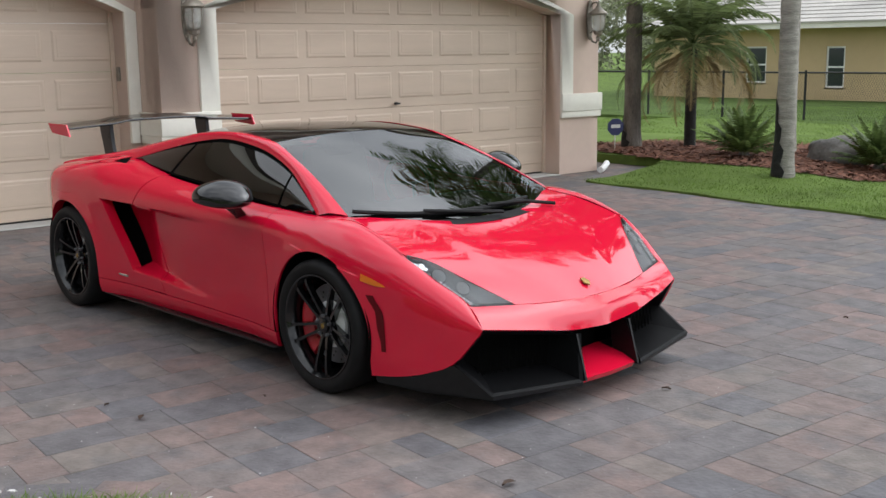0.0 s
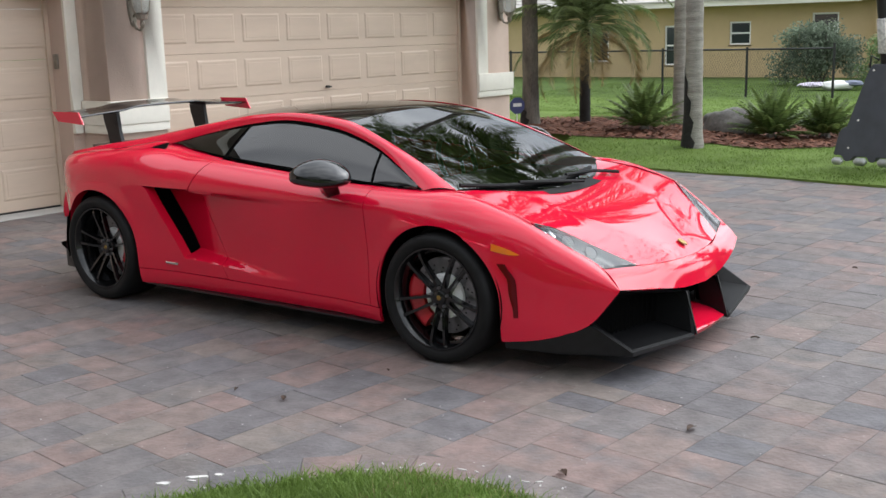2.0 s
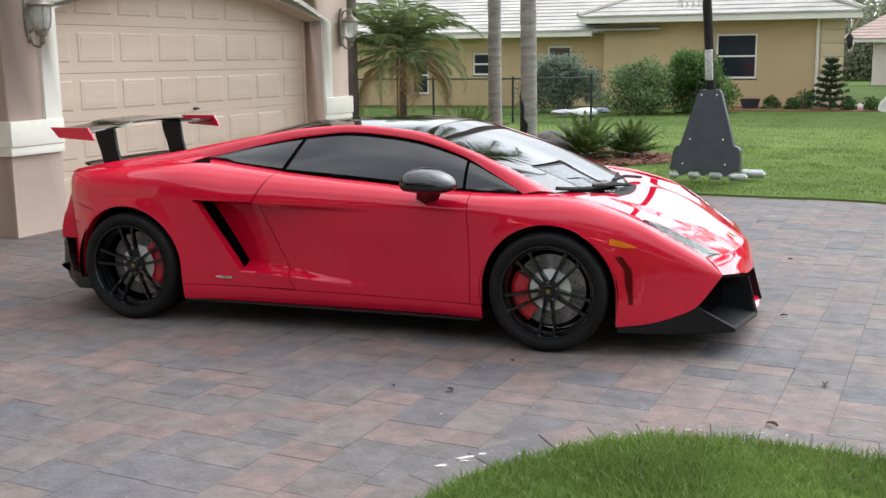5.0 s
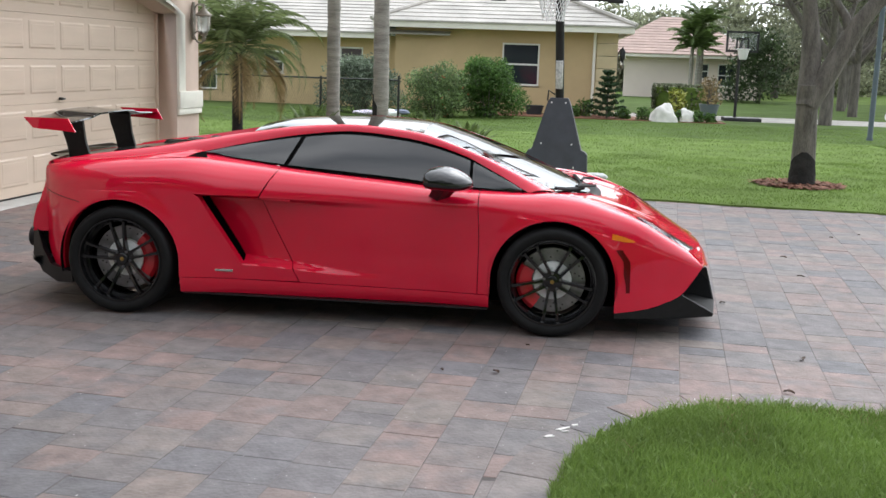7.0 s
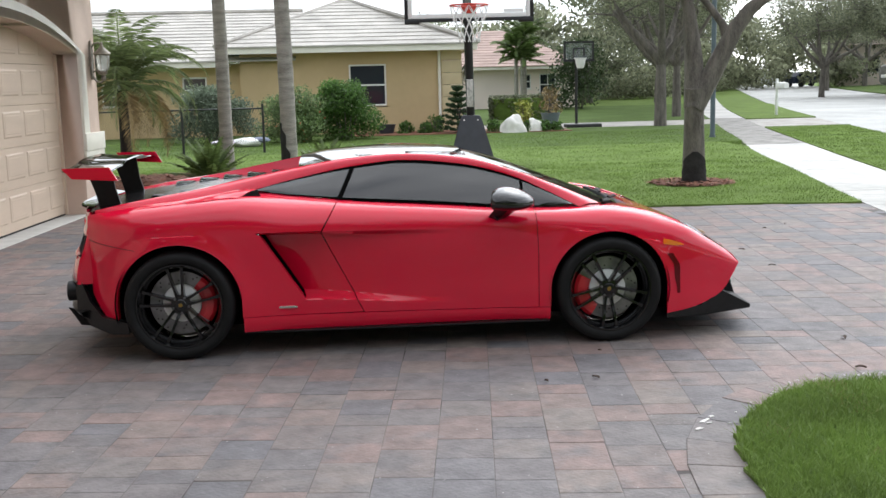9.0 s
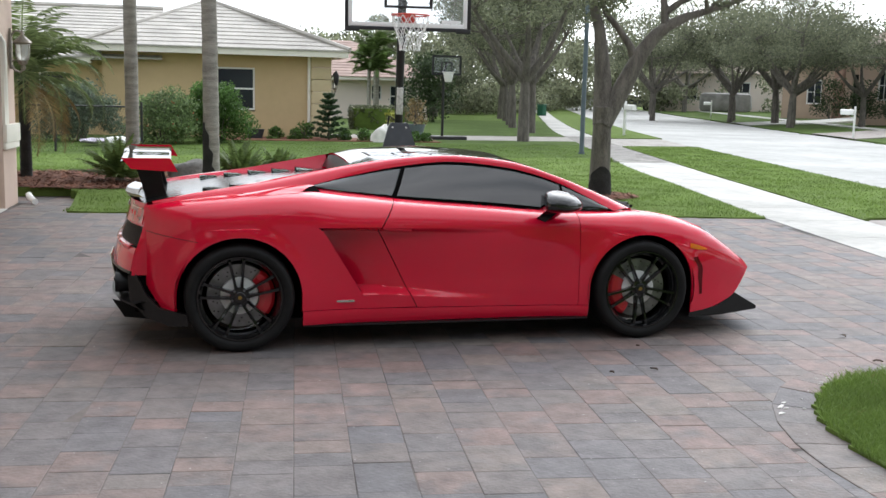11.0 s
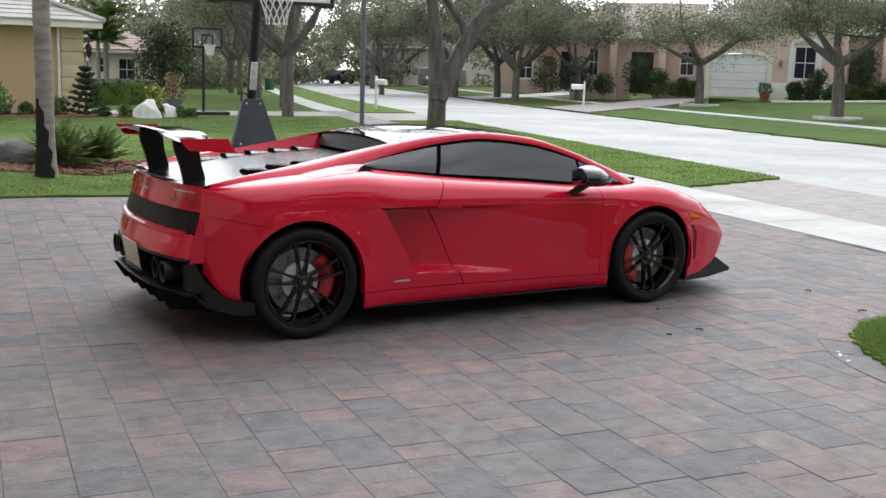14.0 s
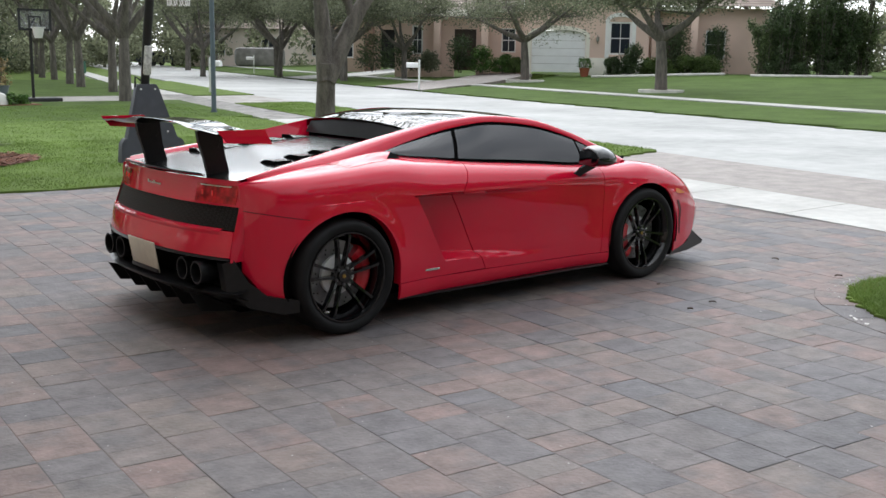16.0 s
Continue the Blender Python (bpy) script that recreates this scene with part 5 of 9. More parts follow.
# front intakes: black frames with a sunk honeycomb
MOUTH = [(2.140, 0.697, 0.419), (2.022, 0.752, 0.255), (2.215, 0.722, 0.150), (2.292, 0.215, 0.118), (2.236, 0.165, 0.322)]
BACK = [(2.06, 0.62, 0.37), (1.97, 0.66, 0.26), (2.03, 0.60, 0.19), (2.10, 0.25, 0.17), (2.10, 0.22, 0.32)]
for s in (-1, 1):
    b = bmesh.new()
    o_ = [b.verts.new((x, s * y, z)) for x, y, z in MOUTH]
    i_ = [b.verts.new((lerp(x, 2.15, 0.06) - 0.004, s * lerp(y, 0.42, 0.06), lerp(z, 0.27, 0.08))) for x, y, z in MOUTH]
    k_ = [b.verts.new((x, s * y, z)) for x, y, z in BACK]
    for k in range(5):
        n = (k + 1) % 5
        b.faces.new((o_[k], o_[n], i_[n], i_[k]))
        b.faces.new((i_[k], i_[n], k_[n], k_[k]))
    frame_ob = part("intake_frame", b, M_INTAKE, car, "black front intake with a sharp carbon edge", angle=10)
    b = bmesh.new()
    b.faces.new([b.verts.new((x + 0.004, s * y, z)) for x, y, z in BACK])
    part("grille_back", b, M_LINER, frame_ob, "dark opening behind the mesh")
    b = bmesh.new()
    for k in range(13):
        y = 0.2 + k * 0.034
        xx = lerp(2.11, 2.05, k / 12)
        tube(b, [(xx, s * y, 0.18), (xx - 0.01, s * (y + 0.03), 0.36)], 0.0022, 4)
        tube(b, [(xx, s * (y + 0.03), 0.18), (xx - 0.01, s * y, 0.36)], 0.003, 4)
    part("grille_mesh", b, M_LINER, frame_ob)["kind"] = "stuff"
    # outer fin and floor of the splitter
    b = bmesh.new()
    vs = [b.verts.new((x, s * y, z)) for x, y, z in ((2.022, 0.753, 0.253), (1.86, 0.83, 0.186), (1.64, 0.868, 0.150), (1.64, 0.86, 0.120), (1.90, 0.81, 0.118), (2.212, 0.712, 0.130), (2.216, 0.712, 0.150))]
    b.faces.new(vs)
    fl = [b.verts.new((x, s * y, z)) for x, y, z in ((1.64, 0.86, 0.120), (1.90, 0.81, 0.118), (2.212, 0.712, 0.130), (2.288, 0.216, 0.102), (2.20, 0.19, 0.11), (2.10, 0.0, 0.12), (1.64, 0.0, 0.12))]
    b.faces.new(fl)
    ed = [b.verts.new((x, s * y, z)) for x, y, z in ((2.212, 0.712, 0.130), (2.216, 0.712, 0.151), (2.294, 0.215, 0.117), (2.288, 0.216, 0.102))]
    b.faces.new(ed)
    part("splitter", b, M_SATIN, car, "black front splitter", angle=10)
    # inner fin
    b = bmesh.new()
    prism(b, [(2.236, 0.322), (2.294, 0.118), (2.16, 0.105), (2.12, 0.33)], -0.006, 0.006, Matrix(((1, 0, 0, 0), (0, 0, 1, s * 0.192), (0, 1, 0, 0), (0, 0, 0, 1))))
    part("intake_fin", b, M_SATIN, car, angle=10)
b = bmesh.new()
for (x0, z0), (x1, z1) in (((2.262, 0.098), (2.278, 0.124)), ((2.278, 0.124), (2.21, 0.152)), ((2.21, 0.152), (2.06, 0.18))):
    vs = [b.verts.new(p) for p in ((x0, -0.186, z0), (x0 + 0.012, 0, z0), (x0, 0.186, z0), (x1, 0.186, z1), (x1 + 0.012, 0, z1), (x1, -0.186, z1))]
    b.faces.new((vs[0], vs[1], vs[4], vs[5]))
    b.faces.new((vs[1], vs[2], vs[3], vs[4]))
bmesh.ops.remove_doubles(b, verts=b.verts, dist=0.0005)
part("front_lip", b, M_RED, car)
b = bmesh.new()
box(b, 2.02, 2.04, -0.17, 0.17, 0.16, 0.36)
part("nose_grille", b, M_LINER, car, "dark opening under the nose")

# ---- tail
def tail_x(y, z):
    return -1.745 - 0.155 * (1 - min(1, abs(y) / 0.80) ** 2.6) - 0.105 * sstep((0.86 - z) / 0.42)


def tail_half(z):
    return curve1([(0.40, 0.74), (0.5, 0.745), (0.62, 0.735), (0.74, 0.72), (0.86, 0.70)])(z)


def tail_band(name, z0, z1, out, material, label="", y0=-1.0, y1=1.0, n=33, thick=0.012, rows_n=7, parent=None):
    rows = []
    for z in np.linspace(z0, z1, rows_n):
        w = tail_half(z)
        r = []
        for k in range(n):
            y = lerp(max(-w, y0), min(w, y1), k / (n - 1))
            r.append((tail_x(y, z) - out, y, z))
        rows.append(r)
    return sheet(name, rows, material, parent or car, label, thick=thick)[0]


tail_band("tail_panel", 0.724, 0.858, 0.0, M_RED)
tail_band("tail_mesh", 0.604, 0.722, -0.014, M_MESH, "black honeycomb tail grille", rows_n=3)
b = bmesh.new()
for i in range(56):
    y = -0.70 + 1.40 * i / 55
    for j in range(5):
        z = 0.615 + 0.024 * j + (0.012 if i % 2 else 0)
        x = tail_x(y, z) + 0.006
        vs = [b.verts.new((x, y + 0.013 * math.cos(a), z + 0.012 * math.sin(a))) for a in (0.5236, 1.5708, 2.618, 3.6652, 4.7124, 5.7596)]
        ws = [b.verts.new((x, y + 0.009 * math.cos(a), z + 0.008 * math.sin(a))) for a in (0.5236, 1.5708, 2.618, 3.6652, 4.7124, 5.7596)]
        for k in range(6):
            b.faces.new((vs[k], vs[(k + 1) % 6], ws[(k + 1) % 6], ws[k]))
hx = part("honeycomb", b, M_SATIN, car, "black honeycomb cells", smooth=False)
hx["kind"] = "stuff"
tail_band("rear_bumper", 0.466, 0.602, 0.006, M_RED)
rows = []
for z, o in ((0.610, -0.012), (0.606, 0.008), (0.598, 0.013), (0.588, 0.011), (0.578, 0.005)):
    rows.append([(tail_x(y, z) - o, y, z) for y in np.linspace(-0.66, 0.66, 31)])
sheet("bumper_ledge", rows, M_RED, car)
# corner skins between tail and rear wing
M_REFLECT = mat("bright_red_reflector", (0.95, 0.03, 0.03), 0.12, coat=1.0)
for s in (-1, 1):
    b = bmesh.new()
    vs = []
    for z in np.linspace(0.44, 0.858, 10):
        w = tail_half(z)
        xw = -1.79
        r = []
        for k in range(6):
            g = k / 5
            a = Vector((tail_x(w, z), w))
            c = Vector((xw, side_y(xw, z, False)))
            r.append(b.verts.new((lerp(a.x, c.x, g), s * lerp(a.y, c.y, g), z)))
        vs.append(r)
    for p, q in zip(vs, vs[1:]):
        for k in range(5):
            b.faces.new((p[k], p[k + 1], q[k + 1], q[k]))
    part("tail_corner", b, M_RED, car)
    lamp_ = tail_band("tail_lamp", 0.736, 0.832, 0.004, M_TAIL, "dark red tail lamp", *((-0.70, -0.41) if s < 0 else (0.41, 0.70)), n=13)
    tail_band("lamp_strip", 0.822, 0.826, 0.006, M_CHROME, "pale strip in the tail lamp", *((-0.66, -0.44) if s < 0 else (0.44, 0.66)), n=9, thick=0.004, rows_n=2, parent=lamp_)
    for yy in (0.46, 0.535):
        b = bmesh.new()
        boxm(b, pose(tail_x(yy, 0.785) - 0.005, s * yy, 0.785, 0, 0, -s * 12), 0.006, 0.016, 0.03, 0.003)
        part("reflector", b, M_REFLECT, lamp_, "bright red reflector")
# lip on the tail's upper edge
rows = []
for o, dz in ((-0.05, 0.006), (0.01, 0.016), (0.028, 0.022), (0.024, 0.012), (0.0, 0.0)):
    rows.append([(tail_x(y, 0.86) - o, y, 0.864 + dz) for y in np.linspace(-0.47, 0.47, 21)])
sheet("tail_lip", rows, M_GLOSS, car, "gloss black lip along the tail's edge", thick=0.003)
b = bmesh.new()
for k in range(7):
    box(b, -0.06, -0.05, 0.0, 0.014, 0.0, 0.018 if k in (0, 3) else 0.011, 0.001, Matrix.Translation((tail_x(0.06, 0.79) + 0.049, 0.10 - k * 0.024, 0.782)))
part("script_mark", b, M_CHROME, car, "small silver script strip")["kind"] = "stuff"

# rear diffuser with fins, exhausts and plate
rows = []
for z, o in ((0.468, 0.0), (0.452, 0.012), (0.445, 0.0), (0.43, -0.06)):
    rows.append([(tail_x(y, z) - o, y, z) for y in np.linspace(-0.74, 0.74, 31)])
sheet("diffuser_brow", rows, M_SATIN, car, "satin black trim under the bumper")
b = bmesh.new()
box(b, -1.86, -1.74, -0.72, 0.72, 0.22, 0.455)
part("diffuser_box", b, M_LINER, car, "black recess round the exhausts")
b = bmesh.new()
vs = []
for x, z in ((-1.60, 0.155), (-1.86, 0.185), (-2.005, 0.262), (-2.02, 0.280), (-1.98, 0.292), (-1.80, 0.30)):
    vs.append([b.verts.new((x + (0.16 * (abs(y) / 0.8) ** 3 if x < -1.7 else 0), y, z)) for y in np.linspace(-0.80, 0.80, 21)])
for p, q in zip(vs, vs[1:]):
    for k in range(20):
        b.faces.new((p[k], p[k + 1], q[k + 1], q[k]))
part("diffuser", b, M_SATIN, car, "satin black rear diffuser")
for y in (-0.52, -0.30, -0.10, 0.10, 0.30, 0.52):
    b = bmesh.new()
    prism(b, [(-1.66, 0.165), (-1.72, 0.125), (-1.93, 0.150), (-2.0, 0.262)], y - 0.006, y + 0.006, Matrix(((1, 0, 0, 0), (0, 0, 1, 0), (0, 1, 0, 0), (0, 0, 0, 1))))
    part("diffuser_fin", b, M_MATTE, car)
for s in (-1, 1):
    # side ends of the diffuser, wrapping to the wheel
    b = bmesh.new()
    vs = [b.verts.new((x, s * y, z)) for x, y, z in ((-1.565, 0.915, 0.232), (-1.72, 0.86, 0.262), (-1.80, 0.79, 0.34), (-1.855, 0.74, 0.455), (-1.90, 0.70, 0.43), (-1.89, 0.73, 0.29), (-1.80, 0.80, 0.20), (-1.66, 0.90, 0.165), (-1.56, 0.91, 0.165))]
    b.faces.new(vs)
    r = bmesh.ops.extrude_face_region(b, geom=b.faces[:])
    for v in r["geom"]:
        if isinstance(v, bmesh.types.BMVert):
            v.co.y -= s * 0.06
    part("diffuser_end", b, M_SATIN, car, angle=15)
    for y in (0.395, 0.555):
        b = bmesh.new()
        lathe(b, [(0.046, -0.16), (0.058, -0.08), (0.062, 0.0), (0.062, 0.012), (0.054, 0.012), (0.05, -0.01), (0.046, -0.12), (0.002, -0.125)], 20, Matrix.Translation((-1.965, s * y, 0.372)) @ Matrix.Rotation(radians(-90), 4, "Y"))
        part("exhaust_pipe", b, M_SATIN, car, "black round exhaust tip")
b = bmesh.new()
boxm(b, Matrix.Translation((-2.01, 0.0, 0.395)) @ Matrix.Rotation(radians(-10), 4, "Y"), 0.008, 0.33, 0.175, 0.003)
plate = part("number_plate", b, mat("plate_cream", (0.62, 0.59, 0.48), 0.4, vary=0.06, scale=20), car, "plain cream number plate")
b = bmesh.new()
boxm(b, Matrix.Translation((-2.003, 0.0, 0.318)) @ Matrix.Rotation(radians(-10), 4, "Y"), 0.010, 0.33, 0.022, 0.003)
part("plate_strip", b, M_SATIN, plate, "grey lower strip of the plate")

# engine deck between the buttresses, with louvres
def deck_z(x):
    return curve1([(-1.80, 0.848), (-1.6, 0.884), (-1.31, 0.924), (-1.14, 0.942), (-0.9, 0.962), (-0.55, 0.982)])(x)


def deck_half(x):
    p = path3([(-0.55, 0.535, 1.083), (-0.90, 0.557, 1.020), (-1.14, 0.575, 0.975), (-1.31, 0.595, 0.946), (-1.58, 0.645, 0.900), (-1.76, 0.69, 0.862)], [0.55, 0.90, 1.14, 1.31, 1.58, 1.76])(-x)
    return p.y, p.z


rows = []
for x in np.linspace(-0.57, -1.79, 25):
    y, z = deck_half(max(x, -1.76))
    zi = min(deck_z(x), z - 0.002)
    rows.append([(x, y, z), (x, y - 0.012, lerp(z, zi, 0.5)), (x, y - 0.03, zi - 0.004)])
sheet("buttress_wall", rows, M_RED, car, both=True, thick=0.0)
rows = []
for x in np.linspace(-0.50, -1.80, 27):
    y, z = deck_half(max(min(x, -0.55), -1.76))
    zi = min(deck_z(x), z - 0.002)
    y -= 0.03
    rows.append([(x - 0.09 * (1 - g * g) * sstep((-x - 1.5) / 0.3), y * g, zi + 0.005 * (1 - g * g)) for g in np.linspace(-1, 1, 17)])
sheet("engine_cover", rows, M_DECK, car, "gloss black engine cover with louvres")
for k in range(5):
    # pairs of raised louvres: a flush front edge, a dark mouth towards the tail and the side
    x = -0.80 - 0.165 * k
    yo = deck_half(x)[0] - 0.07 - 0.012 * k
    for s in (-1, 1):
        tops, lows = [], []
        for px, lift in ((x + 0.115, 0.002), (x, 0.006)):
            tops.append([(px, s * yy, deck_z(px) + 0.005 * (1 - (yy / yo) ** 2) + lift * (1 + 3.0 * sstep((yy - yo + 0.15) / 0.06))) for yy in np.linspace(yo - 0.15, yo, 11)])
            lows.append([(px, s * yy, deck_z(px) + 0.005 * (1 - (yy / yo) ** 2) - 0.004) for yy in np.linspace(yo - 0.15, yo, 11)])
        b = bmesh.new()
        vs = [[b.verts.new(p) for p in r] for r in tops]
        for j in range(10):
            b.faces.new((vs[0][j], vs[0][j + 1], vs[1][j + 1], vs[1][j]))
        bmesh.ops.solidify(b, geom=b.faces[:], thickness=0.003)
        lv = part("louvre", b, M_DECK, car, "gloss black engine cover louvre")
        b = bmesh.new()
        vt, vl = [b.verts.new(p) for p in tops[1]], [b.verts.new(p) for p in lows[1]]
        for j in range(10):
            b.faces.new((vt[j], vt[j + 1], vl[j + 1], vl[j]))
        for j in (0, 10):
            b.faces.new([b.verts.new(p) for p in (tops[0][j], tops[1][j], lows[1][j], lows[0][j])])
        part("louvre_vent", b, M_LINER, lv, "black vent under the louvre")
b = bmesh.new()
rows = [[(-0.555, y, 1.11 - 0.035 * (abs(y) / 0.52) ** 2), (-0.60, y, 1.0)] for y in np.linspace(-0.5, 0.5, 13)]
sheet("rear_screen", rows, M_SATIN, car, "dark rear window under the roof's edge")

# rear wing on two uprights
rows = []
for k in range(33):
    y = lerp(-0.715, 0.715, k / 32)
    up = 0.016 * (1 - sstep((abs(y) - 0.24) / 0.16)) + 0.026 * (1 - (y / 0.715) ** 2)
    z = 1.085 + up
    prof = [(-1.925, 0.022), (-1.90, 0.010), (-1.84, -0.006), (-1.74, -0.010), (-1.655, 0.002), (-1.645, 0.008), (-1.655, 0.014), (-1.74, 0.014), (-1.84, 0.014), (-1.91, 0.026), (-1.925, 0.022)]
    rows.append([(px, y, z + pz) for px, pz in prof])
wing = sheet("wing", rows, M_GLOSS, car, "black carbon rear wing")[0]
for s in (-1, 1):
    b = bmesh.new()
    prism(b, [(-1.925, 1.125), (-1.650, 1.125), (-1.605, 1.045), (-1.868, 1.062)], -0.005, 0.005, Matrix(((1, 0, 0, 0), (0, 0, 1, s * 0.722), (0, 1, 0, 0), (0, 0, 0, 1))))
    part("end_plate", b, M_RED, wing, "red wing end plate")
    b = bmesh.new()
    prism(b, [(-1.862, 1.100), (-1.715, 1.100), (-1.708, 1.04), (-1.700, 0.97), (-1.672, 0.872), (-1.80, 0.855), (-1.822, 0.95), (-1.852, 1.04)], -0.013, 0.013, Matrix(((1, 0, 0, 0), (0, 0, 1, s * 0.375), (0, 1, 0, 0), (0, 0, 0, 1))))
    up_ = part("upright", b, M_SATIN, car, "black wing upright", angle=15)
    for xx, zz in ((-1.705, 1.05), (-1.715, 1.02)):
        b = bmesh.new()
        tube(b, [(xx - 0.02, s * 0.36, zz), (xx - 0.02, s * 0.392, zz)], 0.008, 8)
        part("bolt", b, M_SATIN, up_)

# mirrors
for s in (-1, 1):
    b = bmesh.new()
    bmesh.ops.create_icosphere(b, subdivisions=4, radius=1.0)
    for v in b.verts:
        x, y, z = (math.copysign(abs(q) ** 0.82, q) for q in v.co)
        slim = 1.0 - 0.30 * max(0.0, x) ** 2
        outer = 1.0 - 0.22 * max(0.0, y)
        v.co = Vector((0.645 + (0.165 * x if x > 0 else max(0.11 * x, -0.078)) - 0.03 * y, s * (0.998 + 0.128 * y * slim), 0.878 + (0.086 if z > 0 else 0.052) * z * slim * outer - 0.014 * max(0.0, x)))
    shell = part("mirror", b, M_GLOSS, car, "gloss black door mirror", angle=60)
    b = bmesh.new()
    boxm(b, Matrix.Translation((0.5655, s * 0.998, 0.887)) @ Matrix.Rotation(radians(s * 4), 4, "Z"), 0.006, 0.17, 0.085, 0.0015)
    part("mirror_glass", b, M_MIRROR, shell, "dark mirror glass")
    b = bmesh.new()
    rings = []
    for f in np.linspace(0, 1, 6):
        x, y, z = lerp(0.605, 0.665, f), lerp(0.868, 0.975, f ** 1.2), lerp(0.768, 0.852, f)
        hw, hh = lerp(0.060, 0.075, f), lerp(0.026, 0.036, f)
        rings.append([b.verts.new((x + dx, s * (y + dy), z + dz)) for dx, dy, dz in ((-hw, 0, -0.006), (0, hh, -0.014), (hw, 0, 0.0), (0, -hh, 0.014))])
    for p, q in zip(rings, rings[1:]):
        for j in range(4):
            b.faces.new((p[j], p[(j + 1) % 4], q[(j + 1) % 4], q[j]))
    b.faces.new(rings[0])
    b.faces.new(rings[-1][::-1])
    part("mirror_stalk", b, M_GLOSS, shell, angle=20)

# wipers
for y0, y1, x0, x1 in ((-0.68, 0.0, 1.285, 1.475), (-0.28, 0.40, 1.425, 1.41)):
    b = bmesh.new()
    pts = [Vector((lerp(x0, x1, f) - 0.012 + 0.03 * math.sin(math.pi * f), lerp(y0, y1, f), 0)) for f in np.linspace(0, 1, 9)]
    for p in pts:
        g = min(1, abs(p.y) / 0.706)
        p.z = ws_c(1.49) + (0.811 - ws_c(1.49)) * g**2.2 + 0.026
    tube(b, pts, 0.011, 6)
    arm = part("wiper", b, M_MATTE, car, "black windscreen wiper")
    b = bmesh.new()
    tube(b, [pts[4] + Vector((0, 0, 0.012)), pts[7] + Vector((0.05, 0, 0.0)), Vector((1.53, y1 + 0.08, 0.775))], 0.010, 6)
    part("wiper_arm", b, M_MATTE, arm)

# seam between bumper and rear wing
for s in (-1, 1):
    b = bmesh.new()
    tube(b, [(x, s * (side_y(x, z, False) - 0.001), z) for x, z in [(lerp(-1.79, -1.50, f), lerp(0.705, 0.655, f)) for f in np.linspace(0, 1, 9)]], 0.0022, 6)
    part("bumper_seam", b, M_MATTE, car, "thin dark panel seam")

# door handles
for s in (-1, 1):
    b = bmesh.new()
    boxm(b, Matrix.Translation((-0.33, s * (side_y(-0.33, 0.722) - 0.001), 0.722)) @ Matrix.Rotation(radians(2), 4, "Y"), 0.17, 0.012, 0.018, 0.005)
    part("door_handle", b, M_RED, doors[0 if s < 0 else 1])

# underbody, wheel wells and cabin
b = bmesh.new()
box(b, -1.74, 1.95, -0.60, 0.60, 0.13, 0.42)
part("underbody", b, M_LINER, car, "black underbody")
b = bmesh.new()
box(b, -0.86, 0.86, -0.73, 0.73, 0.135, 0.60)
part("floor_pan", b, M_LINER, car, "black floor pan")
for cx, cz, r in ((FX, FZ, FR + 0.012), (RX, RZ, RR + 0.012)):
    for s in (-1, 1):
        b = bmesh.new()
        rings = []
        for y in (0.905, 0.60):
            rings.append([b.verts.new((cx + r * math.cos(a), s * y, cz + r * math.sin(a))) for a in np.linspace(-0.25, math.pi + 0.25, 33)])
        for k in range(32):
            b.faces.new((rings[0][k], rings[0][k + 1], rings[1][k + 1], rings[1][k]))
        b.faces.new(rings[1])
        part("wheel_liner", b, M_LINER, car, "black wheel-arch liner")
M_LEATHER = mat("black_leather", (0.02, 0.02, 0.021), 0.55)
for s in (-1, 1):
    b = bmesh.new()
    boxm(b, pose(-0.12, s * 0.36, 0.70, 0, -18), 0.14, 0.44, 0.62, 0.05)
    boxm(b, pose(-0.16, s * 0.36, 1.0, 0, -14), 0.10, 0.24, 0.14, 0.04)
    boxm(b, pose(0.15, s * 0.36, 0.46, 0, 6), 0.5, 0.46, 0.14, 0.05)
    part("seat", b, M_LEATHER, car, "black bucket seat")
b = bmesh.new()
box(b, 0.72, 1.20, -0.66, 0.66, 0.5, 0.77, 0.03)
part("dashboard", b, M_LEATHER, car, "black dashboard")
b = bmesh.new()
pts = [Vector((0.0, 0.17 * math.cos(a), 0.17 * math.sin(a))) for a in np.linspace(0, 2 * math.pi, 25)]
mm = Matrix.Translation((0.52, 0.36, 0.80)) @ Matrix.Rotation(radians(-22), 4, "Y")
tube(b, [mm @ p for p in pts], 0.016, 8, cap=False)
for a in (0.2, 2.94, 4.71):
    tube(b, [mm @ Vector((0.03, 0, 0)), mm @ Vector((0, 0.17 * math.cos(a), 0.17 * math.sin(a)))], 0.012, 6)
part("steering_wheel", b, M_LEATHER, car, "black steering wheel")


# ---- wheels, axis along y, outer face towards -y
def tyre_profile(r, w):
    rr = 0.246
    return [(rr, -w * 0.46), (rr + 0.014, -w * 0.5), ((rr + r) / 2, -w * 0.525), (r - 0.022, -w * 0.51), (r - 0.012, -w * 0.48), (r - 0.002, -w * 0.40), (r, -w * 0.2), (r, w * 0.2), (r - 0.002, w * 0.40), (r - 0.012, w * 0.48), (r - 0.022, w * 0.51), ((rr + r) / 2, w * 0.525), (rr + 0.014, w * 0.5), (rr, w * 0.46)]


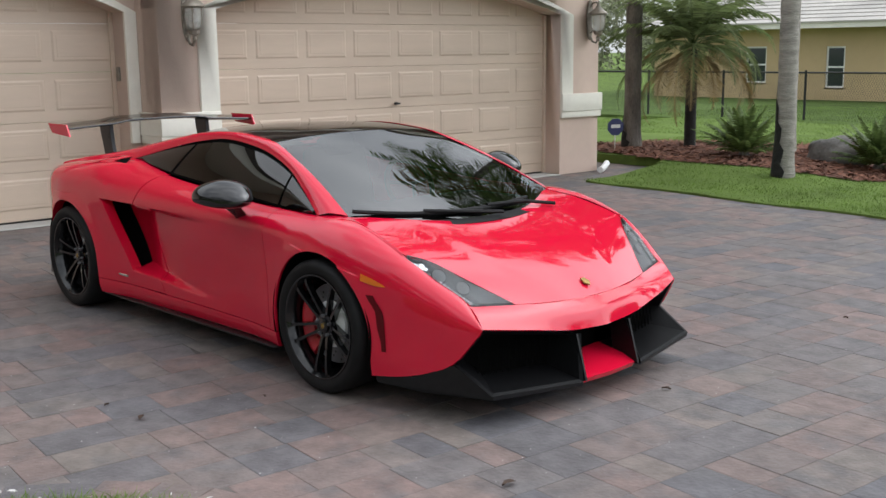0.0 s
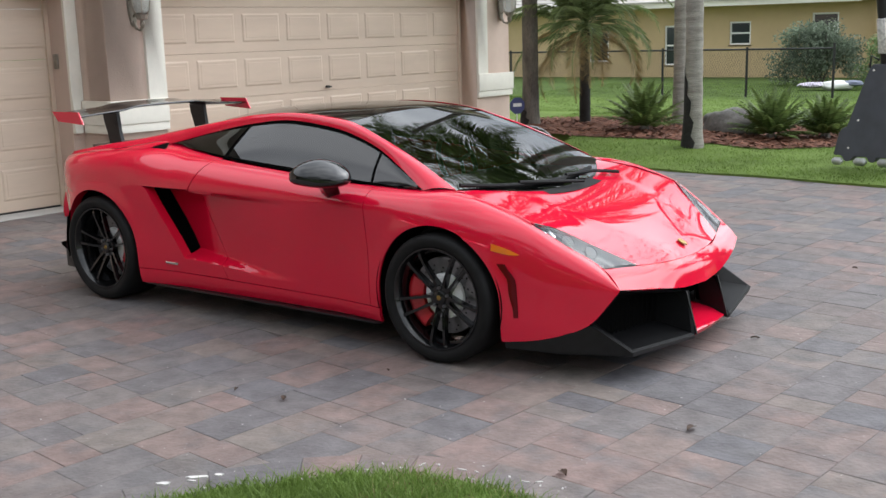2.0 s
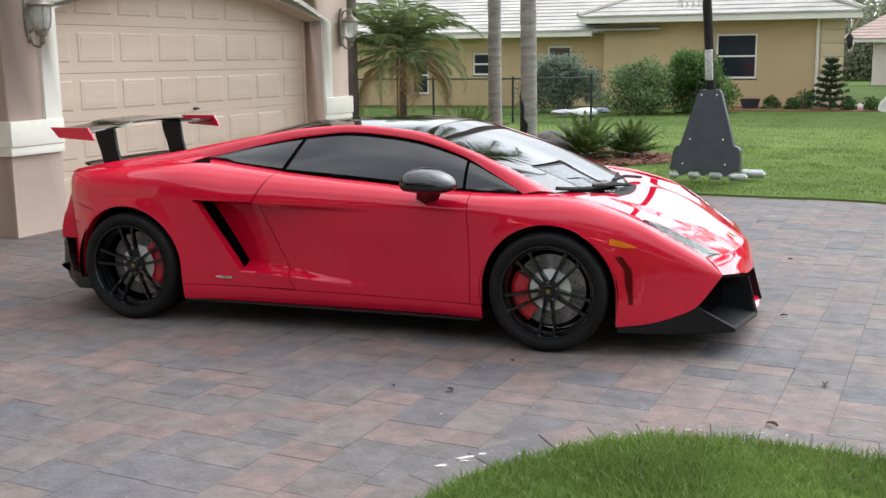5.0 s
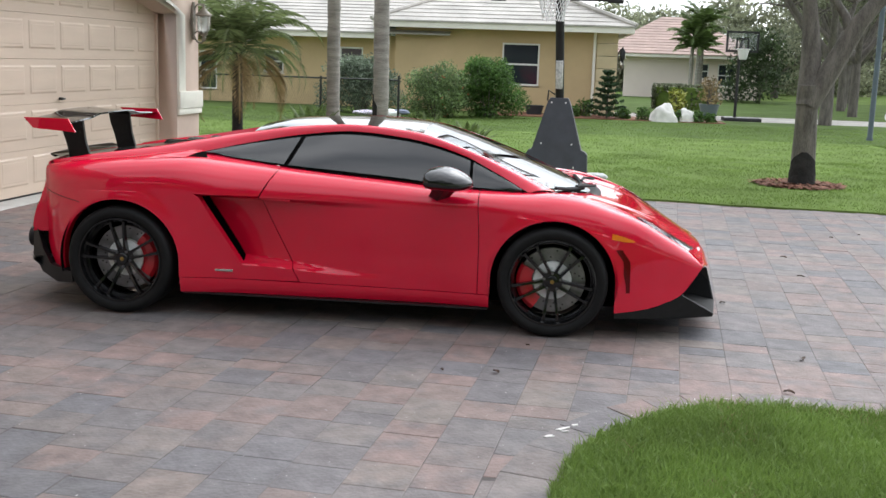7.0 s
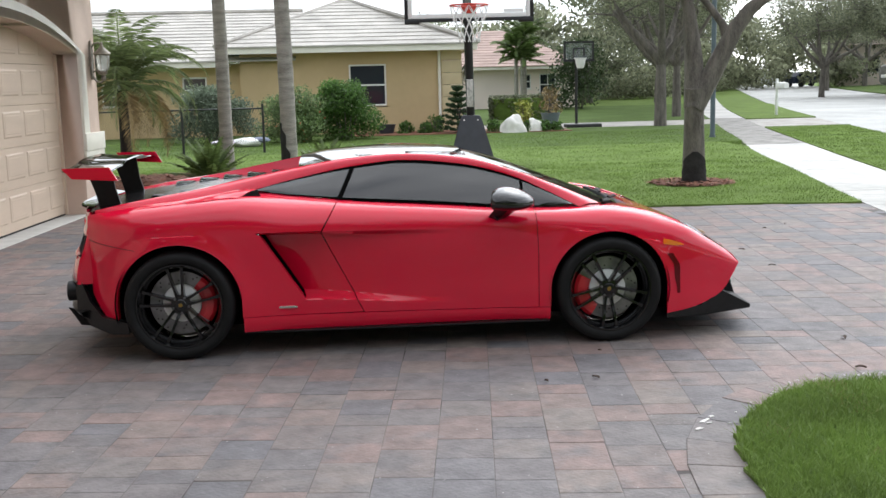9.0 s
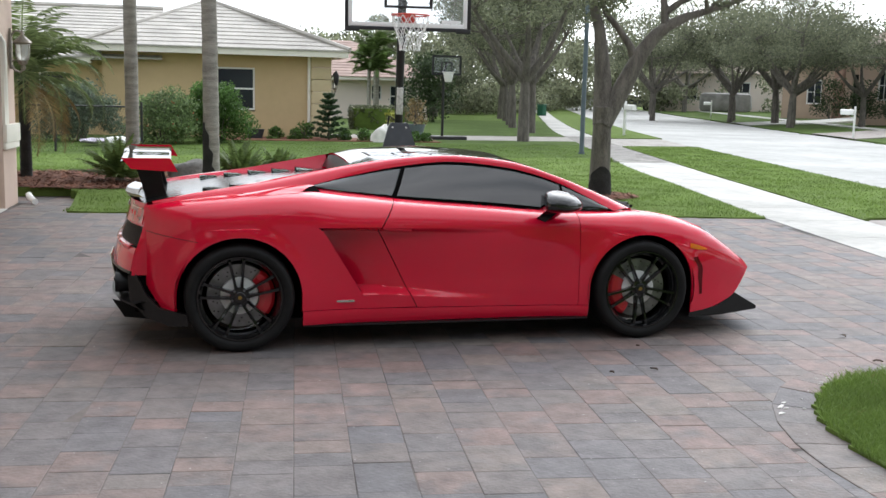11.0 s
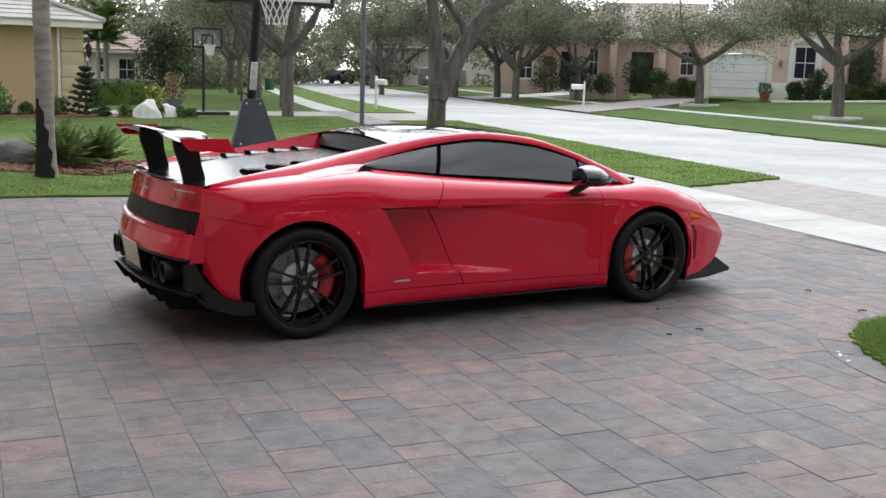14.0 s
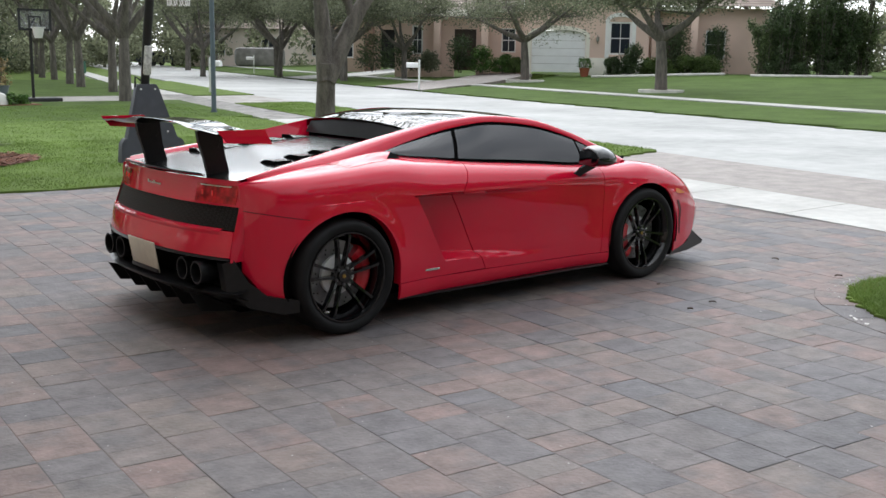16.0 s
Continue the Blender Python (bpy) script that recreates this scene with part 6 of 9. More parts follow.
def make_wheel(cx, cz, s, w, y_out):
    TO = Matrix.Translation((cx, s * (y_out - w / 2), cz)) @ (Matrix.Identity(4) if s < 0 else Matrix.Rotation(math.pi, 4, "Z")) @ Matrix.Rotation(radians(90), 4, "X")
    # after this turn local z points outwards (towards -y for the right side)
    o = w / 2
    turn = -90 if cx > 0 else 95
    b = bmesh.new()
    lathe(b, [(0.246, -o * 0.9), (0.240, -o * 0.5), (0.226, o * 0.1), (0.228, o * 0.72), (0.238, o * 0.86), (0.247, o * 0.93), (0.249, o * 0.985), (0.241, o * 0.98), (0.232, o * 0.86), (0.219, o * 0.62), (0.215, o * 0.0), (0.230, -o * 0.6), (0.235, -o * 0.9)], 48, TO, close=True)
    wheel = part("wheel", b, M_RIM, car, "gloss black multi-spoke alloy wheel", angle=30)
    for k in range(5):
        for d in (-1, 1):
            a0 = math.radians(turn + 72 * k + d * 19)
            a1 = math.radians(turn + 72 * k + d * 10.5)
            b = bmesh.new()
            p0, p1 = Vector((0.05 * math.cos(a0), 0.05 * math.sin(a0), 0)), Vector((0.229 * math.cos(a1), 0.229 * math.sin(a1), 0))
            t = (p1 - p0).normalized()
            n = Vector((-t.y, t.x, 0))
            rings = []
            for f, wd, zf, dp in ((0, 0.012, 0.60, 0.035), (0.25, 0.0095, 0.70, 0.032), (0.6, 0.0088, 0.80, 0.028), (0.88, 0.0095, 0.86, 0.026), (1.0, 0.013, 0.85, 0.03)):
                p = p0.lerp(p1, f)
                z = o * zf
                rings.append([b.verts.new(p + n * wd + Vector((0, 0, z - dp))), b.verts.new(p + n * wd * 0.75 + Vector((0, 0, z))), b.verts.new(p - n * wd * 0.75 + Vector((0, 0, z))), b.verts.new(p - n * wd + Vector((0, 0, z - dp)))])
            for r0, r1 in zip(rings, rings[1:]):
                for j in range(4):
                    b.faces.new((r0[j], r0[(j + 1) % 4], r1[(j + 1) % 4], r1[j]))
            b.faces.new(rings[0])
            b.faces.new(rings[-1][::-1])
            bmesh.ops.transform(b, matrix=TO, verts=b.verts)
            part("spoke", b, M_RIM, wheel, angle=30)
        b = bmesh.new()
        a = math.radians(turn + 36 + 72 * k)
        lathe(b, [(0.008, -0.02), (0.008, 0.012), (0.006, 0.016), (0.002, 0.016)], 6, TO @ Matrix.Translation((0.048 * math.cos(a), 0.048 * math.sin(a), o * 0.60)))
        part("wheel_nut", b, M_DISC, wheel)
    b = bmesh.new()
    lathe(b, [(0.052, o * 0.30), (0.060, o * 0.52), (0.058, o * 0.60), (0.036, o * 0.61), (0.034, o * 0.68), (0.030, o * 0.70), (0.001, o * 0.70)], 24, TO)
    hub = part("hub", b, M_RIM, wheel)
    b = bmesh.new()
    lathe(b, [(0.014, o * 0.70), (0.013, o * 0.715), (0.001, o * 0.72)], 5, TO)
    part("hub_badge", b, M_GOLD, wheel, "gold shield on the hub cap")
    b = bmesh.new()
    lathe(b, tyre_profile(cz, w), 64, TO, close=True)
    part("tyre", b, M_RUBBER, wheel, "black low-profile tyre", angle=50)
    b = bmesh.new()
    lathe(b, [(0.072, o * 0.10), (0.075, o * 0.16), (0.188, o * 0.16), (0.190, o * 0.10), (0.190, o * -0.1), (0.188, o * -0.14), (0.072, o * -0.14)], 48, TO, close=True)
    disc = part("brake_disc", b, M_DISC, wheel, "grey cross-drilled brake disc")
    b = bmesh.new()
    for k in range(40):
        a, r = k * 0.1571 * 2.0, (0.115, 0.135, 0.155, 0.173)[k % 4]
        lathe(b, [(0.0052, o * 0.161), (0.0052, o * 0.168), (0.0005, o * 0.168)], 6, TO @ Matrix.Translation((r * math.cos(a * 1.07), r * math.sin(a * 1.07), 0)))
    part("drill_holes", b, M_MATTE, wheel, "dark drilled holes")["kind"] = "stuff"
    b = bmesh.new()
    lathe(b, [(0.035, o * 0.165), (0.112, o * 0.17), (0.110, o * 0.30), (0.088, o * 0.34), (0.04, o * 0.35)], 28, TO)
    part("disc_bell", b, M_BELL, wheel, "bright disc bell")
    # caliper at the rear edge of the front disc, at the front edge of the rear disc
    mid = math.pi if cx > 0 else 0.0
    if s > 0:
        mid = math.pi - mid
    b = bmesh.new()
    rings = []
    for k in range(13):
        a = mid + math.radians(lerp(-42, 42, k / 12)) + (0.25 if cx > 0 else 0.15)
        r0, r1 = 0.118, 0.200 + 0.008 * math.sin(math.pi * k / 12)
        rings.append([b.verts.new((r * math.cos(a), r * math.sin(a), z)) for r, z in ((r0, o * 0.20), (r0, o * 0.40), (r0 + 0.03, o * 0.50), (r1 - 0.02, o * 0.50), (r1, o * 0.40), (r1, -o * 0.2))])
    for p, q in zip(rings, rings[1:]):
        for j in range(6):
            b.faces.new((p[j], p[(j + 1) % 6], q[(j + 1) % 6], q[j]))
    b.faces.new(rings[0])
    b.faces.new(rings[-1][::-1])
    bmesh.ops.transform(b, matrix=TO, verts=b.verts)
    part("caliper", b, M_CALIPER, wheel, "red brake caliper", angle=25)
    return wheel


for s in (-1, 1):
    make_wheel(FX, FZ, s, 0.235, 0.918)
    make_wheel(RX, RZ, s, 0.295, 0.936)

# ---------- plants ----------
M_DRYLEAF = mat("dry_leaf", (0.05, 0.026, 0.015), 0.8, vary=0.3, scale=40)
def leaf_cloud(centres, n, size, spread, seed, squash=0.75):
    """Leaves as small bent quads round the given centres."""
    rng = np.random.default_rng(seed)
    c = np.array(centres, float)
    idx = rng.integers(0, len(c), n)
    d = rng.normal(0, 1, (n, 3))
    d *= 1.75 * rng.uniform(0, 1, (n, 1)) ** 0.42 / (np.linalg.norm(d, axis=1)[:, None] + 1e-9)
    pos = c[idx, :3] + d * np.array([1, 1, squash]) * (c[idx, 3:4] if c.shape[1] > 3 else spread)
    nrm = rng.normal(0, 1, (n, 3)) + np.array([0, 0, 0.5])
    nrm /= np.linalg.norm(nrm, axis=1)[:, None]
    a = np.cross(nrm, rng.normal(0, 1, (n, 3)))
    a /= np.linalg.norm(a, axis=1)[:, None] + 1e-9
    b = np.cross(nrm, a)
    s = size * rng.uniform(0.6, 1.35, (n, 1))
    tip, wid = a * s, b * s * 0.42
    v = np.stack([pos - tip, pos + wid, pos + tip, pos - wid], 1).reshape(-1, 3)
    f = np.arange(4 * n).reshape(-1, 4)
    return v, f


def cloud_mesh(name, v, f, material):
    me = bpy.data.meshes.new(name)
    me.from_pydata(v.tolist(), [], f.tolist())
    me.materials.append(material)
    return me


def crown_part(name, v, f, material, parent):
    o = new(name, cloud_mesh(name, v, f, material))
    o.parent = parent
    return o


def oak(x, y, trunk_r, fork_z, crown_z, crown_r, n, leaf, seed, label, limbs=None, z0=0.0, group="street oaks", seg=9, under=0.42):
    rng = np.random.default_rng(seed)
    e = empty("oak_tree", label, "tree", pose(x, y, z0), group)
    b = bmesh.new()
    lean = rng.normal(0, 0.06, 2)
    tube(b, [(0, 0, -0.1), (0, 0, 0.05), (lean[0] * 0.3, lean[1] * 0.3, fork_z * 0.5), (lean[0], lean[1], fork_z)], [trunk_r * 1.3, trunk_r * 1.1, trunk_r * 0.95, trunk_r * (0.84 if limbs else 0.72)], seg)
    ends = []
    base = Vector((lean[0] * 0.85, lean[1] * 0.85, fork_z - 0.28))
    paths = limbs or []
    if not limbs:
        k0 = rng.uniform(0, 6.28)
        for k in range(5):
            a = k0 + k * 1.2566 + rng.normal(0, 0.25)
            r = crown_r * rng.uniform(0.45, 0.8)
            up = (crown_z - fork_z) * rng.uniform(0.7, 1.25)
            paths.append([base + Vector((math.cos(a) * r * f**0.8, math.sin(a) * r * f**0.8, up * f)) + Vector(rng.normal(0, 0.08, 3)) * f for f in (0.3, 0.65, 1.0)])
    for p in paths:
        pts = [base] + [Vector(q) for q in p]
        m = len(pts) - 1
        tube(b, pts, [trunk_r * lerp(0.95 if limbs else 0.84, 0.2 if limbs else 0.15, (k / m) ** (1.25 if limbs else 0.75)) for k in range(m + 1)], 9)
        ends += pts[1:]
        for q in pts[-2:] if limbs else pts[2:]:
            for _ in range(3):
                t = q + Vector((rng.normal(0, 0.33) * crown_r, rng.normal(0, 0.33) * crown_r, abs(rng.normal(0.1, 0.2)) * crown_r))
                mid = q.lerp(t, 0.5) + Vector(rng.normal(0, 0.08, 3)) * crown_r * 0.5
                tube(b, [q, mid, t], [trunk_r * 0.22, trunk_r * 0.13, trunk_r * 0.04], 5)
                ends += [mid, t]
    part("trunk", b, M_BARK, e, angle=80)
    cs = []
    for _ in range(46):
        d = rng.normal(0, 1, 3)
        d /= np.linalg.norm(d)
        r = crown_r * rng.uniform(0.35, 1.0)
        cs.append((d[0] * r, d[1] * r, crown_z + 0.15 * crown_r + d[2] * r * 0.62, crown_r * rng.uniform(0.09, 0.17)))
    for _ in range(44):
        a, r = rng.uniform(0, 6.283), crown_r * math.sqrt(rng.uniform(0.02, 1))
        cs.append((r * math.cos(a), r * math.sin(a), crown_z - crown_r * rng.uniform(0.02, under) * (1.1 - 0.3 * r / crown_r), crown_r * rng.uniform(0.08, 0.14)))
    low = crown_z - crown_r * under
    for q in ends:
        if q.z > low:
            cs.append((q.x, q.y, q.z + 0.1, crown_r * 0.13))
    v, f = leaf_cloud(cs, n, leaf, 0, seed + 1, 0.7)
    crown_part("crown", v, f, M_LEAF, e)
    return e


def shrub(name, x, y, rx, ry, h, n, leaf, material, label, category, seed, z0=0.0, extra=None):
    """A bush: stems from the ground and leaves in uneven clumps."""
    rng = np.random.default_rng(seed)
    e = empty(name, label, category, pose(x, y, z0))
    b = bmesh.new()
    for _ in range(7):
        a = rng.uniform(0, 6.28)
        tube(b, [(0.1 * math.cos(a) * rx, 0.1 * math.sin(a) * ry, -0.05), (0.3 * math.cos(a) * rx, 0.3 * math.sin(a) * ry, h * 0.4), (0.55 * math.cos(a) * rx, 0.55 * math.sin(a) * ry, h * 0.8)], [0.02, 0.014, 0.006], 5)
    part("stem", b, M_BARK, e)["kind"] = "stuff"
    cs = []
    for _ in range(64):
        a, r = rng.uniform(0, 6.28), math.sqrt(rng.uniform(0, 1))
        zz = rng.uniform(0.12, 1.0)
        k = math.sqrt(max(0.05, 1 - (zz * 0.92) ** 2.6)) * 0.85
        cs.append((rx * r * math.cos(a) * k, ry * r * math.sin(a) * k, h * zz * 0.88, 0.13 * h))
    v, f = leaf_cloud(cs, n, leaf, 0, seed + 1, 0.8)
    v[:, 2] = np.maximum(v[:, 2], 0.02)
    crown_part("foliage", v, f, material, e)
    if extra:
        v, f = leaf_cloud(cs, extra[0], extra[1], 0, seed + 2, 0.8)
        v[:, 2] = np.maximum(v[:, 2], 0.05)
        crown_part("blossom", v, f, extra[2], e)
    return e


def clipped_hedge(x, y, sx, sy, h, label, seed, rz=0.0, z0=0.0, material=None, leaf=0.05, n=2600):
    e = empty("hedge", label, "hedge", pose(x, y, z0, 0, 0, rz))
    b = bmesh.new()
    box(b, -sx / 2 * 0.93, sx / 2 * 0.93, -sy / 2 * 0.9, sy / 2 * 0.9, -0.02, h * 0.93, 0.06)
    part("core", b, M_SOIL, e)
    rng = np.random.default_rng(seed)
    cs = []
    while len(cs) < 300:
        p = rng.uniform(-1, 1, 3)
        k = rng.integers(0, 3)
        p[k] = 1 if k == 2 else np.sign(p[k])
        cs.append((p[0] * sx / 2, p[1] * sy / 2, (p[2] + 1) / 2 * h, 0.04))
    v, f = leaf_cloud(cs, n, leaf, 0, seed, 1.0)
    v[:, 2] = np.maximum(v[:, 2], 0.0)
    crown_part("foliage", v, f, material or M_LEAF2, e)
    return e


def frond_into(bm, base, azim, lift, length, droop, leaflets, width, leaf_len, rng):
    """A feather leaf: a bent rib with leaflets on both sides."""
    d = Vector((math.cos(azim), math.sin(azim), 0))
    side = Vector((-math.sin(azim), math.cos(azim), 0))
    pts = []
    p = Vector(base)
    ang = lift
    step = length / 10
    for k in range(11):
        pts.append(p.copy())
        p = p + (d * math.cos(ang) + Vector((0, 0, 1)) * math.sin(ang)) * step
        ang -= droop / 10 * (0.5 + k / 8)
    for k in range(10):
        w = lerp(0.014, 0.004, k / 10)
        bm.faces.new([bm.verts.new(q) for q in (pts[k] - side * w, pts[k] + side * w, pts[k + 1] + side * w, pts[k + 1] - side * w)])
    for k in range(leaflets):
        f = lerp(0.16, 0.99, k / leaflets)
        i = min(9, int(f * 10))
        q = pts[i].lerp(pts[i + 1], f * 10 - i)
        t = (pts[i + 1] - pts[i]).normalized()
        ll = leaf_len * math.sin(math.pi * lerp(0.22, 0.97, f)) * rng.uniform(0.85, 1.1)
        for s in (-1, 1):
            o = (side * s * 0.85 + t * 0.55 + Vector((0, 0, -0.25 + rng.normal(0, 0.12)))).normalized() * ll
            nrm = t * width
            bm.faces.new([bm.verts.new(v) for v in (q - nrm, q + nrm, q + o * 0.6 + nrm * 0.8 + Vector((0, 0, 0.0)), q + o + Vector((0, 0, -0.12 * ll)))])


def palm(name, x, y, height, r0, r1, fronds, length, lift, droop, leaflets, leaf_len, seed, label, bark, z0=0.1, burnt=0.0, dry=0.0, width=0.012, bend=(0.0, 0.0), fan=1.25, leaf_mat=None):
    rng = np.random.default_rng(seed)
    e = empty(name, label, "palm tree", pose(x, y, z0))
    b = bmesh.new()
    pts, rad = [], []
    steps = 40
    for k in range(steps + 1):
        f = k / steps
        pts.append((bend[0] * f * f, bend[1] * f * f, -0.1 + (height + 0.1) * f))
        rad.append(lerp(r0, r1, f) * (1 + 0.035 * math.sin(k * 2.4) + (0.25 * (1 - f * 12) if f < 1 / 12 else 0)))
    tube(b, pts, rad, 14)
    tr = part("trunk", b, bark, e, angle=80)
    if burnt:
        b = bmesh.new()
        rings = []
        for k in range(13):
            f = k / 12
            z = burnt * f - 0.05
            half = lerp(1.5, 0.25, f * f) + 0.2 * math.sin(k * 2.1)
            rr = (lerp(r0, r1, z / height) * 1.04 + 0.006 + (0.25 * r0 * max(0, 1 - z / height * 12)))
            rings.append([b.verts.new((rr * math.cos(a), rr * math.sin(a), z)) for a in np.linspace(3.6 - half, 3.6 + half, 9)])
        for p, q in zip(rings, rings[1:]):
            for k in range(8):
                b.faces.new((p[k], p[k + 1], q[k + 1], q[k]))
        part("burnt_bark", b, M_BARKWET, tr, "black burnt patch at the foot")
    top = Vector((bend[0], bend[1], height))
    for k in range(fronds):
        b = bmesh.new()
        lf = lift + rng.normal(0, 0.16) - fan * (k / fronds)
        frond_into(b, top + Vector((0, 0, 0.05 * rng.normal())), k * 2.399 + rng.normal(0, 0.15), lf, length * rng.uniform(0.85, 1.1), droop * rng.uniform(0.8, 1.2), leaflets, width, leaf_len, rng)
        part("frond", b, M_FRONDDRY if k / fronds > 1 - dry else leaf_mat or M_FROND, e, smooth=False)
    return e


palm("palm_tree", -1.15, 7.80, 4.9, 0.112, 0.095, 19, 3.0, 1.15, 2.5, 44, 0.72, 21, "tall grey-trunked palm with a burnt foot in the mulch bed", M_PALMBARK, burnt=1.0, width=0.024, bend=(-0.08, 0.0))
palm("palm_tree", -2.265, 9.92, 8.2, 0.105, 0.09, 20, 3.0, 1.1, 2.1, 30, 0.75, 22, "tall grey-trunked palm in the mulch bed", M_PALMBARK, width=0.016, bend=(-0.1, 0.05))
palm("palm_tree", -4.42, 9.25, 7.4, 0.125, 0.10, 20, 3.0, 1.1, 2.1, 30, 0.75, 23, "dark-trunked palm behind the garage corner", M_BARK, burnt=0.5, width=0.016)
palm("date_palm", -3.80, 9.84, 1.45, 0.09, 0.075, 46, 1.6, 1.5, 2.0, 60, 0.27, 24, "feathery pygmy date palm with drooping yellowed lower leaves", M_BARKWET, z0=0.1, dry=0.2, width=0.0055, fan=1.75, leaf_mat=leafy("date_frond", (0.17, 0.215, 0.09), 0.3, 1.0, 0.4, 0.5))
# palms that stand behind the walker and show in the car's windows and paint
palm("palm_tree", 1.9, -9.6, 5.2, 0.14, 0.12, 16, 2.4, 1.0, 1.9, 40, 0.55, 25, "tall palm across the driveway from the garage", M_PALMBARK, z0=0.0, width=0.018)
palm("palm_tree", 4.6, -10.4, 5.8, 0.14, 0.12, 16, 2.4, 1.0, 1.9, 40, 0.55, 26, "tall palm across the driveway from the garage", M_PALMBARK, z0=0.0, width=0.018)


M_CYCAD = leafy("cycad_leaf", (0.115, 0.165, 0.05), 0.25, 2.0, 0.35, 0.35)


def spiky(x, y, r, h, n, seed, label):
    rng = np.random.default_rng(seed)
    e = empty("cycad", label, "cycad plant", pose(x, y, lawn_height(x, y)), "cycads in the mulch")
    b = bmesh.new()
    lathe(b, [(0.08, -0.05), (0.08, 0.03), (0.05, 0.08), (0.01, 0.09)], 10)
    part("stump", b, M_BARK, e)
    for k in range(n):
        b = bmesh.new()
        frond_into(b, (0, 0, 0.05), k * 2.399, lerp(1.4, 0.3, k / n) + rng.normal(0, 0.1), r * rng.uniform(0.8, 1.05), 0.55, 30, 0.011, 0.13 * h, rng)
        part("frond", b, M_CYCAD, e, smooth=False)
    return e


spiky(-2.42, 9.05, 0.78, 0.9, 40, 31, "dark green spiky cycad in the mulch bed")
spiky(-0.70, 9.35, 0.74, 0.9, 40, 32, "dark green spiky cycad beside the rock")
spiky(-0.10, 9.75, 0.66, 0.9, 36, 33, "dark green spiky cycad at the bed's end")


def rock(name, x, y, sx, sy, sz, seed, material, label, z0):
    b = bmesh.new()
    bmesh.ops.create_icosphere(b, subdivisions=4, radius=1.0)
    for v in b.verts:
        n1 = noise.noise(v.co * 1.3 + Vector((seed, 0, 0)))
        n2 = noise.noise(v.co * 4.0 + Vector((seed, 5, 0)))
        v.co *= 1 + 0.28 * n1 + 0.07 * n2
        v.co = Vector((v.co.x * sx, v.co.y * sy, max(-0.3, v.co.z) * sz))
    o = thing(name, b, material, label, "rock", angle=60)
    o.location = (x, y, z0)
    return o


rock("rock", -1.35, 9.55, 0.42, 0.3, 0.26, 3.0, M_ROCK, "rough grey-brown rock in the mulch bed", 0.16)
rock("boulder", 4.30, 23.75, 0.36, 0.30, 0.40, 7.0, M_WROCK, "large white painted boulder by the plants", 0.1)
rock("boulder", 4.92, 23.95, 0.24, 0.22, 0.33, 9.0, M_WROCK, "smaller white boulder by the plants", 0.08)

# ---------- portable basketball hoop on the lawn ----------
hoop = empty("basketball_hoop", "portable basketball hoop with a clear backboard and slate base", "basketball hoop", pose(1.30, 7.08, 0.05, 0, 0, -6))
b = bmesh.new()
outline = [(-0.415, 0.11), (-0.33, 0.11), (-0.29, 0.05), (-0.24, 0.05), (-0.19, 0.10), (-0.06, 0.10), (-0.03, 0.05), (0.02, 0.05), (0.05, 0.10), (0.19, 0.10), (0.23, 0.05), (0.28, 0.05), (0.34, 0.11), (0.415, 0.11), (0.40, 0.36), (0.355, 0.40), (0.325, 0.40), (0.145, 1.0), (0.115, 1.06), (-0.115, 1.06), (-0.145, 1.0), (-0.31, 0.40), (-0.345, 0.40), (-0.385, 0.34)]
for sgn in (0, 1):
    for q in outline:
        b.verts.new((q[0], -0.31 + 0.20 * (q[1] / 1.06) + sgn * lerp(0.16, 0.12, q[1]), q[1]))
b.verts.ensure_lookup_table()
n = len(outline)
b.faces.new([b.verts[k] for k in range(n)])
b.faces.new([b.verts[n + k] for k in range(n)][::-1])
for k in range(n):
    b.faces.new((b.verts[k], b.verts[(k + 1) % n], b.verts[n + (k + 1) % n], b.verts[n + k]))
bmesh.ops.recalc_face_normals(b, faces=b.faces)
bmesh.ops.bevel(b, geom=[e for e in b.edges], offset=0.008, segments=2, affect="EDGES")
hbase = part("base", b, M_HOOPBASE, hoop, "slate plastic water-filled base", angle=30)
M_FOOT = mat("grey_foot_metal", (0.42, 0.43, 0.42), 0.45, metal=0.4, vary=0.25, scale=12)
for xx, zz, yy in ((-0.09, 1.0, -0.122), (0.09, 1.0, -0.122), (-0.19, 0.48, -0.222), (0.20, 0.48, -0.222), (-0.26, 0.19, -0.277), (0.24, 0.19, -0.277)):
    b = bmesh.new()
    tube(b, [(xx, yy - 0.012, zz), (xx, yy + 0.02, zz)], 0.011, 8)
    part("bolt", b, M_WHITE, hbase)
for x0, x1, y0, y1, zz in ((-0.40, -0.30, -0.33, -0.33, 0.05), (-0.17, -0.05, -0.33, -0.33, 0.055), (0.08, 0.22, -0.33, -0.33, 0.055), (0.30, 0.50, -0.33, -0.30, 0.05), (0.40, 0.66, -0.05, -0.02, 0.06), (0.36, 0.62, 0.10, 0.14, 0.06)):
    b = bmesh.new()
    tube(b, [(x0, y0, zz - 0.01), (x0 + 0.02, y0, zz), (x1 - 0.02, y1, zz), (x1, y1, zz - 0.012)], [0.028, 0.042, 0.042, 0.026], 12)
    part("foot", b, M_FOOT, hbase, "grey tubular foot")
b = bmesh.new()
tube(b, [(0.0, 0.0, 0.98), (-0.01, -0.16, 1.55), (-0.02, -0.42, 2.35), (-0.03, -0.52, 2.75)], 0.055, 12)
pole = part("pole", b, M_BLACKMETAL, hoop, "black square pole")
b = bmesh.new()
boxm(b, pose(-0.006, -0.135, 1.36, 14), 0.085, 0.12, 0.36, 0.004)
part("sticker", b, mat("pole_sticker", (0.6, 0.6, 0.58), 0.5, vary=0.3, scale=30), pole, "pale instruction sticker")
